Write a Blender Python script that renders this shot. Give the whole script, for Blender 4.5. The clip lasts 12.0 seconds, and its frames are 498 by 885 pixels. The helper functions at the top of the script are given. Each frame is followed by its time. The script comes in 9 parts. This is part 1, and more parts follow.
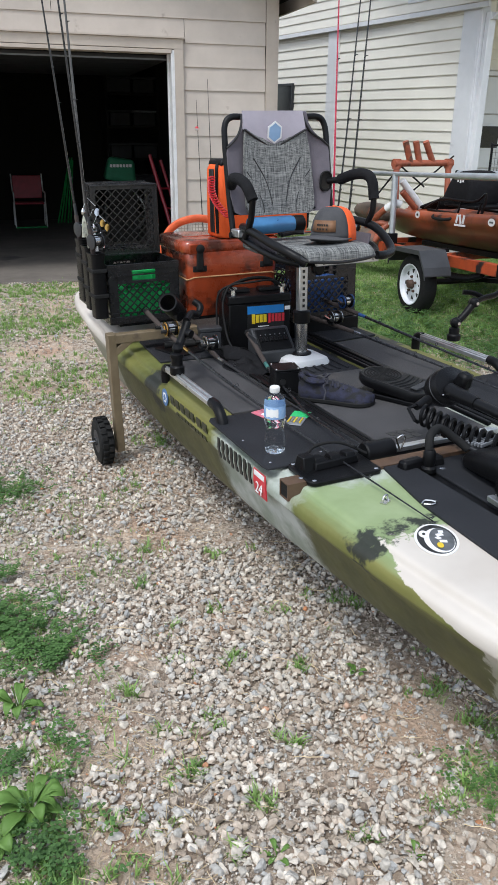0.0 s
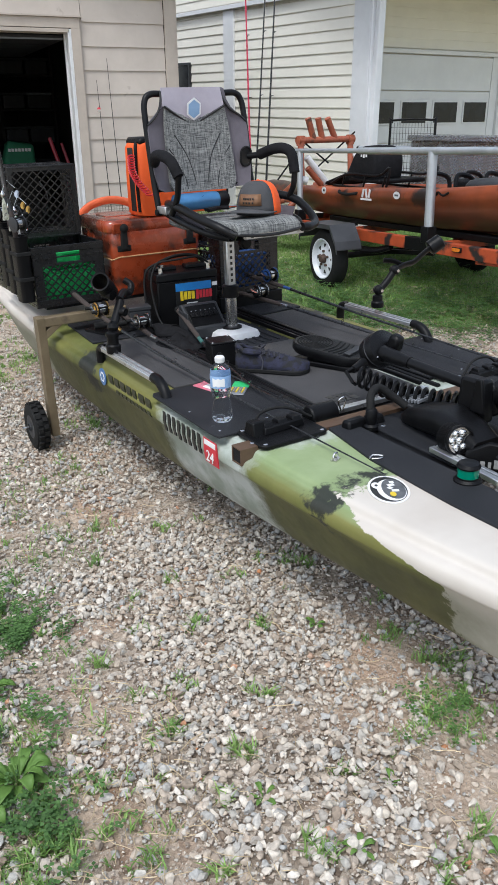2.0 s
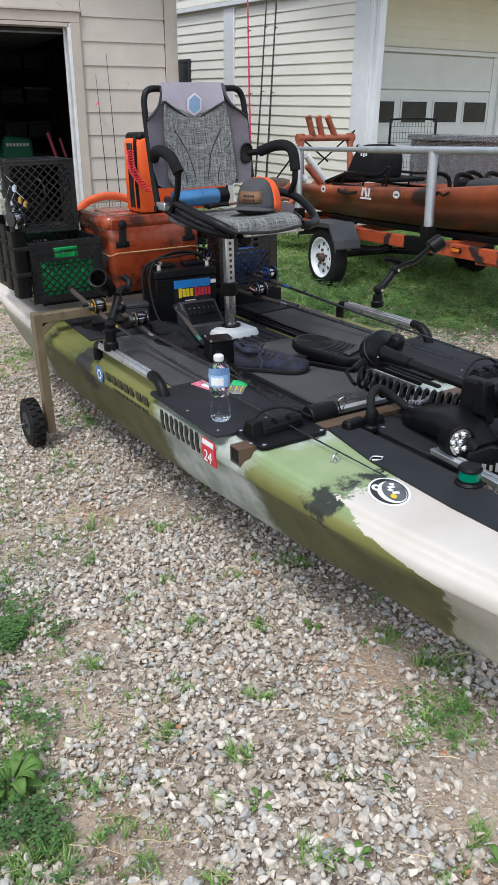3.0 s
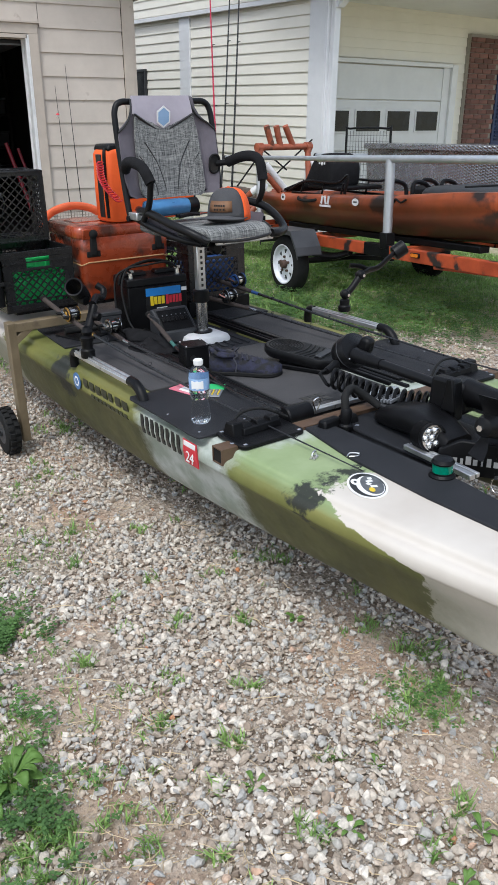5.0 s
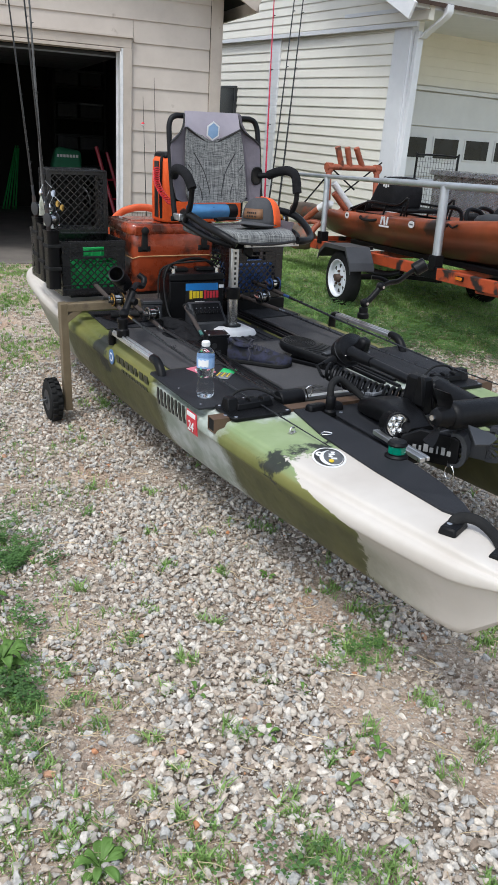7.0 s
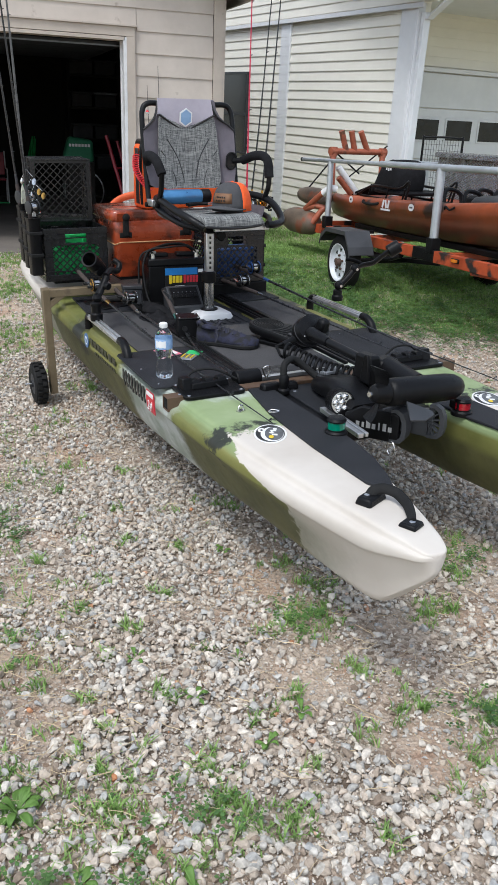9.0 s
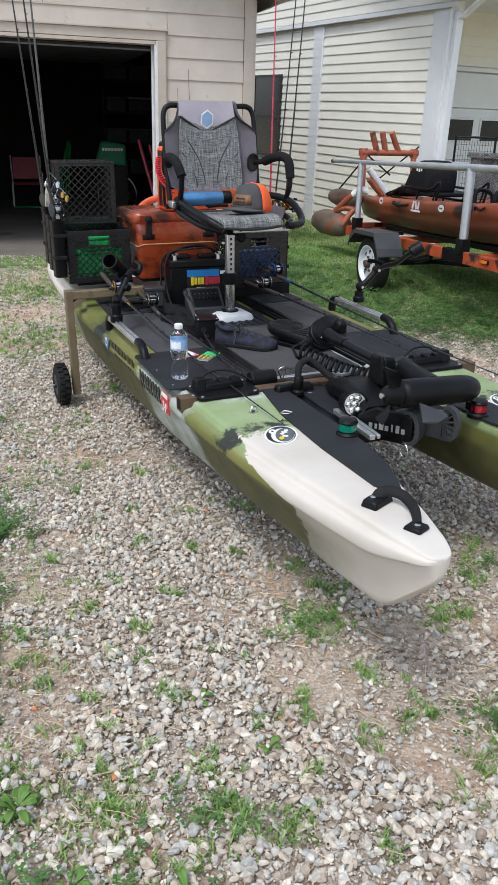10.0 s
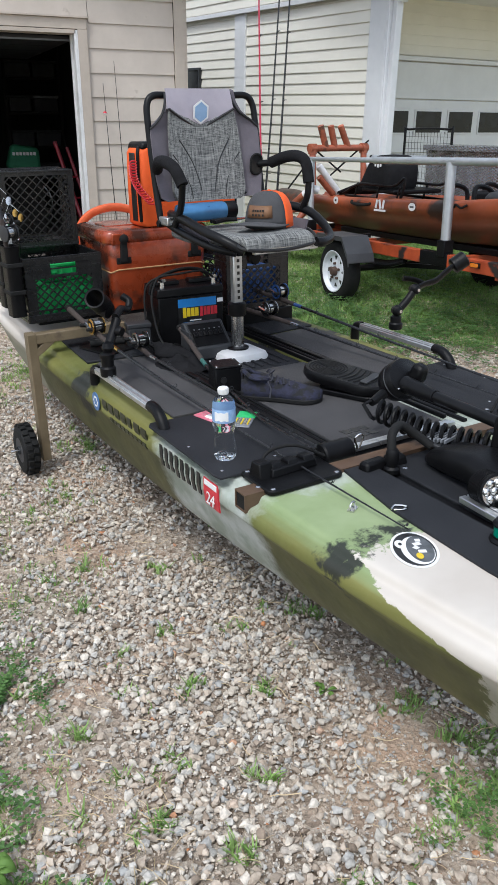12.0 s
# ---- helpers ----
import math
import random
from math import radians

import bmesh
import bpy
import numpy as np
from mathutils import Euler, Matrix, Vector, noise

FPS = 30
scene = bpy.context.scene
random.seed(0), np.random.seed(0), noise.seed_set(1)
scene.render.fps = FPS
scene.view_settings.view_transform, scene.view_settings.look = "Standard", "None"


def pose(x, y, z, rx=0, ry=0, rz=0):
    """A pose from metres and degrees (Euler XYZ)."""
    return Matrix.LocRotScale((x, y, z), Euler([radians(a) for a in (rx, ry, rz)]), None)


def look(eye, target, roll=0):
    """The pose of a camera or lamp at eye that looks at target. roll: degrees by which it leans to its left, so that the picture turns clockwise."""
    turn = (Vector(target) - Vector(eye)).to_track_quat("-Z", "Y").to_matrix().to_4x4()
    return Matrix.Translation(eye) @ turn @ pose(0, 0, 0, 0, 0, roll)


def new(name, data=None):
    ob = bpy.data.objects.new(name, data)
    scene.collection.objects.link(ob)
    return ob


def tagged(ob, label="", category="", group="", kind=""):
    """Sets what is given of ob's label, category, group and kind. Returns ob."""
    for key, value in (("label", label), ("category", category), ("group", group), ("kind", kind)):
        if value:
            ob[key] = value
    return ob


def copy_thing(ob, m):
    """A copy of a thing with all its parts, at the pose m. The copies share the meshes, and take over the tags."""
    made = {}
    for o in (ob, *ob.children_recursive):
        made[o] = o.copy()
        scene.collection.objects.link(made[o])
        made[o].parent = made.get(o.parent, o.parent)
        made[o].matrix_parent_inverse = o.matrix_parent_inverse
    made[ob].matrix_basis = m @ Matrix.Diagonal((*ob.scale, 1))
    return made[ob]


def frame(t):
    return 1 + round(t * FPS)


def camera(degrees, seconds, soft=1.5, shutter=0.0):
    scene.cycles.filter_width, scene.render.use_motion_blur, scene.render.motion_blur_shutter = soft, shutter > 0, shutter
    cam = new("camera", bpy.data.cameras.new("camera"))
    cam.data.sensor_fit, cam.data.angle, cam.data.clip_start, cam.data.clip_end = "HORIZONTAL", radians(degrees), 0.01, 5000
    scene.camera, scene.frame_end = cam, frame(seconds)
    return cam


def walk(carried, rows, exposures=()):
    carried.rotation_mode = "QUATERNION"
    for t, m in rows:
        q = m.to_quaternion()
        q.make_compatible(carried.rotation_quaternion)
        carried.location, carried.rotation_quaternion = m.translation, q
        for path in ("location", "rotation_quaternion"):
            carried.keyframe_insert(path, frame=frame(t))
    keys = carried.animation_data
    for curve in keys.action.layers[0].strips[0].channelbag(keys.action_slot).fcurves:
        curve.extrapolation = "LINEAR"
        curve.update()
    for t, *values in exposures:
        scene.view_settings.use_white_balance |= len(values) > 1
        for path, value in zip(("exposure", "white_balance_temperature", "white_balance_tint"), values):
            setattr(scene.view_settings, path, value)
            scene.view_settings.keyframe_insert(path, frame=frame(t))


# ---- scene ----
cam = camera(35.1, 12.0, soft=0.8)
PATH = [
    (0, (0.168, 0.161, 1.427), (0.749, 1.936, 0.711), 0.4),
    (0.5, (0.142, 0.148, 1.419), (0.746, 1.907, 0.683), -0.3),
    (1, (0.077, 0.13, 1.411), (0.74, 1.861, 0.66), -1.2),
    (1.5, (0.047, 0.122, 1.407), (0.782, 1.822, 0.652), -1.5),
    (2, (0.038, 0.128, 1.408), (0.819, 1.808, 0.653), -0.8),
    (2.5, (0.037, 0.134, 1.407), (0.833, 1.808, 0.655), -0.5),
    (3, (0.042, 0.157, 1.402), (0.832, 1.83, 0.643), -0.1),
    (3.2, (0.061, 0.175, 1.406), (0.844, 1.85, 0.644), 0.1),
    (4.8, (-0.059, 0.179, 1.409), (0.84, 1.801, 0.661), -1.2),
    (5, (-0.051, 0.106, 1.416), (0.832, 1.74, 0.673), -0.3),
    (5.5, (0.063, -0.096, 1.405), (0.809, 1.608, 0.671), 1.1),
    (6, (0.038, -0.201, 1.419), (0.77, 1.507, 0.679), 1.8),
    (6.5, (-0.041, -0.231, 1.405), (0.738, 1.45, 0.651), 3.3),
    (7, (0.022, -0.338, 1.419), (0.752, 1.383, 0.708), 3.5),
    (7.5, (0.154, -0.467, 1.424), (0.803, 1.293, 0.73), 2.6),
    (7.7, (0.18, -0.504, 1.425), (0.818, 1.255, 0.72), 1.9),
    (9.3, (0.282, -0.525, 1.429), (0.933, 1.213, 0.685), 2.4),
    (9.5, (0.309, -0.545, 1.43), (0.921, 1.211, 0.693), 2.2),
    (10, (0.328, -0.532, 1.42), (0.893, 1.239, 0.681), 1.7),
    (10.5, (0.263, -0.372, 1.411), (0.918, 1.366, 0.668), 2.6),
    (11, (0.163, -0.157, 1.426), (0.936, 1.539, 0.7), 3.4),
    (11.5, (0.133, 0.088, 1.394), (0.879, 1.788, 0.652), 2.2),
    (12, (0.151, 0.379, 1.399), (0.924, 2.068, 0.66), 0.1),
]
walk(cam, [(t, look(eye, target, roll)) for t, eye, target, roll in PATH], [(0, 0.33, 6170, 7.5), (12, 0.33, 6170, 7.5)])

# ---- world and sun: a bright, thinly overcast day ----
world = bpy.data.worlds.new("world")
scene.world = world
world.use_nodes = True
_w = world.node_tree
_bg = _w.nodes["Background"]
_sky = _w.nodes.new("ShaderNodeTexSky")
_sky.sky_type, _sky.sun_disc = "NISHITA", False
_sky.sun_elevation, _sky.sun_rotation = radians(60), radians(229)
_sky.air_density, _sky.dust_density, _sky.ozone_density = 1.0, 2.4, 1.0
_veil = _w.nodes.new("ShaderNodeHueSaturation")  # thin cloud pales the blue
_veil.inputs["Saturation"].default_value = 0.5
_w.links.new(_sky.outputs[0], _veil.inputs["Color"])
_w.links.new(_veil.outputs[0], _bg.inputs[0])
_bg.inputs[1].default_value = 0.19
sun = new("sun", bpy.data.lights.new("sun", "SUN"))
sun.data.energy, sun.data.angle, sun.data.color = 1.25, radians(12), (1.0, 0.98, 0.95)
sun.matrix_world = look((0, 0, 10), (10 * math.cos(radians(60)) * 0.755, 10 * math.cos(radians(60)) * 0.656, 10 - 10 * math.sin(radians(60))))

# ---- materials ----
MATS = {}


def mat(name, c1, c2=None, rough=0.6, metal=0.0, scale=12.0, bump=0.0, bscale=80.0, rvar=0.12, per=0.0, spec=0.5, coat=0.0, worn=None, island=False):
    """Two-scale procedural surface: broad tone c1..c2, fine grain, optional per-piece variation and worn tint."""
    m = bpy.data.materials.new(name)
    m.use_nodes = True
    nt, N, K = m.node_tree, m.node_tree.nodes, m.node_tree.links
    b = N["Principled BSDF"]
    c2 = c2 or tuple(min(1, v * 0.72) for v in c1)
    tc = N.new("ShaderNodeTexCoord")
    n1 = N.new("ShaderNodeTexNoise")
    n1.inputs["Scale"].default_value, n1.inputs["Detail"].default_value, n1.inputs["Roughness"].default_value = scale, 6, 0.62
    K.new(tc.outputs["Object"], n1.inputs["Vector"])
    ramp = N.new("ShaderNodeValToRGB")
    ramp.color_ramp.elements[0].position, ramp.color_ramp.elements[1].position = 0.34, 0.68
    ramp.color_ramp.elements[0].color, ramp.color_ramp.elements[1].color = (*c2, 1), (*c1, 1)
    K.new(n1.outputs["Fac"], ramp.inputs["Fac"])
    col = ramp.outputs["Color"]
    if worn:
        n3 = N.new("ShaderNodeTexNoise")
        n3.inputs["Scale"].default_value, n3.inputs["Detail"].default_value = worn[1], 8
        K.new(tc.outputs["Object"], n3.inputs["Vector"])
        mr = N.new("ShaderNodeMapRange")
        mr.inputs["From Min"].default_value, mr.inputs["From Max"].default_value = worn[2], worn[2] + 0.08
        K.new(n3.outputs["Fac"], mr.inputs["Value"])
        mx = N.new("ShaderNodeMix")
        mx.data_type = "RGBA"
        K.new(mr.outputs[0], mx.inputs["Factor"])
        K.new(col, mx.inputs["A"])
        mx.inputs["B"].default_value = (*worn[0], 1)
        col = mx.outputs["Result"]
    if per:
        if island:
            src = N.new("ShaderNodeNewGeometry").outputs["Random Per Island"]
        else:
            src = N.new("ShaderNodeObjectInfo").outputs["Random"]
        hv = N.new("ShaderNodeHueSaturation")
        mr2 = N.new("ShaderNodeMapRange")
        mr2.inputs["To Min"].default_value, mr2.inputs["To Max"].default_value = 1 - per, 1 + per
        K.new(src, mr2.inputs["Value"])
        K.new(mr2.outputs[0], hv.inputs["Value"])
        K.new(col, hv.inputs["Color"])
        col = hv.outputs["Color"]
    K.new(col, b.inputs["Base Color"])
    n2 = N.new("ShaderNodeTexNoise")
    n2.inputs["Scale"].default_value, n2.inputs["Detail"].default_value = bscale, 4
    K.new(tc.outputs["Object"], n2.inputs["Vector"])
    mr = N.new("ShaderNodeMapRange")
    mr.inputs["To Min"].default_value, mr.inputs["To Max"].default_value = max(0.02, rough - rvar), min(1, rough + rvar)
    K.new(n1.outputs["Fac"], mr.inputs["Value"])
    K.new(mr.outputs[0], b.inputs["Roughness"])
    b.inputs["Metallic"].default_value = metal
    b.inputs["Specular IOR Level"].default_value = spec
    b.inputs["Coat Weight"].default_value = coat
    if bump:
        bp = N.new("ShaderNodeBump")
        bp.inputs["Strength"].default_value, bp.inputs["Distance"].default_value = min(1, bump), 0.004
        K.new(n2.outputs["Fac"], bp.inputs["Height"])
        K.new(bp.outputs[0], b.inputs["Normal"])
    MATS[name] = m
    return m


def glass(name, color, rough=0.02, ior=1.45):
    m = bpy.data.materials.new(name)
    m.use_nodes = True
    b = m.node_tree.nodes["Principled BSDF"]
    b.inputs["Base Color"].default_value = (*color, 1)
    b.inputs["Roughness"].default_value, b.inputs["IOR"].default_value = rough, ior
    b.inputs["Transmission Weight"].default_value = 1.0
    MATS[name] = m
    return m


M_BLACK = mat("black_plastic", (0.007, 0.007, 0.0078), (0.004, 0.004, 0.0046), 0.34, spec=0.17, scale=18, bump=0.25, bscale=420)
M_RUB = mat("black_rubber", (0.017, 0.017, 0.017), (0.01, 0.01, 0.01), 0.7, spec=0.18, scale=25, bump=0.3, bscale=300)
M_TUBE = mat("black_powder_coat", (0.009, 0.009, 0.01), (0.006, 0.006, 0.0065), 0.32, spec=0.2, scale=20, bump=0.15, bscale=500)
M_FOAM = mat("black_foam_grip", (0.018, 0.018, 0.02), (0.011, 0.011, 0.012), 0.85, spec=0.1, scale=30, bump=0.5, bscale=600)
M_MAT = mat("dark_eva_mat", (0.07, 0.068, 0.07), (0.05, 0.049, 0.051), 0.84, spec=0.28, scale=5, bump=0.35, bscale=700, worn=((0.1, 0.088, 0.08), 3.0, 0.6))
M_MATBLK = mat("black_eva_mat", (0.027, 0.028, 0.032), (0.018, 0.019, 0.022), 0.6, spec=0.18, scale=6, bump=0.35, bscale=700, worn=((0.06, 0.058, 0.056), 4.0, 0.66))
M_ALU = mat("brushed_aluminium", (0.72, 0.73, 0.74), (0.58, 0.59, 0.6), 0.32, 0.9, scale=30, bump=0.1, bscale=300)
M_GALV = mat("galvanised_tube", (0.62, 0.65, 0.68), (0.5, 0.53, 0.56), 0.42, 0.75, scale=9, bump=0.05, bscale=200)
M_STEEL = mat("stainless_steel", (0.75, 0.75, 0.74), (0.6, 0.6, 0.6), 0.22, 1.0, scale=60)
M_WHITEPL = mat("white_plastic", (0.78, 0.78, 0.78), (0.68, 0.68, 0.68), 0.45, scale=10, bump=0.05)
M_GREYPL = mat("grey_plastic", (0.2, 0.21, 0.23), (0.14, 0.15, 0.165), 0.5, scale=14, bump=0.1)
M_DKGREY = mat("dark_grey_plastic", (0.04, 0.042, 0.046), (0.026, 0.027, 0.03), 0.48, spec=0.35, scale=14, bump=0.15, bscale=300)
M_TAN = mat("tan_painted_steel", (0.2, 0.155, 0.095), (0.14, 0.105, 0.062), 0.55, scale=9, bump=0.2, bscale=150, worn=((0.1, 0.075, 0.05), 12, 0.64))
M_BROWNST = mat("brown_painted_steel", (0.115, 0.07, 0.042), (0.075, 0.042, 0.025), 0.55, scale=14, bump=0.2, bscale=150)


# ---- mesh helpers ----
def part(name, bm, material, parent=None, label="", bevel=0.0, smooth=38, seg=2):
    """Links a bmesh as one mesh object, under a thing or a part where one is given."""
    me = bpy.data.meshes.new(name)
    bmesh.ops.recalc_face_normals(bm, faces=bm.faces)
    bm.to_mesh(me)
    bm.free()
    for one in material if isinstance(material, (list, tuple)) else [material]:
        me.materials.append(one)
    if smooth:
        me.shade_smooth()
        me.set_sharp_from_angle(angle=radians(smooth))
    ob = new(name, me)
    if parent:
        ob.parent = parent
    if bevel:
        md = ob.modifiers.new("bevel", "BEVEL")
        md.width, md.segments, md.limit_method, md.angle_limit = bevel, seg, "ANGLE", radians(40)
    if label:
        ob["label"] = label
    return ob


def thing(name, m, label, category, group="", kind=""):
    ob = new(name)
    ob.empty_display_size = 0.05
    ob.matrix_world = m
    return tagged(ob, label, category, group, kind)


def bmn():
    return bmesh.new()


def box(bm, size, at=(0, 0, 0), rot=(0, 0, 0), top=None, mi=0):
    """A box of that size centred at a place; top: scale of its upper face."""
    m = pose(*at, *rot)
    tx, ty = top or (1, 1)
    vs = []
    for z in (-0.5, 0.5):
        for x, y in ((-0.5, -0.5), (0.5, -0.5), (0.5, 0.5), (-0.5, 0.5)):
            k = (tx, ty) if z > 0 else (1, 1)
            vs.append(bm.verts.new(m @ Vector((x * size[0] * k[0], y * size[1] * k[1], z * size[2]))))
    for f in ((3, 2, 1, 0), (4, 5, 6, 7), (0, 1, 5, 4), (1, 2, 6, 5), (2, 3, 7, 6), (3, 0, 4, 7)):
        bm.faces.new([vs[i] for i in f]).material_index = mi
    return bm


def rings(bm, loops, caps=True, closed=True, mi=0):
    """Skins a row of loops of points, all of one length."""
    rows = [[bm.verts.new(p) for p in lp] for lp in loops]
    n = len(rows[0])
    for a, b in zip(rows, rows[1:]):
        for i in range(n if closed else n - 1):
            j = (i + 1) % n
            bm.faces.new((a[i], a[j], b[j], b[i])).material_index = mi
    if caps and closed:
        bm.faces.new(rows[0][::-1]).material_index = mi
        bm.faces.new(rows[-1]).material_index = mi
    return bm


def smooth_line(pts, n=6):
    """Catmull-Rom through the points."""
    P = [Vector(p) for p in pts]
    if len(P) < 3 or n < 2:
        return P
    P = [P[0] * 2 - P[1]] + P + [P[-1] * 2 - P[-2]]
    out = []
    for a, b, c, d in zip(P, P[1:], P[2:], P[3:]):
        for k in range(n):
            t = k / n
            out.append(0.5 * ((2 * b) + (c - a) * t + (2 * a - 5 * b + 4 * c - d) * t * t + (3 * b - a - 3 * c + d) * t ** 3))
    return out + [P[-2]]


def tube(bm, pts, r, n=10, fine=0, r1=None, caps=True, flat=1.0, loop=False, mi=0):
    """A round bar along a line; r to r1; fine: points added between."""
    P = smooth_line(pts, fine) if fine else [Vector(p) for p in pts]
    if loop:
        P = P + [P[0]]
    up = None
    loops = []
    for i, p in enumerate(P):
        d = (P[min(i + 1, len(P) - 1)] - P[max(i - 1, 0)]).normalized()
        if loop and i in (0, len(P) - 1):
            d = (P[1] - P[-2]).normalized()
        if up is None:
            up = d.orthogonal().normalized()
        up = (up - d * up.dot(d)).normalized()
        side = d.cross(up)
        k = r + ((r1 - r) * i / (len(P) - 1) if r1 is not None else 0)
        loops.append([p + (up * math.cos(a) * flat + side * math.sin(a)) * k for a in (2 * math.pi * j / n for j in range(n))])
    if loop:
        loops[-1] = loops[0]
        rows = [[bm.verts.new(p) for p in lp] for lp in loops[:-1]]
        rows.append(rows[0])
        for a, b in zip(rows, rows[1:]):
            for i in range(n):
                j = (i + 1) % n
                bm.faces.new((a[i], a[j], b[j], b[i])).material_index = mi
        return bm
    return rings(bm, loops, caps, mi=mi)


def lathe(bm, prof, n=24, m=None, caps=True, mi=0):
    """Turns (radius, height) pairs round the z axis of m."""
    m = m or Matrix()
    return rings(bm, [[m @ Vector((r * math.cos(2 * math.pi * j / n), r * math.sin(2 * math.pi * j / n), z)) for j in range(n)] for r, z in prof], caps, mi=mi)


def slab(bm, outline, z0, z1, m=None, mi=0):
    """A plate with that outline of (x, y) pairs."""
    m = m or Matrix()
    lo = [bm.verts.new(m @ Vector((x, y, z0))) for x, y in outline]
    hi = [bm.verts.new(m @ Vector((x, y, z1))) for x, y in outline]
    bm.faces.new(lo[::-1]).material_index = mi
    bm.faces.new(hi).material_index = mi
    for i in range(len(lo)):
        j = (i + 1) % len(lo)
        bm.faces.new((lo[i], lo[j], hi[j], hi[i])).material_index = mi
    return bm


def rrect(w, h, r, n=4, cx=0.0, cy=0.0):
    """The outline of a rectangle with round corners."""
    out = []
    for sx, sy, a0 in ((1, 1, 0), (-1, 1, 90), (-1, -1, 180), (1, -1, 270)):
        for k in range(n + 1):
            a = radians(a0 + 90 * k / n)
            out.append((cx + sx * (w / 2 - r) + r * math.cos(a), cy + sy * (h / 2 - r) + r * math.sin(a)))
    return out


def words(name, text, size, material, parent, m, depth=0.0006, label="", sx=1.0):
    """Raised lettering in the built-in font, made into a mesh."""
    cu = bpy.data.curves.new(name, "FONT")
    cu.body, cu.size, cu.extrude, cu.align_x, cu.align_y = text, size, depth, "CENTER", "CENTER"
    tmp = bpy.data.objects.new("text", cu)
    me = bpy.data.meshes.new_from_object(tmp)
    bpy.data.objects.remove(tmp)
    me.name = name
    me.transform(m @ Matrix.Diagonal((sx, 1, 1, 1)))
    me.materials.clear()
    me.materials.append(material)
    ob = new(name, me)
    ob.parent = parent
    if label:
        ob["label"] = label
    return ob


def ease(a, b, x):
    t = min(1, max(0, (x - a) / (b - a)))
    return t * t * (3 - 2 * t)


def interp(x, table):
    for (x0, y0), (x1, y1) in zip(table, table[1:]):
        if x <= x1:
            t = max(0, (x - x0) / (x1 - x0))
            return y0 + (y1 - y0) * t
    return table[-1][1]

# ---- ground ----
def gz(x, y):
    """Height of the drive, which climbs to the shed."""
    return 0.19 * ease(4.0, 7.7, y) if y > 4.0 else 0.0


def lawn(x, y):
    """How much turf grows at a place, 0 to 1."""
    n = noise.noise((x * 0.9, y * 0.9, 5)) * 0.5 + noise.noise((x * 3.1, y * 3.1, 2)) * 0.4
    right = ease(-0.4, 1.3, (y - 5.0) + 0.5 * (x - 3.0) + 1.3 * n) * ease(2.0, 2.8, x + 0.25 * n)
    left = ease(0.1, 0.9, (0.35 - x) * 1.0 + (0.3 if 1.4 < y < 3.3 else 0.05) + 1.1 * n) * (1 if y < 3.6 else 0.5) * 0.45
    back = ease(0.2, 0.8, n + 0.35) * ease(4.6, 5.6, y) * ease(7.7, 7.4, y) * ease(2.2, 1.2, x) * 0.95
    front = ease(0.15, 0.7, (0.62 - y) * 1.4 + n * 0.9 + 0.1) * ease(1.5, 0.9, x) * 0.4
    return max(right, left, back, front)


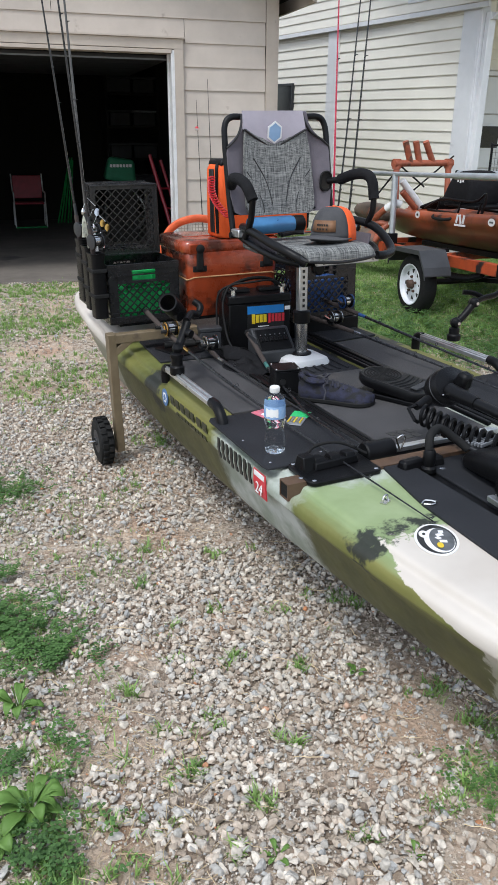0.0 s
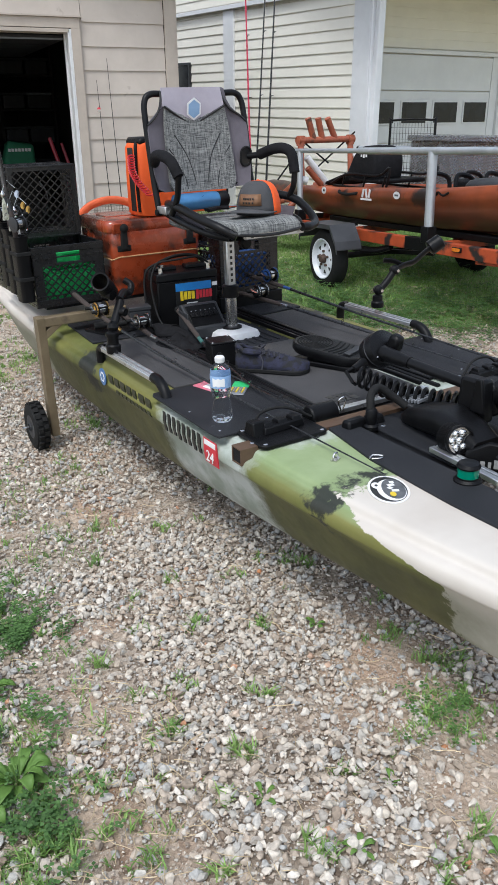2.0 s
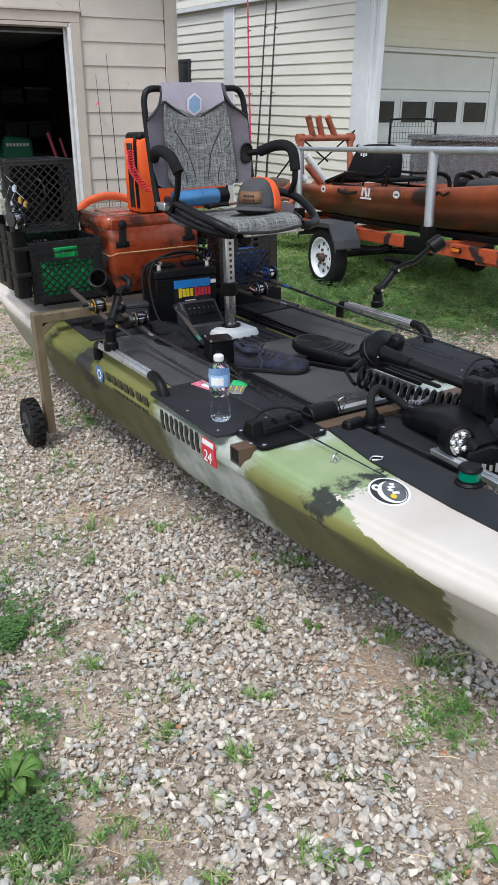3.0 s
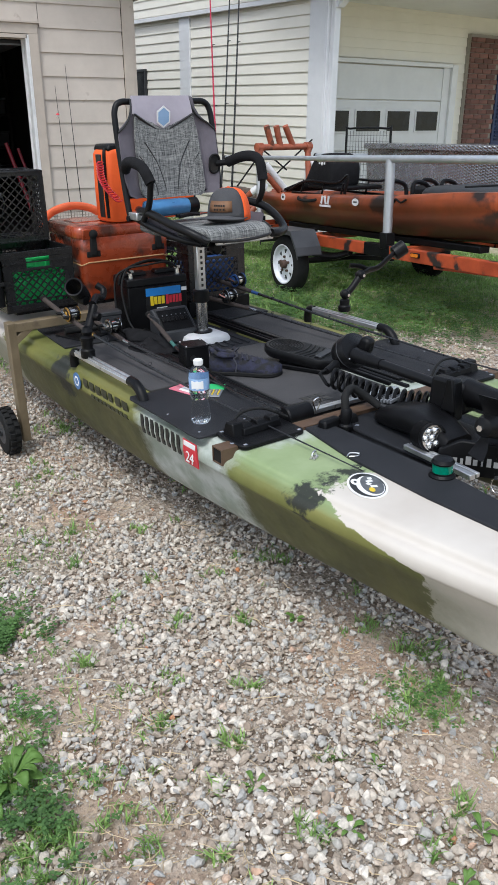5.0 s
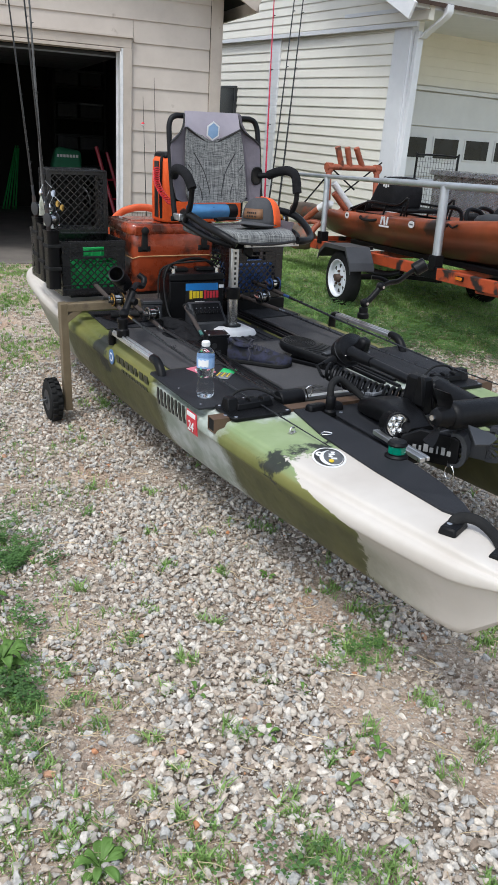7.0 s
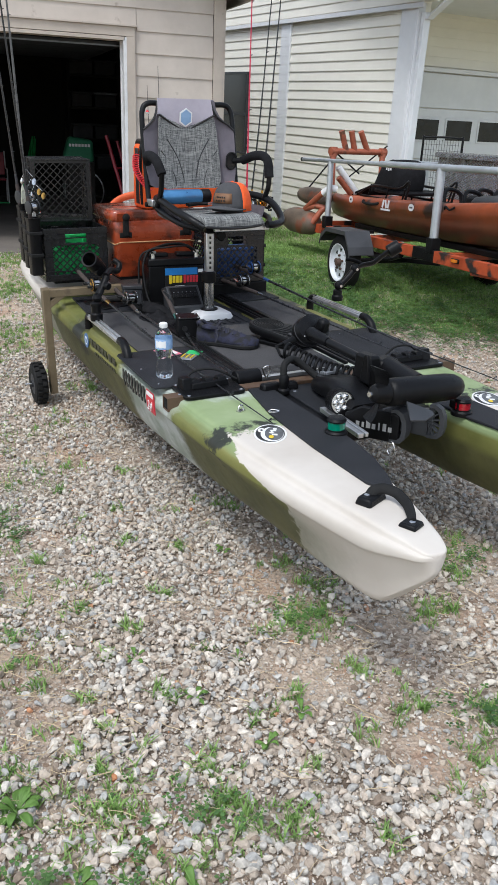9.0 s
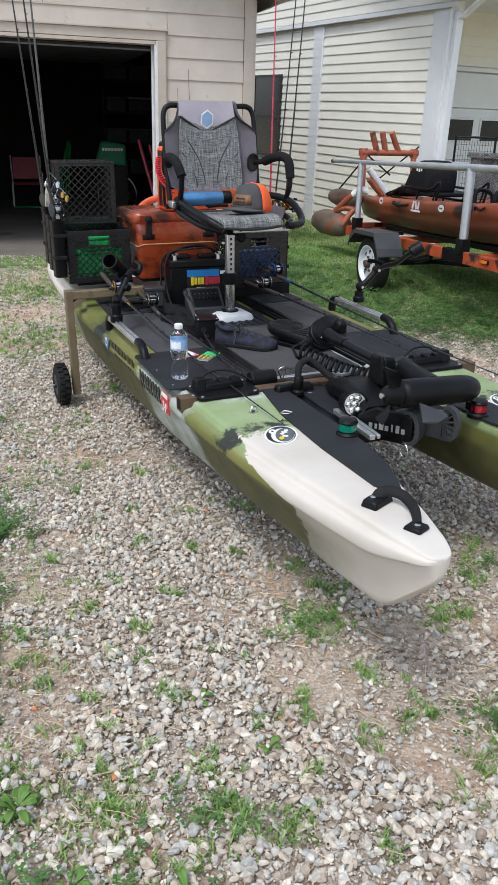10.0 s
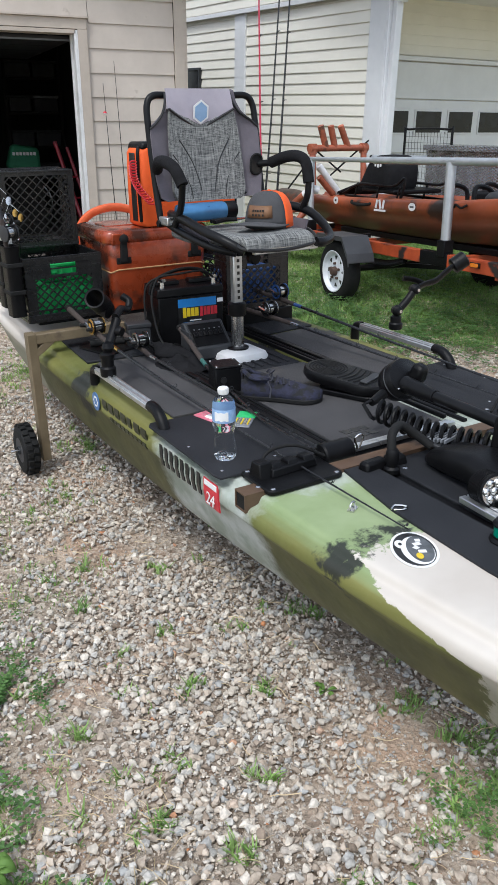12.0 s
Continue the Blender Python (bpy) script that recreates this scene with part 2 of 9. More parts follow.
def ground_material():
    m = bpy.data.materials.new("gravel_dirt")
    m.use_nodes = True
    N, K = m.node_tree.nodes, m.node_tree.links
    b = N["Principled BSDF"]
    tc = N.new("ShaderNodeTexCoord")

    def nz(scale, detail=6, rough=0.6):
        n = N.new("ShaderNodeTexNoise")
        n.inputs["Scale"].default_value, n.inputs["Detail"].default_value, n.inputs["Roughness"].default_value = scale, detail, rough
        K.new(tc.outputs["Object"], n.inputs["Vector"])
        return n.outputs["Fac"]

    def rp(src, *stops):
        r = N.new("ShaderNodeValToRGB")
        e = r.color_ramp.elements
        while len(e) < len(stops):
            e.new(0.5)
        for k, (p, c) in zip(e, stops):
            k.position, k.color = p, (*c, 1)
        K.new(src, r.inputs["Fac"])
        return r.outputs["Color"]

    def mix(f, a, c):
        x = N.new("ShaderNodeMix")
        x.data_type = "RGBA"
        K.new(f, x.inputs["Factor"])
        K.new(a, x.inputs["A"])
        K.new(c, x.inputs["B"])
        return x.outputs["Result"]

    dirt = rp(nz(5), (0.3, (0.4, 0.245, 0.165)), (0.5, (0.55, 0.415, 0.31)), (0.72, (0.63, 0.52, 0.42)))
    v = N.new("ShaderNodeTexVoronoi")
    v.inputs["Scale"].default_value = 70
    K.new(tc.outputs["Object"], v.inputs["Vector"])
    sep = N.new("ShaderNodeSeparateColor")
    K.new(v.outputs["Color"], sep.inputs[0])
    chips = rp(sep.outputs[0], (0.0, (0.12, 0.092, 0.07)), (0.4, (0.36, 0.305, 0.245)), (0.8, (0.5, 0.44, 0.37)), (1.0, (0.6, 0.55, 0.49)))
    fac = rp(nz(2.2), (0.34, (0, 0, 0)), (0.55, (0.88, 0.88, 0.88)))
    col = mix(fac, dirt, chips)
    crumbs = rp(nz(320, 8, 0.8), (0.32, (0.68, 0.62, 0.57)), (0.48, (1, 1, 1)), (0.68, (1.2, 1.2, 1.18)))
    mu = N.new("ShaderNodeMix")
    mu.data_type, mu.blend_type = "RGBA", "MULTIPLY"
    mu.inputs["Factor"].default_value = 0.8
    K.new(col, mu.inputs["A"])
    K.new(crumbs, mu.inputs["B"])
    col = mu.outputs["Result"]
    at = N.new("ShaderNodeAttribute")
    at.attribute_name = "turf"
    soil = rp(nz(14), (0.35, (0.24, 0.25, 0.12)), (0.65, (0.46, 0.41, 0.29)))
    col = mix(at.outputs["Fac"], col, soil)
    K.new(col, b.inputs["Base Color"])
    b.inputs["Roughness"].default_value = 0.95
    b.inputs["Specular IOR Level"].default_value = 0.2
    bp = N.new("ShaderNodeBump")
    bp.inputs["Strength"].default_value, bp.inputs["Distance"].default_value = 0.8, 0.008
    K.new(v.outputs["Distance"], bp.inputs["Height"])
    bp2 = N.new("ShaderNodeBump")
    bp2.inputs["Strength"].default_value, bp2.inputs["Distance"].default_value = 0.9, 0.006
    K.new(nz(230, 8, 0.75), bp2.inputs["Height"])
    K.new(bp.outputs[0], bp2.inputs["Normal"])
    K.new(bp2.outputs[0], b.inputs["Normal"])
    return m


M_GROUND = ground_material()


def build_ground():
    far = [8, 20, 60, 200, 700]
    xs = [-3 - v for v in far[::-1]] + [-3 + 0.12 * k for k in range(101)] + [9 + v for v in far]
    ys = [-3 - v for v in far[::-1]] + [-3 + 0.12 * k for k in range(160)] + [16 + v for v in far]
    bm = bmn()
    rows = []
    for y in ys:
        row = []
        for x in xs:
            h = 0.012 * noise.noise((x * 1.7, y * 1.7, 0)) + 0.006 * noise.noise((x * 6, y * 6, 3)) if abs(x) < 12 and abs(y) < 20 else 0
            row.append(bm.verts.new((x, y, gz(x, y) + h - 0.006)))
        rows.append(row)
    for a, b in zip(rows, rows[1:]):
        for i in range(len(xs) - 1):
            bm.faces.new((a[i], a[i + 1], b[i + 1], b[i]))
    ob = part("ground", bm, M_GROUND, smooth=180)
    turf = ob.data.attributes.new("turf", "FLOAT", "POINT")
    for i, v in enumerate(ob.data.vertices):
        x, y = v.co.x, v.co.y
        turf.data[i].value = (0.85 if x > 2.1 else 0.3) * lawn(x, y) if abs(x) < 12 and abs(y) < 20 else 0.9
    tagged(ob, "sandy dirt drive strewn with pale crushed gravel", "ground", kind="structure")


build_ground()

# ---- shed with the open door ----
M_LAP = mat("tan_hardboard", (0.55, 0.485, 0.425), (0.48, 0.42, 0.365), 0.6, scale=4, bump=0.12, bscale=60, per=0.03, worn=((0.36, 0.3, 0.25), 7, 0.68))
M_TRIMTAN = mat("tan_trim_paint", (0.5, 0.435, 0.37), (0.42, 0.36, 0.305), 0.6, scale=5, bump=0.15, bscale=90, worn=((0.25, 0.21, 0.17), 14, 0.67))
M_JAMB = mat("white_jamb_paint", (0.72, 0.72, 0.72), (0.58, 0.58, 0.58), 0.55, scale=9, bump=0.1, worn=((0.35, 0.33, 0.3), 18, 0.7))
# near-black timber: the shade inside the shed is put into its colour
M_STUD = mat("shaded_timber", (0.013, 0.011, 0.009), (0.008, 0.0065, 0.0055), 0.85, scale=6, bump=0.3)
M_CONC = mat("oily_concrete", (0.2, 0.175, 0.15), (0.12, 0.105, 0.09), 0.85, scale=2.5, bump=0.3, bscale=60, worn=((0.07, 0.063, 0.057), 1.8, 0.6))
M_SHINGLE = mat("brown_shingle", (0.13, 0.085, 0.07), (0.08, 0.055, 0.048), 0.9, scale=20, bump=0.6, bscale=200, per=0.2)

SY, SZ = 7.95, 0.2
DOOR_L, DOOR_R, DOOR_T = -0.75, 1.95, 2.19


def shed():
    wall = bmn()
    t = 0.1
    yy = SY + 0.02 + t / 2
    box(wall, (2.95 - DOOR_R - 0.02, t, 2.55), ((2.95 + DOOR_R) / 2 - 0.01, yy, SZ + 1.275))
    box(wall, (DOOR_R - DOOR_L - 0.04, t, 2.75 - DOOR_T - 0.02), ((DOOR_R + DOOR_L) / 2, yy, (2.75 + DOOR_T + 0.02) / 2))
    box(wall, (1.2, t, 2.55), (DOOR_L - 0.6, yy, SZ + 1.275))
    slab(wall, [(-1.95, 0), (2.95, 0), (0.5, 1.3)], -t / 2, t / 2, Matrix.Translation((0, yy, 2.75)) @ pose(0, 0, 0, 90))
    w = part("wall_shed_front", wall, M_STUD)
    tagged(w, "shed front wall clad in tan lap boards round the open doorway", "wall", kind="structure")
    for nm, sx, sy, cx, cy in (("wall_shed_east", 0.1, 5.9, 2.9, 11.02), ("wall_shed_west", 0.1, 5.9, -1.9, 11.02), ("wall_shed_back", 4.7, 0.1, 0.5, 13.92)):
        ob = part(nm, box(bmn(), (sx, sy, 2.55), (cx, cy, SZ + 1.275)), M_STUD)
        tagged(ob, "bare timber shed wall, coloured near black for shade", "wall", kind="structure")
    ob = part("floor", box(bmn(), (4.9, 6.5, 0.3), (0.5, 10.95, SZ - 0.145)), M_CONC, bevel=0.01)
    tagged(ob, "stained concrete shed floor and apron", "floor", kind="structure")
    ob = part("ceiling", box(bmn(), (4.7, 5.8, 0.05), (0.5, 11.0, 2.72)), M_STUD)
    tagged(ob, "boarded shed ceiling, coloured near black for shade", "ceiling", kind="structure")
    # lap boards, each one overlapping the one below
    k = 0
    z = 2.464
    rows = [2.464 + 0.197 * i for i in range(7)] + [2.464 - 0.197 * i for i in range(1, 12)]
    for z in sorted(rows):
        runs = []
        z0, z1 = z - 0.197, z
        half = 0.5 + (2.45 if z0 < 2.7 else max(0.1, 2.45 * (3.95 - z0) / 1.3))
        if z0 > 2.25:
            runs = [(max(-1.95, 1 - half), 0.9), (0.905, 2.852 if z0 < 2.5 else min(2.852, half))]
            if z0 < 2.3:
                runs = [(-1.95, 0.2), (0.205, 2.07), (2.075, 2.852)]
        else:
            runs = [(2.055, 2.852), (-1.95, DOOR_L - 0.1)]
        for x0, x1 in runs:
            bm = bmn()
            o = [(x0, 0.012), (x1, 0.012)]
            vs = []
            for zz, dy in ((z0 - 0.012, -0.013), (z1, 0.0)):
                for d in (0.0, 0.011):
                    for x in (x0, x1):
                        vs.append(bm.verts.new((x, SY + 0.006 + dy + d, zz)))
            for f in ((0, 1, 5, 4), (2, 6, 7, 3), (0, 2, 3, 1), (4, 5, 7, 6), (0, 4, 6, 2), (1, 3, 7, 5)):
                bm.faces.new([vs[i] for i in f])
            part("lap_board", bm, M_LAP, w, smooth=0)
    # trim round the opening
    ft = thing("door_frame_shed", Matrix(), "tan door casing with a white jamb, paint chipped", "door frame", kind="structure")
    part("casing", box(bmn(), (0.085, 0.03, DOOR_T + 0.07 - SZ), (DOOR_R + 0.06, SY - 0.018, (DOOR_T + 0.07 + SZ) / 2)), M_TRIMTAN, ft, bevel=0.003)
    part("casing", box(bmn(), (DOOR_R - DOOR_L + 0.2, 0.03, 0.085), ((DOOR_R + DOOR_L) / 2 + 0.0, SY - 0.02, DOOR_T + 0.05)), M_TRIMTAN, ft, bevel=0.003)
    part("drip_cap", box(bmn(), (DOOR_R - DOOR_L + 0.24, 0.05, 0.014), ((DOOR_R + DOOR_L) / 2, SY - 0.03, DOOR_T + 0.1)), M_TRIMTAN, ft)
    part("jamb", box(bmn(), (0.03, 0.09, DOOR_T - SZ), (DOOR_R + 0.003, SY + 0.01, (DOOR_T + SZ) / 2)), M_JAMB, ft, "white painted jamb", bevel=0.003)
    part("stop", box(bmn(), (0.03, 0.03, DOOR_T - SZ), (DOOR_R - 0.012, SY + 0.075, (DOOR_T + SZ) / 2)), M_JAMB, ft, bevel=0.003)
    part("jamb", box(bmn(), (DOOR_R - DOOR_L, 0.17, 0.03), ((DOOR_R + DOOR_L) / 2, SY + 0.05, DOOR_T - 0.012)), M_TRIMTAN, ft)
    # corner boards
    cb = thing("corner_board", Matrix(), "tan corner boards of the shed", "trim", kind="structure")
    part("board", box(bmn(), (0.1, 0.022, 2.55), (2.905, SY - 0.014, SZ + 1.275)), M_TRIMTAN, cb, bevel=0.003)
    part("board", box(bmn(), (0.022, 0.1, 2.55), (2.966, SY + 0.03, SZ + 1.275)), M_TRIMTAN, cb, bevel=0.003)
    # raised sectional door, seen edge on under the lintel
    dr = thing("door_1", Matrix(), "dark overhead shed door raised under the ceiling", "door", kind="structure")
    for i in range(4):
        part("panel", box(bmn(), (DOOR_R - DOOR_L, 0.52, 0.04), ((DOOR_R + DOOR_L) / 2, SY + 0.42 + 0.53 * i, DOOR_T - 0.05)), M_DKGREY, dr, bevel=0.005)
    part("bottom_seal", box(bmn(), (DOOR_R - DOOR_L, 0.012, 0.014), ((DOOR_R + DOOR_L) / 2, SY + 0.15, DOOR_T - 0.066)), M_GREYPL, dr)
    # roof
    rf = thing("shed_roof", Matrix(), "brown shingled gable roof of the shed", "roof", kind="structure")
    for s in (1, -1):
        a = math.degrees(math.atan2(1.3, 2.45))
        part("roof_deck", box(bmn(), (3.05, 6.7, 0.03), (0.5 + s * 1.36, 10.95, 3.42), (0, s * a, 0)), M_STUD, rf)
        part("shingles", box(bmn(), (3.07, 6.74, 0.02), (0.5 + s * 1.372, 10.95, 3.445), (0, s * a, 0)), M_SHINGLE, rf)
        part("fascia", box(bmn(), (0.025, 6.7, 0.14), (0.5 + s * 2.705, 10.95, 2.66)), M_TRIMTAN, rf)
        part("rake_board", box(bmn(), (3.05, 0.025, 0.14), (0.5 + s * 1.36, 7.58, 3.37), (0, s * a, 0)), M_TRIMTAN, rf)


shed()

# ---- house ----
M_VINYL = mat("cream_vinyl", (0.82, 0.79, 0.7), (0.77, 0.74, 0.65), 0.5, scale=3, bump=0.06, bscale=50, per=0.015)
M_TRIMW = mat("white_trim", (0.74, 0.75, 0.76), (0.68, 0.69, 0.7), 0.45, scale=5, bump=0.03)
M_DOORW = mat("white_steel_door", (0.7, 0.71, 0.72), (0.64, 0.65, 0.66), 0.45, scale=4, bump=0.05)
M_SCREEN = mat("dark_window", (0.02, 0.022, 0.026), (0.012, 0.013, 0.016), 0.15, scale=5)
M_BRICK = mat("red_brick", (0.19, 0.085, 0.065), (0.12, 0.06, 0.05), 0.85, scale=18, bump=0.5, bscale=130, per=0.3)
M_MORTAR = mat("mortar", (0.36, 0.33, 0.29), (0.28, 0.26, 0.23), 0.95, scale=15, bump=0.5)
M_SHUT = mat("navy_shutter", (0.025, 0.04, 0.11), (0.018, 0.03, 0.085), 0.45, scale=6, bump=0.05)
HX, HY0, FY = 5.17, 8.02, 9.195
LAP = 0.1133
HOUSE = Matrix.Translation((HX, HY0, 0)) @ pose(0, 0, 0, 0, 0, 8.69) @ pose(0, 0, 0, 1.33) @ Matrix.Translation((-HX, -HY0, 0))  # the house stands a little askew to the shed


def lap_course(parent, p, along, out, length, z, mi_mat, name="siding_course"):
    """One vinyl course: a sloping face with a lip that shades the one below."""
    p, along, out = Vector(p), Vector(along), Vector(out)
    bm = bmn()
    prof = [(0.004, 0.0), (0.016, 0.0), (0.017, 0.006), (0.004, LAP)]
    a = [bm.verts.new(p + out * d + Vector((0, 0, z + h))) for d, h in prof]
    b = [bm.verts.new(p + along * length + out * d + Vector((0, 0, z + h))) for d, h in prof]
    for i in range(4):
        j = (i + 1) % 4
        bm.faces.new((a[i], a[j], b[j], b[i]))
    bm.faces.new(a), bm.faces.new(b[::-1])
    return part(name, bm, mi_mat, parent, smooth=0)


def house():
    w = part("wall_house_side", box(bmn(), (0.15, 9.0, 5.2), (HX + 0.08, HY0 + 4.5, 2.6)), M_VINYL)
    tagged(w, "house side wall clad in cream vinyl lap siding", "wall", kind="structure")
    for k in range(-1, 23):
        z = 2.547 - k * LAP
        lap_course(w, (HX, HY0 + 0.26, 0), (0, 1, 0), (-1, 0, 0), 10.65 - HY0 - 0.26, z, M_VINYL)
        lap_course(w, (HX, 10.9, 0), (0, 1, 0), (-1, 0, 0), 6.0, z - 0.012, M_VINYL)
    for k in range(15):
        lap_course(w, (HX - 0.05, HY0 - 0.3, 0), (0, 1, 0), (-1, 0, 0), 9.0, 2.745 + k * 0.104, M_VINYL)
    gb = part("gable_band", box(bmn(), (0.06, 9.0, 2.2), (HX - 0.02, HY0 + 4.2, 2.74 + 1.1)), M_VINYL)
    tagged(gb, "cream vinyl gable band over the side wall", "wall", kind="structure")
    tr = thing("trim_house", Matrix(), "white corner posts and trim of the house", "trim", kind="structure")
    part("corner_post", box(bmn(), (0.03, 0.26, 2.75), (HX - 0.022, HY0 + 0.13, 1.4)), M_TRIMW, tr, bevel=0.006)
    part("corner_post", box(bmn(), (0.1, 0.03, 2.75), (HX + 0.013, HY0 - 0.016, 1.4)), M_TRIMW, tr, bevel=0.006)
    part("trim_strip", box(bmn(), (0.03, 0.25, 2.7), (HX - 0.022, 10.775, 1.35)), M_TRIMW, tr, bevel=0.005)
    part("frieze", box(bmn(), (0.025, 8.7, 0.05), (HX - 0.065, HY0 + 4.2, 2.712)), M_TRIMW, tr, bevel=0.004)
    # side window
    wn = thing("window_1", Matrix(), "dark narrow sash window in a thin white frame", "window", kind="structure")
    side = Matrix(((0, 0, -1, HX), (1, 0, 0, 0), (0, 1, 0, 0), (0, 0, 0, 1)))
    y0, y1, z0, z1 = 11.8, 12.72, 0.95, 2.11
    fr = bmn()
    for o in ([(y0, z0), (y1, z0), (y1, z0 + 0.03), (y0, z0 + 0.03)], [(y0, z1 - 0.03), (y1, z1 - 0.03), (y1, z1), (y0, z1)], [(y0, z0 + 0.03), (y0 + 0.03, z0 + 0.03), (y0 + 0.03, z1 - 0.03), (y0, z1 - 0.03)], [(y1 - 0.03, z0 + 0.03), (y1, z0 + 0.03), (y1, z1 - 0.03), (y1 - 0.03, z1 - 0.03)], [(y0 + 0.03, 1.5), (y1 - 0.03, 1.5), (y1 - 0.03, 1.54), (y0 + 0.03, 1.54)]):
        slab(fr, o, 0, 0.05, side)
    part("window_frame", fr, M_DKGREY, wn)
    for za, zb in ((z0 + 0.03, 1.5), (1.54, z1 - 0.03)):
        part("pane", box(bmn(), (0.01, y1 - y0 - 0.06, zb - za), (HX - 0.03, (y0 + y1) / 2, (za + zb) / 2)), M_SCREEN, wn)
    # front wall, set back under the eave
    f = part("wall_house_front", box(bmn(), (9.0, 0.15, 3.0), (9.67, FY + 0.09, 1.5)), M_VINYL)
    tagged(f, "shaded house front of cream siding behind the porch", "wall", kind="structure")
    for k in range(6):
        lap_course(f, (HX + 0.15, FY + 0.01, 0), (1, 0, 0), (0, -1, 0), 3.61, 2.225 + k * LAP, M_VINYL)
    for k in range(19):
        lap_course(f, (8.725, FY + 0.01, 0), (1, 0, 0), (0, -1, 0), 0.205, 0.07 + k * LAP, M_VINYL)
    # garage door
    gd = thing("door_2", Matrix(), "white sectional garage door with a row of dark square panes", "garage door", kind="structure")
    x0, x1 = 5.35, 8.45
    for z0, z1 in ((0.1, 0.57), (0.575, 1.09), (1.095, 1.724), (1.73, 2.15)):
        part("panel", box(bmn(), (x1 - x0, 0.04, z1 - z0 - 0.006), ((x0 + x1) / 2, FY - 0.002, (z0 + z1) / 2)), M_DOORW, gd, bevel=0.004)
    for k in range(5):
        cx = 8.17 - 0.586 * k
        wb = part("window_frame", slab(bmn(), rrect(0.49, 0.3, 0.01, 2), 0, 0.014, pose(cx, FY - 0.022, 1.463, 90)), M_DOORW, gd, bevel=0.004)
        part("pane", box(bmn(), (0.438, 0.006, 0.252), (cx, FY - 0.0385, 1.463)), M_SCREEN, wb)
        for z0 in (0.335, 0.83):
            part("panel_relief", slab(bmn(), rrect(0.48, 0.33, 0.02, 3), 0, 0.008, pose(cx, FY - 0.022, z0, 90)), M_DOORW, gd, bevel=0.006)
    cs = thing("door_frame_garage", Matrix(), "white casing round the garage door", "door frame", kind="structure")
    part("casing", box(bmn(), (0.12, 0.07, 2.2), (8.655, FY - 0.035, 1.1)), M_TRIMW, cs, bevel=0.005)
    part("jamb", box(bmn(), (0.14, 0.03, 2.17), (8.525, FY - 0.012, 1.085)), M_TRIMW, cs, bevel=0.003)
    part("casing", box(bmn(), (3.3, 0.07, 0.05), (6.94, FY - 0.035, 2.185)), M_TRIMW, cs, bevel=0.005)
    # eave, soffit, gutter and downspout
    ev = thing("eave", Matrix(), "white eave with gutter over the house front", "roof", kind="structure")
    part("soffit", box(bmn(), (9.0, 1.45, 0.04), (9.6, 8.475, 2.86)), M_TRIMW, ev)
    part("fascia", box(bmn(), (9.2, 0.03, 0.2), (9.5, 7.74, 2.94)), M_TRIMW, ev)
    g = bmn()
    rings(g, [[(x, 7.72 - d, 2.9 + h) for d, h in ((0, 0), (0.07, 0), (0.1, 0.05), (0.12, 0.11), (0.112, 0.11), (0.09, 0.05), (0.065, 0.008), (0.005, 0.008))] for x in (4.85, 14)])
    part("gutter", g, M_TRIMW, ev, "white metal gutter", smooth=0)
    ds = bmn()
    line = smooth_line([(5.32, 7.66, 2.9), (5.315, 7.67, 2.8), (5.27, 7.78, 2.7), (5.225, 7.92, 2.58), (5.215, 7.955, 2.46), (5.215, 7.955, 0.3), (5.23, 7.85, 0.2)], 5)
    rings(ds, [[p + Vector((sx * 0.045, sy * 0.03, 0)) for sx, sy in ((-1, -1), (1, -1), (1, 1), (-1, 1))] for p in line])
    part("downspout", ds, M_TRIMW, ev, "white square downspout", bevel=0.008, smooth=50)
    part("rake_board", box(bmn(), (0.03, 6.2, 0.17), (4.73, 10.33, 4.13), (26, 0, 0)), M_TRIMW, ev, bevel=0.004)
    part("fascia_return", box(bmn(), (0.16, 0.2, 0.15), (4.8, 7.76, 2.93)), M_TRIMW, ev, bevel=0.004)
    rf = thing("house_roof", Matrix(), "brown shingled roof above the house eave", "roof", kind="structure")
    part("shingles", box(bmn(), (9.4, 6.0, 0.04), (9.45, 10.35, 4.2), (26, 0, 0)), M_SHINGLE, rf)
    for ob in (w, gb, tr, wn, f, gd, cs, ev, rf):
        ob.matrix_world = HOUSE @ ob.matrix_basis


house()

# ---- the catamaran kayak: x across, y towards the stern, z up from the ground ----
BOAT = pose(1.4815, 2.2, 0.0125, 0, -1.2, 6.0)
MID = 0.02


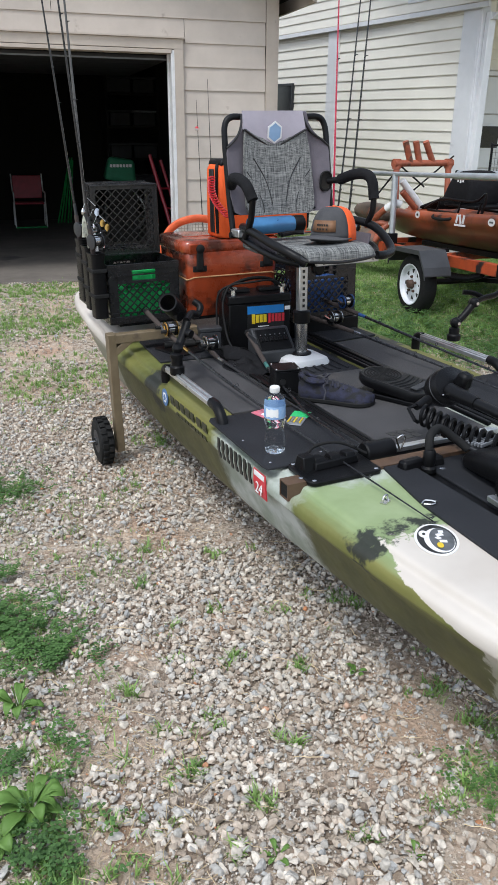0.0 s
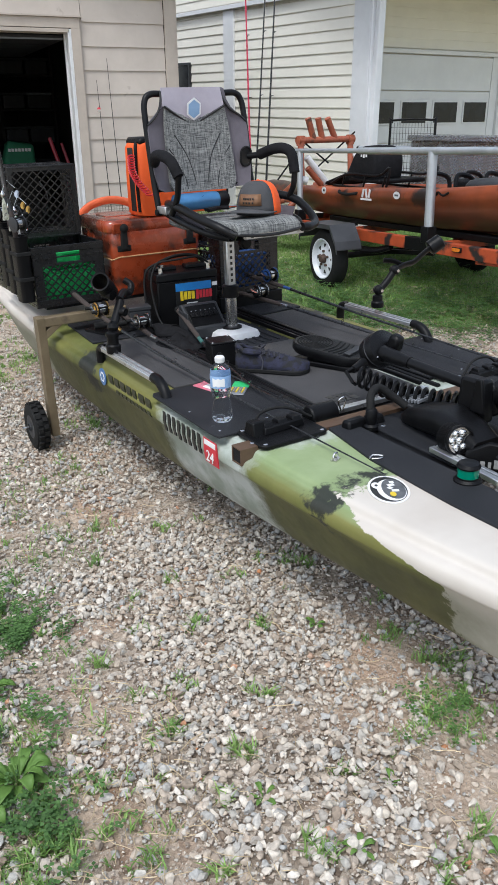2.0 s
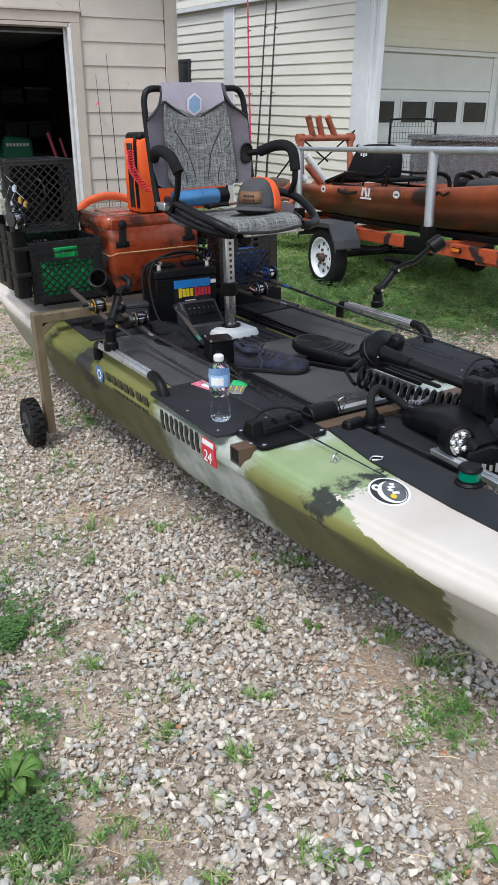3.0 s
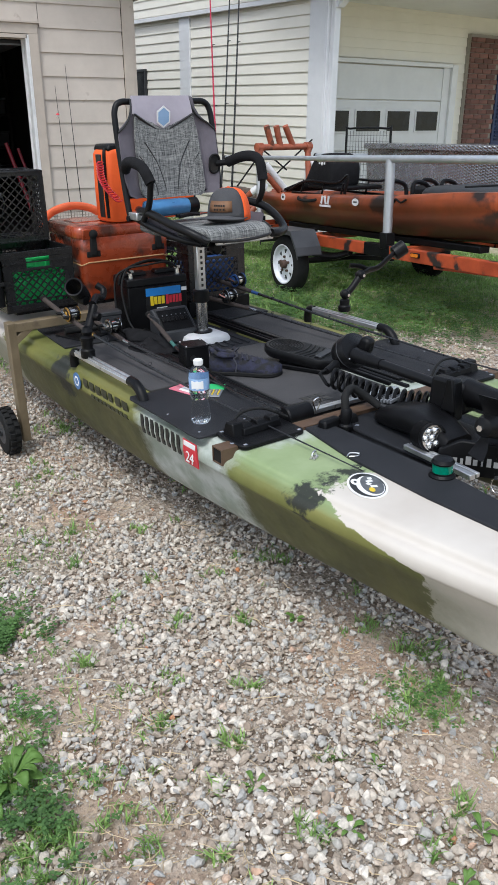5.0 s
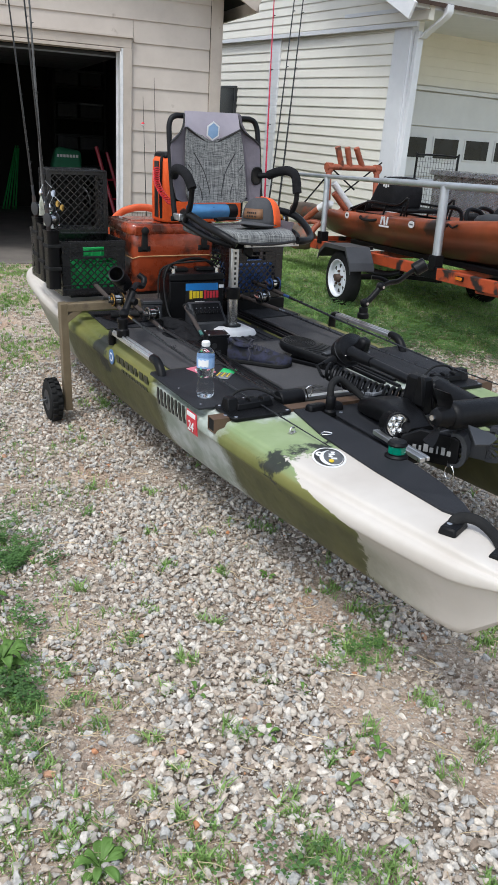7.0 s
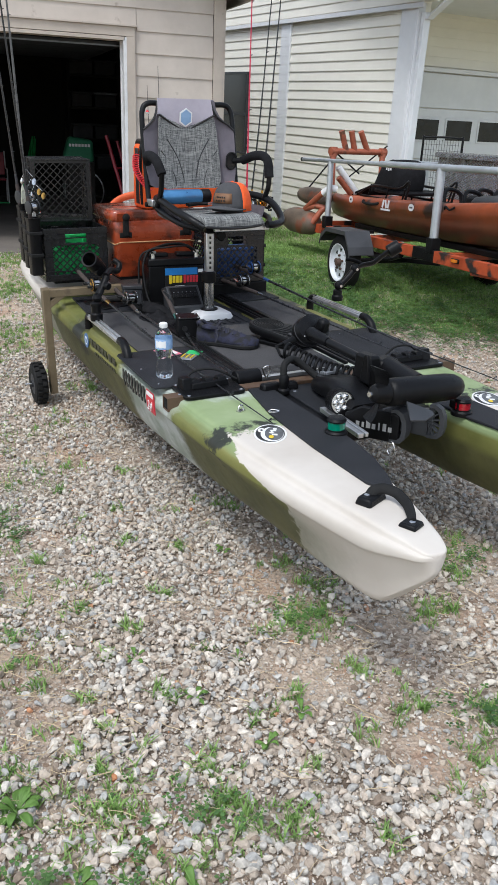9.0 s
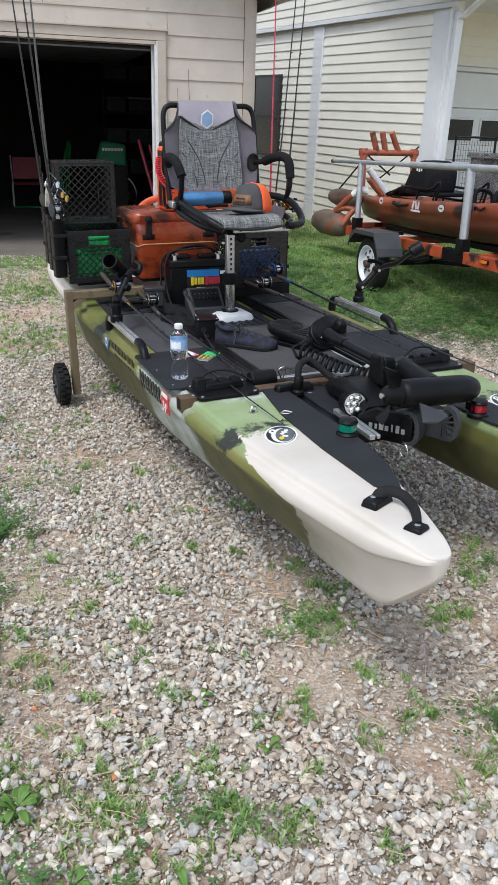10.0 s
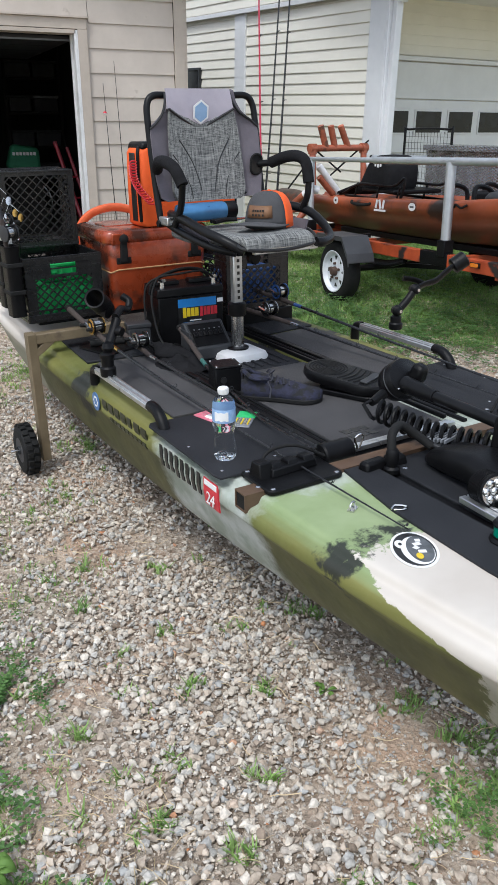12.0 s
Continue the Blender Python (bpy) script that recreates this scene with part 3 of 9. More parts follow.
def hull_material():
    m = bpy.data.materials.new("camo_polyethylene")
    m.use_nodes = True
    N, K = m.node_tree.nodes, m.node_tree.links
    b = N["Principled BSDF"]
    tc = N.new("ShaderNodeTexCoord")
    sp = N.new("ShaderNodeSeparateXYZ")
    K.new(tc.outputs["Object"], sp.inputs[0])

    def nz(scale, detail=5, off=0.0, rough=0.6):
        mp = N.new("ShaderNodeMapping")
        mp.inputs["Location"].default_value = (off, off * 0.7, 0)
        K.new(tc.outputs["Object"], mp.inputs["Vector"])
        n = N.new("ShaderNodeTexNoise")
        n.inputs["Scale"].default_value, n.inputs["Detail"].default_value, n.inputs["Roughness"].default_value = scale, detail, rough
        K.new(mp.outputs[0], n.inputs["Vector"])
        return n.outputs["Fac"]

    def op(kind, a, c):
        n = N.new("ShaderNodeMath")
        n.operation = kind
        for i, v in enumerate((a, c)):
            if isinstance(v, (int, float)):
                n.inputs[i].default_value = v
            else:
                K.new(v, n.inputs[i])
        return n.outputs[0]

    def band(v, lo, hi):
        n = N.new("ShaderNodeMapRange")
        n.inputs["From Min"].default_value, n.inputs["From Max"].default_value = lo, hi
        K.new(v, n.inputs["Value"])
        return n.outputs[0]

    def mix(f, a, c):
        x = N.new("ShaderNodeMix")
        x.data_type = "RGBA"
        K.new(f, x.inputs["Factor"])
        for i, v in (("A", a), ("B", c)):
            if isinstance(v, tuple):
                x.inputs[i].default_value = (*v, 1)
            else:
                K.new(v, x.inputs[i])
        return x.outputs["Result"]

    y, z = sp.outputs["Y"], sp.outputs["Z"]
    wob = op("MULTIPLY", op("SUBTRACT", nz(5), 0.5), 0.22)
    rag = op("MULTIPLY", op("SUBTRACT", nz(34, 7, 0.0, 0.7), 0.5), 0.13)
    yy = op("ADD", op("ADD", y, wob), rag)
    olive = mix(band(nz(3.2, 5), 0.36, 0.62), (0.085, 0.092, 0.022), (0.165, 0.185, 0.052))
    olive = mix(band(nz(5.5, 5, 7.0), 0.56, 0.7), olive, (0.095, 0.085, 0.02))
    olive = mix(op("MULTIPLY", band(nz(1.6, 3, 5.0), 0.42, 0.6), 0.8), olive, (0.2, 0.19, 0.055))
    # browner olive below the rib, mostly the flank's shade put into the colour
    flank_shade = op("SUBTRACT", 1.0, band(op("ADD", z, op("MULTIPLY", wob, 0.25)), 0.425, 0.46))
    olive = mix(op("MULTIPLY", flank_shade, 0.85), olive, mix(band(nz(6, 5, 11.0), 0.4, 0.65), (0.045, 0.046, 0.018), (0.095, 0.092, 0.036)))
    sage = mix(band(nz(4, 4, 2.0), 0.35, 0.65), (0.22, 0.29, 0.13), (0.29, 0.36, 0.19))
    top = band(op("ADD", z, op("MULTIPLY", wob, 0.06)), 0.5, 0.515)
    fore = op("SUBTRACT", 1.0, band(y, -0.04, 0.04))
    col = mix(op("MULTIPLY", top, fore), olive, sage)
    pale = op("MULTIPLY", band(yy, -0.19, -0.1), op("SUBTRACT", 1.0, band(yy, 0.38, 0.47)))
    col = mix(op("MULTIPLY", pale, 0.92), col, mix(band(nz(9, 5, 4.0), 0.4, 0.62), (0.3, 0.34, 0.29), (0.52, 0.55, 0.53)))
    # dark blots
    for cy, cz, r in ((-0.47, 0.495, 0.048), (1.12, 0.46, 0.09)):
        vx = N.new("ShaderNodeVectorMath")
        vx.operation = "DISTANCE"
        cb = N.new("ShaderNodeCombineXYZ")
        cb.inputs[0].default_value = 0.0
        K.new(op("ADD", y, op("MULTIPLY", wob, 0.5)), cb.inputs[1])
        K.new(op("ADD", z, rag), cb.inputs[2])
        K.new(cb.outputs[0], vx.inputs[0])
        vx.inputs[1].default_value = (0, cy, cz)
        d = op("ADD", vx.outputs["Value"], op("MULTIPLY", op("SUBTRACT", nz(22, 5, 3.0), 0.5), 0.17))
        hit = op("SUBTRACT", 1.0, band(d, r - 0.012, r + 0.012))
        col = mix(op("MULTIPLY", hit, 0.95), col, (0.016, 0.018, 0.017))
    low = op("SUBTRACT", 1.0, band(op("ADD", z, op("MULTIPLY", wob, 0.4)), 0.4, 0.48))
    cream = mix(band(nz(3, 4, 9.0), 0.35, 0.7), (0.53, 0.48, 0.425), (0.62, 0.575, 0.52))
    side = N.new("ShaderNodeMath")
    side.operation = "ABSOLUTE"
    K.new(op("SUBTRACT", sp.outputs["X"], MID), side.inputs[0])
    inner = op("SUBTRACT", 1.0, band(side.outputs[0], 0.245, 0.3))
    # cream turns grey-olive low on the flank, softly towards the bow
    low_grey = op("MULTIPLY", low, band(yy, -1.12, -0.84))
    cream = mix(op("MULTIPLY", low_grey, 0.85), cream, (0.2, 0.2, 0.14))
    drop = op("MINIMUM", op("MAXIMUM", op("MULTIPLY", op("SUBTRACT", 0.512, z), 6.0), 0.0), 0.26)
    rise = op("MULTIPLY", band(z, 0.505, 0.53), 0.08)
    bow = op("SUBTRACT", 1.0, band(op("SUBTRACT", op("ADD", yy, op("MAXIMUM", op("MULTIPLY", inner, 0.55), drop)), rise), -0.588, -0.578))
    col = mix(bow, col, cream)
    stern = band(yy, 1.78, 1.82)
    col = mix(stern, col, cream)
    scuff = band(nz(160, 8, 1.0, 0.75), 0.6, 0.74)
    col = mix(op("MULTIPLY", scuff, 0.12), col, (0.5, 0.48, 0.42))
    K.new(col, b.inputs["Base Color"])
    K.new(band(nz(30, 6), -1.6, 2.2), b.inputs["Roughness"])
    b.inputs["Specular IOR Level"].default_value = 0.45
    bp = N.new("ShaderNodeBump")
    bp.inputs["Strength"].default_value, bp.inputs["Distance"].default_value = 0.12, 0.003
    K.new(nz(90, 3), bp.inputs["Height"])
    K.new(bp.outputs[0], b.inputs["Normal"])
    return m


M_HULL = hull_material()
V_OUT = [(-1.351, -0.405), (-1.346, -0.422), (-1.33, -0.437), (-1.3, -0.451), (-1.244, -0.468), (-1.07, -0.506), (-0.85, -0.543), (-0.66, -0.564), (-0.3, -0.59), (0.0, -0.602), (0.8, -0.612), (1.6, -0.612), (2.2, -0.606), (2.6, -0.592), (2.76, -0.565), (2.86, -0.515), (2.9, -0.455)]
V_IN = [(-1.351, -0.378), (-1.346, -0.362), (-1.33, -0.35), (-1.3, -0.34), (-1.209, -0.316), (-1.11, -0.29), (-1.04, -0.278), (-0.8, -0.225), (-0.6, -0.2), (-0.2, -0.19), (2.2, -0.19), (2.6, -0.215), (2.76, -0.25), (2.86, -0.31), (2.9, -0.37)]
Z_DECK = [(-1.351, 0.53), (-1.288, 0.542), (-1.1, 0.545), (-0.6, 0.535), (0.0, 0.529), (1.6, 0.529), (2.2, 0.555), (2.5, 0.586), (2.9, 0.605)]
Z_KEEL = [(-1.351, 0.478), (-1.335, 0.452), (-1.27, 0.384), (-1.19, 0.306), (-1.15, 0.288), (-1.0, 0.275), (-0.5, 0.235), (0.0, 0.2), (0.6, 0.165), (1.4, 0.15), (2.0, 0.165), (2.4, 0.205), (2.7, 0.3), (2.84, 0.39), (2.9, 0.47)]


def pontoon(side):
    bm = bmn()
    us = [-1.351, -1.346, -1.334, -1.314, -1.288, -1.244, -1.19, -1.15, -1.05, -0.9, -0.75, -0.6, -0.45, -0.3, -0.1, 0.1, 0.4, 0.8, 1.2, 1.6, 2.0, 2.2, 2.4, 2.55, 2.68, 2.78, 2.85, 2.9]
    loops = []
    for u in us:
        o, i, zd, zk = interp(u, V_OUT), interp(u, V_IN), interp(u, Z_DECK), interp(u, Z_KEEL)
        w = i - o
        c = (o + i) / 2
        h = zd - zk
        s = min(1, w / 0.3)
        k = min(1, h / 0.25)
        prof = [(i, zd - 0.014 * k), (i - 0.004 * s, zd - 0.002), (i - 0.02 * s, zd), (c, zd + 0.003 * k), (o + 0.07 * s, zd + 0.001), (o + 0.05 * s, zd - 0.001), (o + 0.042 * s, zd - 0.006 * k), (o + 0.038 * s, zd - 0.019 * k), (o + 0.031 * s, zd - 0.0235 * k), (o + 0.017 * s, zd - 0.0245 * k), (o + 0.005 * s, zd - 0.031 * k), (o, zd - 0.045 * k), (o, zd - 0.064 * k), (o + 0.004 * s, zd - 0.073 * k), (o + 0.016 * s, zd - 0.0765 * k), (o + 0.0225 * s, zd - 0.0835 * k),
                (o + 0.06 * s, zk + h * 0.45), (o + 0.098 * s, zk + h * 0.18), (c - 0.052 * s, zk + 0.012 * k), (c - 0.025 * s, zk), (c + 0.03 * s, zk), (c + 0.07 * s, zk + 0.012 * k), (i - 0.05 * s, zk + h * 0.22), (i - 0.015 * s, zk + h * 0.5), (i, zd - 0.05 * k)]
        loops.append([(v if side < 0 else 2 * MID - v, u, z) for v, z in prof])
    rings(bm, loops)
    return bm


def kayak():
    k = thing("catamaran_kayak", BOAT, "olive and cream camouflage catamaran fishing kayak on small wheels", "kayak")
    for s in (-1, 1):
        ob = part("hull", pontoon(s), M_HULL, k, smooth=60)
        md = ob.modifiers.new("sub", "SUBSURF")
        md.levels = md.render_levels = 1
    return k


KAYAK = kayak()


# ---- fittings of the kayak, all in its own axes ----
M_STICK_W = mat("white_decal", (0.8, 0.8, 0.8), (0.74, 0.74, 0.74), 0.35, scale=30)
M_STICK_K = mat("black_decal", (0.015, 0.015, 0.016), (0.01, 0.01, 0.01), 0.35, scale=30)
M_STICK_R = mat("red_decal", (0.6, 0.03, 0.05), (0.52, 0.025, 0.04), 0.35, scale=30)
M_STICK_B = mat("blue_decal", (0.06, 0.16, 0.36), (0.05, 0.13, 0.3), 0.35, scale=30)
M_STICK_Y = mat("yellow_decal", (0.75, 0.55, 0.02), (0.68, 0.48, 0.02), 0.35, scale=30)
M_SLATE = mat("slate_decal", (0.13, 0.14, 0.15), (0.06, 0.065, 0.07), 0.4, scale=40)
M_STICK_G = mat("olive_dark_decal", (0.03, 0.032, 0.014), (0.024, 0.026, 0.012), 0.4, scale=30)
M_GREENL = mat("green_lens", (0.0, 0.2, 0.12), (0.0, 0.15, 0.09), 0.08, scale=40, spec=0.8)
M_REDL = mat("red_lens", (0.4, 0.01, 0.02), (0.3, 0.008, 0.015), 0.08, scale=40, spec=0.8)


def flip(v, s):
    return v if s < 0 else 2 * MID - v


def deckplate(outline, h0, h1, s=-1):
    bm = bmn()
    pts = [(flip(v, s), u, interp(u, Z_DECK)) for v, u in outline]
    lo = [bm.verts.new((x, y, z + h0)) for x, y, z in pts]
    hi = [bm.verts.new((x, y, z + h1)) for x, y, z in pts]
    bm.faces.new(lo), bm.faces.new(hi)
    for i in range(len(lo)):
        j = (i + 1) % len(lo)
        bm.faces.new((lo[i], lo[j], hi[j], hi[i]))
    return bm


def hollow_bar(bm, a, b, w, h, t=0.004):
    """A square tube along x from a to b, open at its ends."""
    (x0, y, z), x1 = a, b
    outer = [(-w / 2, -h / 2), (w / 2, -h / 2), (w / 2, h / 2), (-w / 2, h / 2)]
    k = [(p * (1 - 2 * t / w), q * (1 - 2 * t / h)) for p, q in outer]
    r = [[bm.verts.new((x, y + p, z + q)) for p, q in lp] for x, lp in ((x0, k), (x0, outer), (x1, outer), (x1, k))]
    for i in range(4):
        j = (i + 1) % 4
        for m, n in ((0, 1), (1, 2), (2, 3), (3, 0)):
            bm.faces.new((r[m][i], r[m][j], r[n][j], r[n][i]))
    return bm


def screw(parent, p, r=0.006):
    part("screw", lathe(bmn(), [(r, 0), (r, 0.0015), (r * 0.7, 0.003), (0.001, 0.0034)], 10, Matrix.Translation(p)), M_STEEL, parent)


def deck():
    k = KAYAK
    part("centre_deck", box(bmn(), (0.47, 2.4, 0.05), (MID, 1.15, 0.488)), M_BLACK, k, bevel=0.006)
    part("front_deck", box(bmn(), (0.5, 0.47, 0.06), (MID, -0.32, 0.492)), M_BLACK, k, bevel=0.012)
    part("standing_mat", slab(bmn(), rrect(0.4, 0.79, 0.02, 4, MID, 0.425), 0.512, 0.527), M_MAT, k, "brown grey foam standing mat", bevel=0.003)
    part("rear_mat", slab(bmn(), rrect(0.4, 1.0, 0.02, 4, MID, 1.335), 0.512, 0.522), M_MATBLK, k, bevel=0.003)
    for i in range(9):
        part("deck_rib", box(bmn(), (0.014, 0.94, 0.006), (MID - 0.16 + 0.04 * i, 1.335, 0.524)), M_MATBLK, k, bevel=0.002)
    for s in (-1, 1):
        part("side_plate", deckplate([(-0.6, 0.0), (-0.262, 0.0), (-0.262, 0.47), (-0.592, 0.48), (-0.604, 0.46), (-0.606, 0.03)], 0.006, 0.014, s), M_MATBLK, k, "smooth black side plate with screws", bevel=0.002)
        for v, u in ((-0.575, 0.04), (-0.575, 0.24), (-0.57, 0.44), (-0.4, 0.05), (-0.4, 0.43)):
            screw(k, (flip(v, s), u, 0.541), 0.005)
        part("side_mat", deckplate([(-0.5, 0.5), (-0.265, 0.5), (-0.265, 1.2), (-0.48, 1.22), (-0.5, 1.2)], 0.002, 0.012, s), M_MAT, k, "brown grey foam side mat", bevel=0.003)
        part("side_mat", deckplate([(-0.52, 1.25), (-0.265, 1.23), (-0.265, 1.62), (-0.5, 1.63)], 0.002, 0.012, s), M_MATBLK, k, bevel=0.003)
        part("bow_mat", deckplate([(-0.285, -0.1), (-0.335, -0.38), (-0.352, -0.7), (-0.352, -0.99), (-0.33, -1.045), (-0.3, -1.045), (-0.272, -0.98), (-0.235, -0.86), (-0.212, -0.7), (-0.205, -0.1)], 0.0, 0.009, s), M_MATBLK, k, "black foam bow mat", bevel=0.002)
        part("inner_rail", tube(bmn(), [(flip(-0.222, s), -0.02, 0.533), (flip(-0.222, s), 1.9, 0.533)], 0.009, 8), M_BLACK, k)
        part("gear_track", box(bmn(), (0.022, 1.75, 0.012), (flip(-0.248, s), 0.92, 0.538)), M_BLACK, k, bevel=0.003)
        part("gear_track", box(bmn(), (0.012, 1.75, 0.018), (flip(-0.2, s), 0.92, 0.53)), M_TUBE, k, bevel=0.003)
        # latch pad with its grab block
        pad = part("latch_pad", slab(bmn(), rrect(0.235, 0.16, 0.022, 4, flip(-0.425, s), -0.075), 0.534, 0.547), M_BLACK, k, "black latch pad with steel screws", bevel=0.003)
        part("latch_block", box(bmn(), (0.15, 0.055, 0.022), (flip(-0.42, s), -0.055, 0.558), (0, 0, 4), (0.94, 0.85)), M_BLACK, pad, bevel=0.003)
        for dv in (-0.05, 0.0, 0.05):
            part("latch_rib", box(bmn(), (0.034, 0.04, 0.012), (flip(-0.42, s) + dv, -0.055, 0.573), (0, 0, 4), (0.9, 0.7)), M_BLACK, pad, bevel=0.002)
        part("latch_block", box(bmn(), (0.045, 0.06, 0.045), (flip(-0.505, s), -0.05, 0.565), (0, 0, 4), (0.85, 0.6)), M_BLACK, pad, bevel=0.004)
        for dv in (-0.1, 0.1):
            for du in (-0.065, 0.065):
                screw(pad, (flip(-0.425, s) + dv, -0.075 + du, 0.5465), 0.007)
        part("bungee", tube(bmn(), [(flip(-0.5, s), -0.03, 0.56), (flip(-0.46, s), -0.015, 0.592), (flip(-0.38, s), -0.02, 0.594), (flip(-0.3, s), -0.05, 0.556)], 0.0045, 8, 5), M_RUB, k)
        # bow grab strap
        h = part("bow_handle", tube(bmn(), [(flip(-0.398, s), -1.08, 0.56), (flip(-0.388, s), -1.08, 0.572), (flip(-0.365, s), -1.088, 0.577), (flip(-0.345, s), -1.115, 0.573), (flip(-0.345, s), -1.16, 0.564), (flip(-0.361, s), -1.2, 0.559), (flip(-0.378, s), -1.228, 0.556)], 0.016, 12, 5, r1=0.012, flat=0.5), M_RUB, k, "black webbing bow handle")
        part("handle_foot", box(bmn(), (0.085, 0.05, 0.022), (flip(-0.398, s), -1.082, 0.555), (0, 0, 25 * -s), (0.85, 0.8)), M_BLACK, h, bevel=0.006)
        part("handle_foot", box(bmn(), (0.05, 0.05, 0.012), (flip(-0.382, s), -1.232, 0.55), (0, 0, 25 * -s), (0.85, 0.8)), M_BLACK, h, bevel=0.004)
        screw(h, (flip(-0.382, s), -1.235, 0.556), 0.008)
        screw(h, (flip(-0.41, s), -1.08, 0.565), 0.008)
        # pad eye and clip
        e = part("pad_eye", box(bmn(), (0.03, 0.018, 0.004), (flip(-0.41, s), -0.32, 0.537), (0, 0, 30)), M_STEEL, k, "steel pad eye")
        part("eye", tube(bmn(), [(flip(-0.41, s) + 0.012 * math.cos(a), -0.32 + 0.004 * math.cos(a), 0.539 + 0.018 * math.sin(a)) for a in (0, 0.6, 1.2, 1.9, 2.5, 3.14)], 0.003, 8, 2), M_STEEL, e)
        # round club decal
        d = part("roundel_decal", slab(bmn(), [(0.078 * math.cos(a), 0.052 * math.sin(a)) for a in (2 * math.pi * i / 36 for i in range(36))], 0, 0.0016, pose(flip(-0.415, s), -0.548, interp(-0.55, Z_DECK) + 0.003, 0, 0, 62)), M_STICK_W, k, "oval white and slate decal with a yellow dash")
        dm = pose(flip(-0.415, s), -0.548, interp(-0.55, Z_DECK) + 0.003, 0, 0, 62)
        oval = lambda cx, cy, rx, ry, n=28: [(cx + rx * math.cos(2 * math.pi * i / n), cy + ry * math.sin(2 * math.pi * i / n)) for i in range(n)]
        for lv, (cx, cy, rx, ry, mm) in enumerate(((0, 0, 0.071, 0.046, M_STICK_K), (-0.006, -0.006, 0.06, 0.036, M_STICK_W), (-0.002, -0.012, 0.056, 0.029, M_SLATE), (0.02, 0.028, 0.018, 0.012, M_STICK_W), (0.02, 0.028, 0.006, 0.004, M_STICK_K))):
            z0 = 0.0016 + 0.0005 * lv
            part("disc", slab(bmn(), oval(cx, cy, rx, ry), z0, z0 + 0.0005, dm), mm, d)
        for i in range(4):
            part("mark", box(bmn(), (0.012, 0.012 + 0.006 * (i % 2), 0.0006), dm @ Vector((0.034 - 0.016 * i, -0.014 + 0.005 * (i % 3), 0.004)), (0, 0, 62 + 18 * (i % 3))), M_STICK_W, d)
        part("mark", slab(bmn(), oval(-0.034, -0.004, 0.013, 0.008, 12), 0.0042, 0.0048, dm), M_STICK_Y, d)
    # gear rails on the gunwales
    for s, v, z, u0, u1 in ((-1, -0.572, 0.585, 0.5, 0.98), (1, 0.6, 0.594, 0.48, 0.94)):
        r = part("gear_rail", box(bmn(), (0.034, u1 - u0, 0.018), (v, (u0 + u1) / 2, z)), M_ALU, k, "bright aluminium gear rail with black ends", bevel=0.003)
        for dv in (-0.009, 0.009):
            part("rail_lip", box(bmn(), (0.007, u1 - u0 - 0.004, 0.006), (v + dv, (u0 + u1) / 2, z + 0.0115)), M_ALU, r, bevel=0.0015)
        part("rail_end", tube(bmn(), [(v, u0 + 0.01, z + 0.002), (v, u0 - 0.03, z), (v, u0 - 0.065, z - 0.018), (v, u0 - 0.085, z - 0.045), (v, u0 - 0.088, 0.53)], 0.019, 10, 4), M_BLACK, r)
        part("rail_end", tube(bmn(), [(v, u1 - 0.01, z), (v, u1 + 0.025, z - 0.005), (v, u1 + 0.04, z - 0.025), (v, u1 + 0.042, 0.52)], 0.019, 10, 4), M_BLACK, r)
    # cross bars
    part("cross_tube", hollow_bar(bmn(), (-0.6, -0.1, 0.517), 0.655, 0.052, 0.05), M_BROWNST, k, "brown painted square steel tube with open ends", smooth=0)
    # dark panels added in the open tube mouths to stand for the shade inside
    for x in (-0.594, 0.649):
        part("tube_plug", box(bmn(), (0.006, 0.0435, 0.0415), (x, -0.1, 0.517)), M_RUB, k)
    for s in (-1, 1):
        screw(k, (flip(-0.545, s), -0.1, 0.5425), 0.008)
    for du in (0.0, 0.022):
        part("front_track", box(bmn(), (0.42, 0.014, 0.016), (MID - 0.01, -0.012 + du, 0.532 - du * 0.2)), M_ALU, k, "bright aluminium track across the deck", bevel=0.002)
    part("front_track", box(bmn(), (0.02, 0.26, 0.016), (-0.165, -0.56, 0.545), (0, 0, -3)), M_ALU, k, "bright aluminium track", bevel=0.002)
    part("front_track", box(bmn(), (0.012, 0.26, 0.014), (-0.143, -0.56, 0.545), (0, 0, -3)), M_ALU, k, bevel=0.002)
    part("shackle", tube(bmn(), [(-0.17, -0.03, 0.54), (-0.185, -0.035, 0.575), (-0.17, -0.04, 0.588), (-0.155, -0.035, 0.575), (-0.165, -0.03, 0.54)], 0.003, 8, 3), M_STEEL, k)
    part("roller", lathe(bmn(), [(0.03, -0.05), (0.034, -0.045), (0.034, 0.045), (0.03, 0.05)], 20, pose(-0.25, -0.03, 0.548, 0, 90, 0)), M_BLACK, k)
    hook = [(-0.335, -0.375, 0.54), (-0.32, -0.37, 0.545), (-0.3, -0.39, 0.545), (-0.318, -0.4, 0.545), (-0.335, -0.385, 0.543)]
    part("clip", tube(bmn(), hook, 0.0025, 6, 2), M_STEEL, k)
    # dark panels and hinge blocks on the front deck
    part("hatch", slab(bmn(), rrect(0.36, 0.42, 0.02, 4, MID, -0.33), 0.52, 0.53), M_MATBLK, k, bevel=0.003)
    for v, u in ((-0.13, -0.19), (0.15, -0.19), (-0.13, -0.5)):
        screw(k, (v, u, 0.5295), 0.009)
    part("hinge_block", box(bmn(), (0.08, 0.045, 0.035), (-0.215, -0.155, 0.545), (0, 0, 5), (0.9, 0.7)), M_BLACK, k, bevel=0.008)
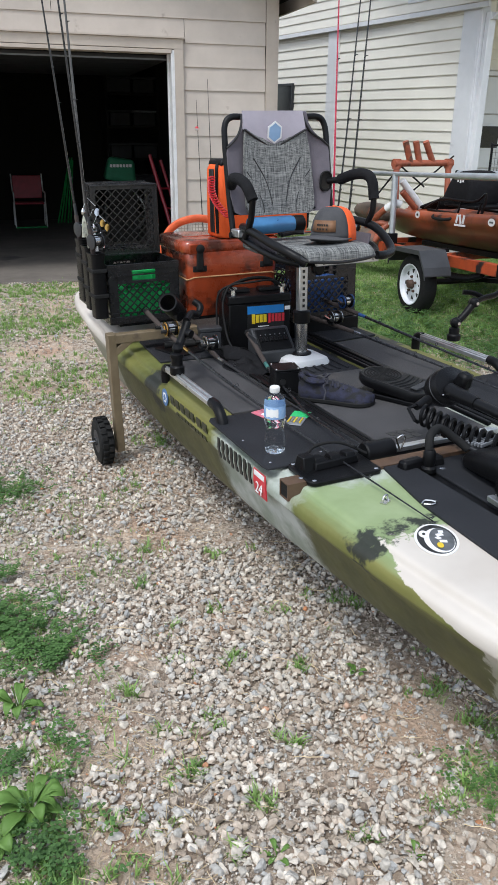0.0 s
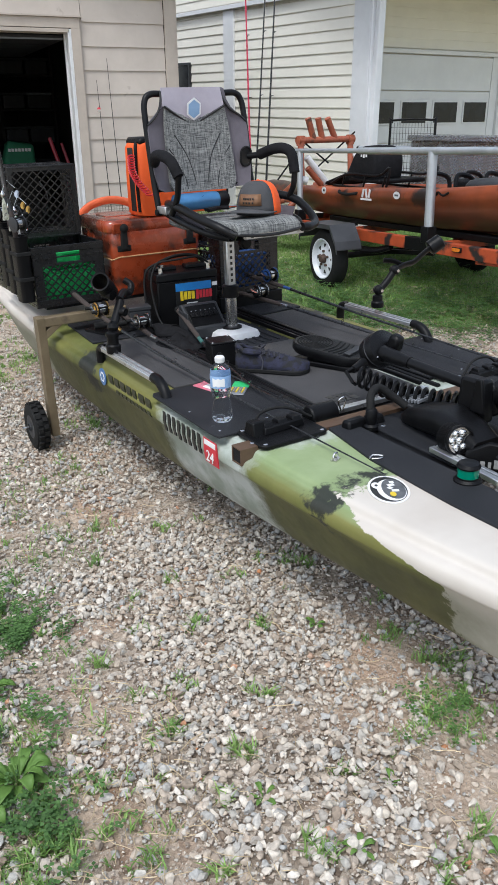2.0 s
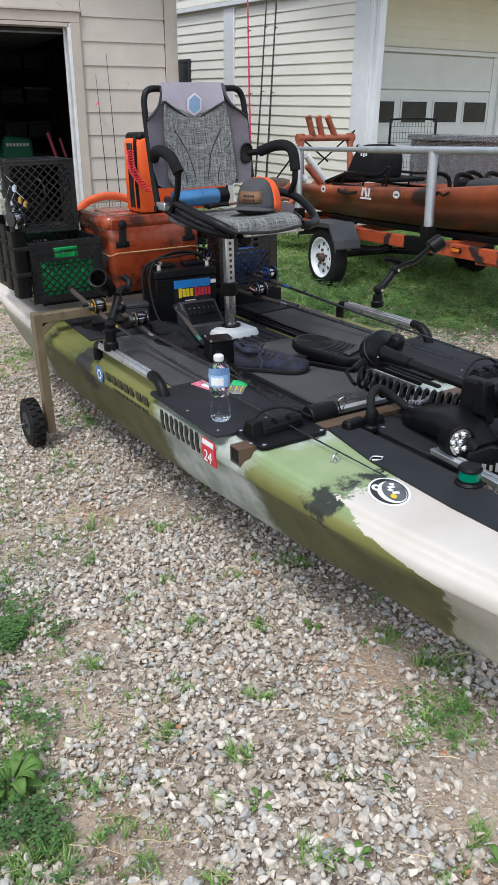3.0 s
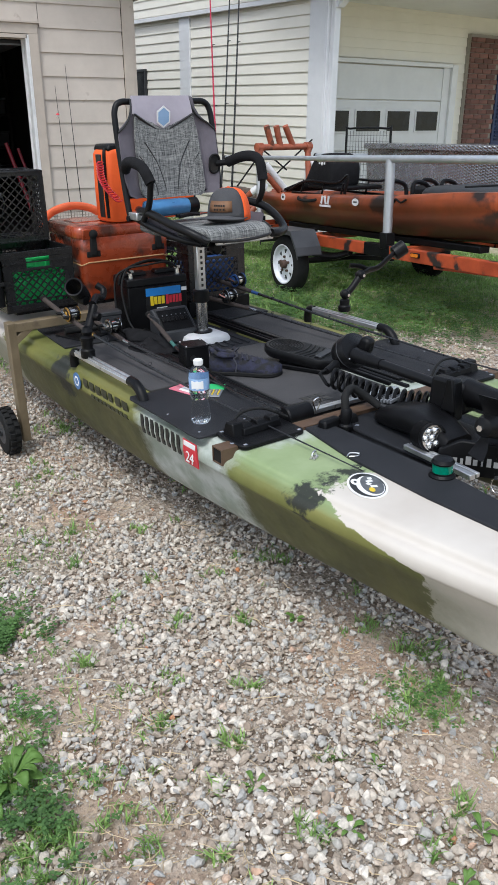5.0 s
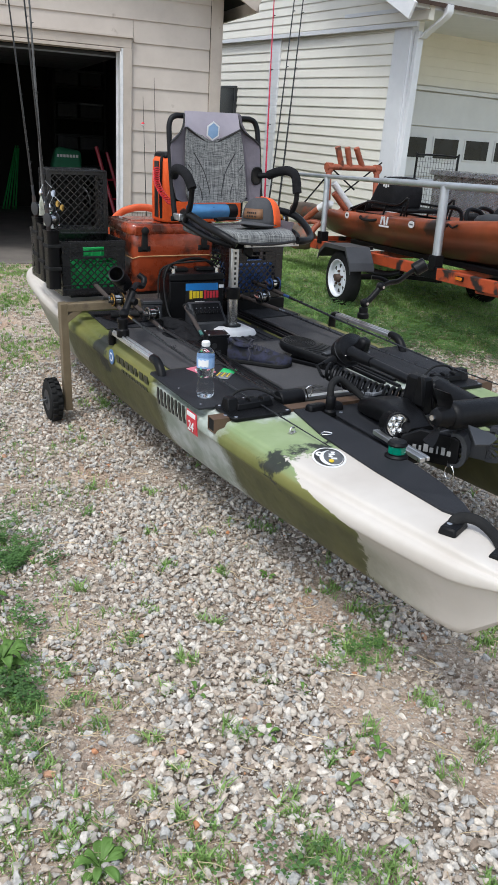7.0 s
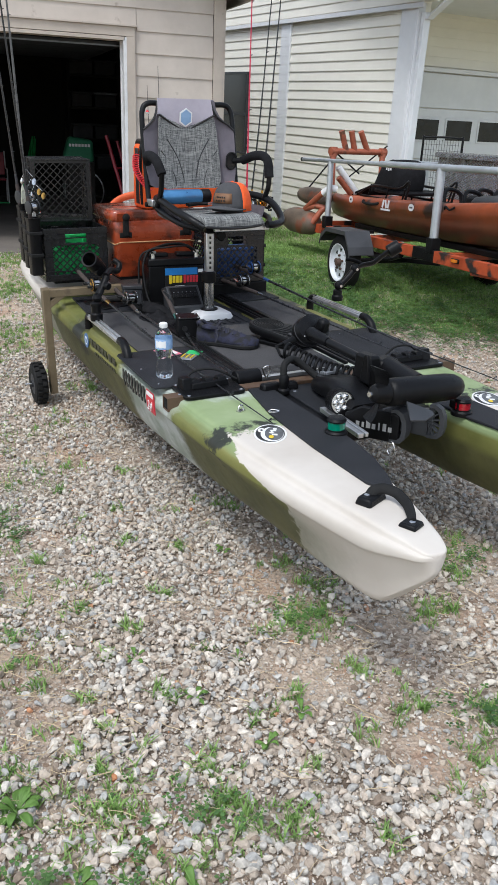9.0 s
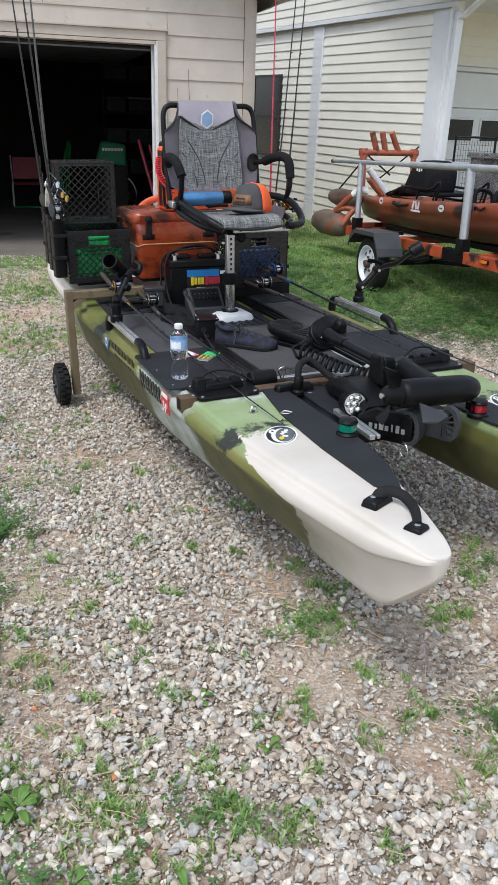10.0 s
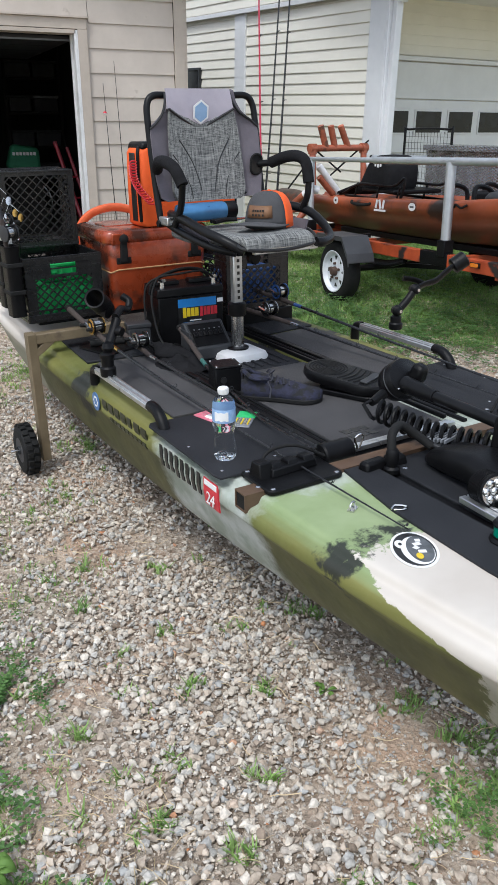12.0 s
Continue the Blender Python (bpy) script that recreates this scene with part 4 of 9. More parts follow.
    part("hinge_block", box(bmn(), (0.06, 0.05, 0.03), (-0.13, -0.145, 0.54), (0, 0, -5), (0.9, 0.7)), M_BLACK, k, bevel=0.008)
    # mat lettering stands as plain bars
    for i in range(3):
        for r in range(2):
            part("mat_mark", box(bmn(), (0.026, 0.03, 0.0012), (-0.1 + 0.034 * i, 0.075 + 0.042 * r, 0.5275), (0, 0, 8)), M_STICK_K, k)
    # navigation lights
    for v, u, lens, nm in ((-0.229, -0.635, M_GREENL, "green"), (0.262, -0.64, M_REDL, "red")):
        n = part("navigation_light", lathe(bmn(), [(0.036, 0), (0.036, 0.012), (0.03, 0.018), (0.03, 0.022)], 24, Matrix.Translation((v, u, 0.538))), M_BLACK, k, nm + " navigation light with a black cap")
        part("lens", lathe(bmn(), [(0.0275, 0.02), (0.0275, 0.046)], 24, Matrix.Translation((v, u, 0.538))), lens, n)
        part("cap", lathe(bmn(), [(0.03, 0.046), (0.031, 0.05), (0.026, 0.058), (0.01, 0.061)], 24, Matrix.Translation((v, u, 0.538))), M_BLACK, n)
        part("guard", box(bmn(), (0.03, 0.05, 0.03), (v + 0.012 * (1 if v < 0 else -1), u + 0.012, 0.571)), M_BLACK, n, bevel=0.004)
    # round lamp
    lm = pose(-0.125, -0.495, 0.585, 80, 0, -14)
    lamp = part("spot_lamp", lathe(bmn(), [(0.02, -0.05), (0.034, -0.042), (0.038, -0.01), (0.043, 0.0), (0.043, 0.012), (0.038, 0.014), (0.037, 0.006)], 28, lm), M_BLACK, k, "round black finned lamp with six clear lenses")
    for i in range(9):
        part("fin", lathe(bmn(), [(0.037, -0.045 + i * 0.0048), (0.043, -0.044 + i * 0.0048), (0.043, -0.042 + i * 0.0048), (0.037, -0.041 + i * 0.0048)], 24, lm), M_BLACK, lamp)
    part("reflector", lathe(bmn(), [(0.037, 0.006), (0.02, 0.0065), (0.002, 0.0066)], 24, lm), M_STEEL, lamp)
    for i in range(6):
        a = 2 * math.pi * i / 6
        rr = 0.022 if i else 0.0
        part("lens", lathe(bmn(), [(0.0105, 0.005), (0.011, 0.009), (0.0085, 0.0125), (0.004, 0.014), (0.0008, 0.0143)], 14, lm @ Matrix.Translation((rr * math.cos(a), rr * math.sin(a), 0.001))), M_STEEL, lamp)
    part("lamp_bracket", box(bmn(), (0.02, 0.05, 0.035), (-0.13, -0.49, 0.548)), M_BLACK, lamp, bevel=0.003)
    # decals on the side
    def side_quad(name, u0, u1, z0, z1, off, th, material, parent, lab=""):
        bm = bmn()
        n = 6
        a, b = [], []
        rows = []
        for i in range(n + 1):
            u = u0 + (u1 - u0) * i / n
            x = interp(u, V_OUT) - off
            rows.append([bm.verts.new((x + 0.001, u, z1)), bm.verts.new((x - 0.0002, u, (z0 + z1) / 2)), bm.verts.new((x + 0.0055, u, z0)), bm.verts.new((x + 0.0055 + th, u, z0)), bm.verts.new((x + th, u, z1))])
        for p, q in zip(rows, rows[1:]):
            for i in range(5):
                j = (i + 1) % 5
                bm.faces.new((p[i], p[j], q[j], q[i]))
        bm.faces.new(rows[0]), bm.faces.new(rows[-1][::-1])
        return part(name, bm, material, parent, lab, smooth=0)
    for i in range(8):
        u = 0.375 - i * 0.0345
        side_quad("registration_bar", u, u - 0.017, 0.444 + 0.002 * (i % 3), 0.513, 0.0035, 0.003, M_STICK_K, k)
    st = side_quad("date_sticker", 0.092, 0.012, 0.432, 0.514, 0.0035, 0.003, M_STICK_R, k, "red and white registration sticker")
    side_quad("sticker_head", 0.086, 0.018, 0.482, 0.51, 0.0045, 0.003, M_STICK_W, st)
    words("sticker_figures", "24", 0.05, M_STICK_W, st, pose(interp(0.05, V_OUT) - 0.0045, 0.052, 0.458, 86, 0, -91), 0.001, sx=1.0)
    lg = part("maker_roundel", lathe(bmn(), [(0.034, 0), (0.034, 0.0025)], 28, pose(interp(0.9, V_OUT) - 0.004, 0.9, 0.497, 90, 0, -90)), M_STICK_B, k, "blue and white round maker decal")
    part("disc", lathe(bmn(), [(0.022, 0.0025), (0.022, 0.003)], 6, pose(interp(0.9, V_OUT) - 0.004, 0.9, 0.497, 90, 0, -90)), M_STICK_W, lg)
    part("disc", lathe(bmn(), [(0.014, 0.003), (0.014, 0.0036)], 6, pose(interp(0.9, V_OUT) - 0.004, 0.9, 0.497, 90, 0, -90)), M_STICK_B, lg)
    for i in range(7):
        u = 0.845 - i * 0.055
        side_quad("decal_bar", u, u - (0.04 if i != 4 else 0.03), 0.484, 0.522, 0.0035, 0.003, M_STICK_G, k)
    for i in range(9):
        u = 0.78 - i * 0.034
        side_quad("decal_bar", u, u - 0.025, 0.455, 0.474, 0.003, 0.003, M_STICK_G, k)
    # wheels on their legs
    part("leg_bar", box(bmn(), (0.42, 0.05, 0.04), (-0.468, 1.5, 0.6)), M_TAN, k, "tan painted steel tube under the crates", bevel=0.003)
    part("crate_board", box(bmn(), (0.3, 0.62, 0.014), (-0.44, 1.93, 0.6275)), M_BLACK, k, bevel=0.003)
    for s in (-1, 1):
        part("leg", box(bmn(), (0.038, 0.05, 0.57 if s < 0 else 0.42), (flip(-0.662, s), 1.512, 0.34 if s < 0 else 0.26), (3, 1.2 * s, 0)), M_TAN, k, "tan square steel leg", bevel=0.003)
        part("gusset", box(bmn(), (0.1, 0.046, 0.03), (flip(-0.62, s), 1.5, 0.564 if s < 0 else 0.44), (0, 35 * s, 0)), M_TAN, k, bevel=0.002)
        wm = pose(flip(-0.732, s), 1.535, 0.115 if s < 0 else 0.086, 0, 90, 0)
        w = part("wheel", lathe(bmn(), [(0.05, -0.03), (0.08, -0.036), (0.099, -0.03), (0.106, -0.012), (0.107, 0.0), (0.106, 0.012), (0.099, 0.03), (0.08, 0.036), (0.05, 0.03)], 32, wm), M_RUB, k, "small black rubber wheel")
        for i in range(20):
            a = 2 * math.pi * i / 20
            for q in (-1, 1):
                part("tread_block", box(bmn(), (0.012, 0.02, 0.022), (0, 0, 0), (0, 0, 0)), M_RUB, w, smooth=0).matrix_local = wm @ pose(0.108 * math.cos(a + 0.08 * q), 0.108 * math.sin(a + 0.08 * q), 0.013 * q, 0, 0, math.degrees(a))
        part("rim", lathe(bmn(), [(0.06, -0.031), (0.058, -0.02), (0.02, -0.024), (0.018, -0.038), (0.018, 0.038), (0.02, 0.024), (0.058, 0.02), (0.06, 0.031)], 24, wm), M_DKGREY, w)
        for i in range(5):
            a = 2 * math.pi * i / 5
            part("spoke", box(bmn(), (0.045, 0.012, 0.05), (0.04 * math.cos(a), 0.04 * math.sin(a), 0), (0, 0, math.degrees(a))), M_DKGREY, w).matrix_local = wm
        part("axle", lathe(bmn(), [(0.007, -0.07), (0.007, 0.07)], 12, wm), M_STEEL, w)


deck()


# ---- helper for things that stand on the kayak ----
def aboard(name, base, label, category, group=""):
    t = thing(name, BOAT @ Matrix.Translation(base), label, category, group)
    off = -Vector(base)

    def put(nm, bm, material, parent=None, lab="", **kw):
        ob = part(nm, bm, material, parent or t, lab, **kw)
        if parent is None:
            ob.location = off
        return ob
    return t, put


# ---- trolling motor stowed across the bow ----
WALL_L = pose(-0.125, -0.525, 0.492, 90, 0, -56)
WALL_R = pose(-0.005, -0.56, 0.508, 90, 0, -60)


M_RAMP = mat("dark_grey_ramp", (0.04, 0.042, 0.047), (0.028, 0.03, 0.034), 0.5, scale=14, bump=0.1)
M_MARK = mat("pale_grey_print", (0.32, 0.32, 0.32), (0.26, 0.26, 0.26), 0.5, scale=60)


def trolling_motor():
    t, put = aboard("trolling_motor", (0.0, -0.4, 0.53), "black bow trolling motor folded flat on the front deck", "trolling motor")
    # deck mount
    base = put("mount_base", box(bmn(), (0.12, 0.36, 0.035), (0.04, -0.4, 0.54)), M_BLACK, bevel=0.008)
    at = Matrix.Translation((0, 0.4, -0.53))
    wl = put("side_panel", slab(bmn(), [(0, 0), (0.175, 0.0), (0.188, 0.012), (0.188, 0.092), (0.17, 0.1), (0.06, 0.104), (0.0, 0.07)], -0.01, 0.01), M_BLACK, lab="black side panel with grey maker marks", bevel=0.004)
    wl.matrix_local = at @ WALL_L
    wr = put("side_panel", slab(bmn(), [(0, 0), (0.18, 0.0), (0.18, 0.1), (0.06, 0.09), (0.0, 0.06)], -0.006, 0.006), M_RAMP, lab="dark grey side panel", bevel=0.003)
    wr.matrix_local = at @ WALL_R
    nose = [(0.165, 0.0), (0.2, 0.004), (0.214, 0.018), (0.22, 0.045), (0.217, 0.08), (0.205, 0.105), (0.185, 0.116), (0.165, 0.112)]
    for wall, w0, w1, dx in ((wl, -0.038, 0.012, -0.006), (wr, -0.012, 0.012, 0.0)):
        bm = bmn()
        inner = [(0.165 + (x - 0.165) * 0.72, 0.055 + (y - 0.055) * 0.8) for x, y in nose]
        loop = lambda z, pts: [(x + dx, y, z) for x, y in pts]
        rings(bm, [loop(w0, inner), loop(w0, nose), loop(w1, nose), loop(w1, inner), loop(w0, inner)], caps=False)
        part("ramp_nose", bm, M_RAMP, wall, "curved dark grey ramp nose", smooth=30)
        for i in range(6):
            ang = radians(-62 + 25 * i)
            part("nose_rib", box(bmn(), (0.05, 0.003, 0.018), (0.165 + dx + 0.013 * math.cos(ang), 0.055 + 0.025 * math.sin(ang), (w0 + w1) / 2), (0, 0, math.degrees(ang))), M_RAMP, wall)
    for i, (hh, ww) in enumerate(((0.017, 0.012), (0.017, 0.008), (0.025, 0.015), (0.017, 0.012), (0.025, 0.005), (0.025, 0.012), (0.017, 0.012))):
        part("panel_mark", box(bmn(), (ww, hh, 0.0014), (0.048 + 0.0185 * i, 0.045 + (hh - 0.02) / 2, 0.0107)), M_MARK, wl)
    for d in (0.06, 0.12):
        put("nose_pin", tube(bmn(), [at @ WALL_L @ Vector((d + 0.06, 0.07, -0.01)) - at.translation, at @ WALL_L @ Vector((d + 0.06, 0.07, -0.09)) - at.translation], 0.007, 10), M_STEEL)
    arm = bmn()
    loops = []
    for u, z, w, h in ((-0.2, 0.548, 0.1, 0.026), (-0.225, 0.56, 0.125, 0.05), (-0.29, 0.572, 0.135, 0.072), (-0.38, 0.586, 0.135, 0.085), (-0.47, 0.578, 0.125, 0.075), (-0.54, 0.56, 0.11, 0.05)):
        loops.append([(-0.015 + p + (u + 0.16) * 0.12, u, z + q) for p, q in rrect(w, h, min(w, h) * 0.42, 4)])
    put("arm_cover", rings(arm, loops), M_BLACK, lab="rounded black arm cover", smooth=60)
    for i in range(6):
        put("cover_rib", box(bmn(), (0.1, 0.006, 0.012), (0.03, -0.135 - 0.014 * i, 0.575 + 0.003 * i), (0, 0, 14)), M_GREYPL, bevel=0.002)
    put("tread", box(bmn(), (0.12, 0.1, 0.012), (0.03, -0.17, 0.57), (8, 0, 14)), M_DKGREY, bevel=0.004)
    # pivot tower
    put("tower", box(bmn(), (0.055, 0.1, 0.13), (0.032, -0.4, 0.645), (0, 0, 6), (0.9, 0.8)), M_BLACK, bevel=0.01)
    put("tower", box(bmn(), (0.1, 0.085, 0.1), (0.1, -0.4, 0.64), (0, 0, 6), (0.85, 0.85)), M_BLACK, bevel=0.014)
    put("tower_fin", box(bmn(), (0.012, 0.05, 0.1), (0.0, -0.44, 0.67), (0, 0, 6), (1, 0.4)), M_BLACK, bevel=0.004)
    put("collar", tube(bmn(), [(0.1, -0.42, 0.655), (0.105, -0.5, 0.65), (0.1, -0.6, 0.65)], 0.042, 20, 4, r1=0.036), M_BLACK)
    # shaft, head and coiled cable
    put("shaft", tube(bmn(), [(0.062, 0.04, 0.672), (0.09, -0.4, 0.65)], 0.0165, 18), M_TUBE, lab="black shaft")
    put("shaft_collar", tube(bmn(), [(0.062, 0.045, 0.672), (0.066, -0.03, 0.668)], 0.026, 18, r1=0.023), M_BLACK)
    put("shaft_collar", tube(bmn(), [(0.066, -0.03, 0.668), (0.069, -0.08, 0.666)], 0.023, 18, r1=0.019), M_BLACK)
    hm = pose(0.088, 0.085, 0.672, 56, 0, 16) @ Matrix.Diagonal((1.14, 0.86, 1, 1))
    head = put("head", lathe(bmn(), [(0.015, -0.06), (0.045, -0.055), (0.066, -0.038), (0.073, -0.018), (0.073, 0.008), (0.07, 0.018), (0.04, 0.026), (0.026, 0.032)], 36, hm), M_BLACK, lab="domed round motor head", smooth=50)
    part("head_boss", box(bmn(), (0.05, 0.05, 0.055), (0.115, 0.045, 0.7), (20, 0, 10), (0.8, 0.8)), M_BLACK, head, bevel=0.012)
    part("seam", lathe(bmn(), [(0.0735, -0.008), (0.0745, -0.006), (0.0735, -0.004)], 36, hm, caps=False), M_DKGREY, head)
    part("cable_exit", tube(bmn(), [(0.0, 0.07, 0.645), (-0.06, 0.05, 0.635)], 0.016, 14, r1=0.012), M_BLACK, head)
    screw(head, (0.03, 0.035, 0.665), 0.005)
    a, b = Vector((-0.06, 0.03, 0.622)), Vector((0.075, -0.29, 0.59))
    d = (b - a).normalized()
    s1 = d.orthogonal().normalized()
    s2 = d.cross(s1)
    turns, steps = 14, 14 * 12
    sag = [a + (b - a) * (i / steps) - Vector((0, 0, 0.018 * math.sin(math.pi * i / steps))) + (s1 * math.cos(2 * math.pi * turns * i / steps) + s2 * math.sin(2 * math.pi * turns * i / steps)) * 0.03 for i in range(steps + 1)]
    put("coiled_cable", tube(bmn(), [(-0.06, 0.052, 0.64), (-0.085, 0.055, 0.632)] + sag, 0.0062, 7), M_BLACK, lab="black coiled cable")
    # lower unit lying across the boat
    mu = lambda v: Vector((v, -0.668 + (v + 0.11) * 0.12, 0.668 - (v + 0.11) * 0.09))
    ax = (mu(0.3) - mu(-0.1)).normalized()
    rot = ax.to_track_quat("Z", "Y").to_matrix().to_4x4()
    lm = Matrix.Translation(mu(-0.065)) @ rot
    put("motor_body", lathe(bmn(), [(0.03, -0.01), (0.042, 0.0), (0.0455, 0.016), (0.046, 0.2), (0.0455, 0.25), (0.042, 0.285), (0.033, 0.31), (0.018, 0.324), (0.003, 0.329)], 36, lm), M_BLACK, lab="black torpedo shaped motor", smooth=40)
    prop = put("propeller", lathe(bmn(), [(0.012, -0.068), (0.026, -0.06), (0.033, -0.04), (0.036, -0.012)], 28, lm), M_BLACK, lab="glossy black propeller")
    part("nut", lathe(bmn(), [(0.009, -0.078), (0.009, -0.066)], 6, lm), M_STEEL, prop)
    for a0, q in ((95, 1), (275, 1)):
        bl = bmn()
        loops = []
        for i in range(7):
            f = i / 6
            r = 0.028 + 0.058 * f
            c = 0.034 * (1 - 0.45 * f) * (0.75 + f)
            tw = radians(55 - 25 * f)
            ring = []
            for g, th in ((-1, 0), (-0.5, 0.004), (0.5, 0.004), (1, 0), (0.5, -0.003), (-0.5, -0.003)):
                x = g * c * math.cos(tw) - th * math.sin(tw)
                z = g * c * math.sin(tw) * 0.5 + th * math.cos(tw) - 0.035 - 0.03 * f * f
                ang = radians(a0)
                ring.append(lm @ Vector((r * math.cos(ang) - x * math.sin(ang), r * math.sin(ang) + x * math.cos(ang), z)))
            loops.append(ring)
        part("blade", rings(bl, loops), M_BLACK, prop, smooth=60)
    fin = bmn()
    slab(fin, [(0.0, 0), (0.1, 0), (0.085, 0.05), (0.045, 0.085), (0.025, 0.08)], -0.004, 0.004, Matrix.Translation((-0.02, -0.7, 0.64)) @ pose(0, 0, 0, 20, 0, 10) @ pose(0, 0, 0, 0, 0, -125))
    put("skeg", fin, M_RAMP, lab="grey skeg fin", bevel=0.002)
    put("pull_ring", tube(bmn(), [(-0.04, -0.67 + 0.02 * math.cos(a), 0.475 + 0.024 * math.sin(a)) for a in (2 * math.pi * i / 16 for i in range(16))], 0.0022, 6, loop=True), M_STEEL)
    # power cable from the deck socket
    put("power_cable", tube(bmn(), [(-0.178, -0.19, 0.54), (-0.178, -0.185, 0.6), (-0.165, -0.17, 0.632), (-0.12, -0.15, 0.64), (-0.08, -0.17, 0.61), (-0.05, -0.2, 0.58)], 0.0125, 12, 6), M_RUB)
    put("plug", lathe(bmn(), [(0.022, 0), (0.022, 0.012), (0.015, 0.018), (0.018, 0.03), (0.018, 0.06), (0.013, 0.068)], 18, Matrix.Translation((-0.178, -0.19, 0.53))), M_BLACK)


trolling_motor()


# ---- foot pedal ----
def foot_pedal():
    t = thing("foot_pedal", BOAT @ pose(0.135, 0.43, 0.529, 0, 0, 24), "black motor foot pedal with a ridged oval tread", "foot pedal")
    part("pedal_base", slab(bmn(), rrect(0.15, 0.28, 0.03, 5), 0, 0.018), M_BLACK, t, bevel=0.004)
    loops = []
    for z, k in ((0.0, 0.94), (0.012, 1.0), (0.03, 1.0), (0.037, 0.96)):
        loops.append([Vector((x, y, z)) for x, y in rrect(0.165 * k, 0.32 * k, 0.075 * k, 7)])
    tilt = Matrix.Translation((0, 0.0, 0.03)) @ pose(0, 0, 0, 6, 0, 0)
    tr = part("tread_plate", rings(bmn(), [[tilt @ p for p in lp] for lp in loops]), M_BLACK, t, "ridged black tread plate")
    part("pedal_neck", box(bmn(), (0.11, 0.16, 0.03), (0, 0, 0.03), (0, 0, 0), (0.9, 0.8)), M_BLACK, t, bevel=0.004)
    for i in range(6):
        k = 1 - i * 0.17
        part("tread_ridge", tube(bmn(), [tilt @ Vector((x, y + 0.075 - 0.0 * i, 0.0375)) for x, y in rrect(0.135 * k, 0.13 * k, 0.06 * k, 7)], 0.0022, 6, loop=True), M_RUB, tr)
    for i in range(6):
        part("tread_ridge", tube(bmn(), [tilt @ Vector((-0.068 + 0.002 * i, -0.0 - 0.02 * i, 0.0375)), tilt @ Vector((0, -0.012 - 0.02 * i, 0.0378)), tilt @ Vector((0.068 - 0.002 * i, -0.0 - 0.02 * i, 0.0375))], 0.0025, 6, 4), M_RUB, tr)
    part("heel_pad", box(bmn(), (0.11, 0.028, 0.006), (0, -0.095, 0.062), (6, 0, 0)), M_DKGREY, tr, bevel=0.002)


foot_pedal()


# ---- fabrics ----
def plaid(name, light=(0.3, 0.305, 0.295), dark=(0.05, 0.052, 0.055)):
    """Woven tweed: threads of uneven tone running both ways."""
    m = bpy.data.materials.new(name)
    m.use_nodes = True
    N, K = m.node_tree.nodes, m.node_tree.links
    b = N["Principled BSDF"]
    tc = N.new("ShaderNodeTexCoord")
    outs = []
    for sc in ((900, 30, 30), (30, 900, 900), (260, 14, 14), (14, 260, 260)):
        mp = N.new("ShaderNodeMapping")
        mp.inputs["Scale"].default_value = sc
        K.new(tc.outputs["Object"], mp.inputs["Vector"])
        n = N.new("ShaderNodeTexNoise")
        n.inputs["Scale"].default_value, n.inputs["Detail"].default_value = 1.0, 2
        K.new(mp.outputs[0], n.inputs["Vector"])
        outs.append(n.outputs["Fac"])

    def op(kind, a, c):
        n = N.new("ShaderNodeMath")
        n.operation = kind
        for i, v in enumerate((a, c)):
            if isinstance(v, float):
                n.inputs[i].default_value = v
            else:
                K.new(v, n.inputs[i])
        return n.outputs[0]
    s = op("ADD", op("ADD", outs[0], outs[1]), op("ADD", outs[2], outs[3]))
    s = op("MULTIPLY", s, 0.25)
    r = N.new("ShaderNodeValToRGB")
    r.color_ramp.elements[0].position, r.color_ramp.elements[1].position = 0.42, 0.6
    r.color_ramp.elements[0].color, r.color_ramp.elements[1].color = (*dark, 1), (*light, 1)
    K.new(s, r.inputs["Fac"])
    K.new(r.outputs["Color"], b.inputs["Base Color"])
    b.inputs["Roughness"].default_value = 0.95
    b.inputs["Specular IOR Level"].default_value = 0.15
    bp = N.new("ShaderNodeBump")
    bp.inputs["Strength"].default_value, bp.inputs["Distance"].default_value = 0.5, 0.002
    K.new(s, bp.inputs["Height"])
    K.new(bp.outputs[0], b.inputs["Normal"])
    return m


M_PLAID = plaid("tweed_fabric")
M_GREYFAB = mat("grey_purple_fabric", (0.15, 0.134, 0.156), (0.1, 0.091, 0.108), 0.85, scale=9, bump=0.35, bscale=500)
M_LTFAB = mat("pale_grey_fabric", (0.42, 0.385, 0.44), (0.34, 0.315, 0.365), 0.85, scale=9, bump=0.35, bscale=500)
M_ORFAB = mat("orange_fabric", (0.85, 0.12, 0.015), (0.75, 0.09, 0.01), 0.7, scale=8, bump=0.4, bscale=300)
M_PATCH = mat("leather_patch", (0.2, 0.1, 0.045), (0.14, 0.065, 0.03), 0.6, scale=30, bump=0.4, bscale=300)
M_BLUEMET = mat("blue_metal", (0.1, 0.28, 0.52), (0.07, 0.2, 0.4), 0.3, 0.5, scale=12)
M_PALEBLUE = mat("pale_blue_print", (0.3, 0.45, 0.66), (0.24, 0.38, 0.58), 0.7, scale=40)
CX = -0.035


def back_u(z):
    return 1.1 + (z - 1.08) * 0.16


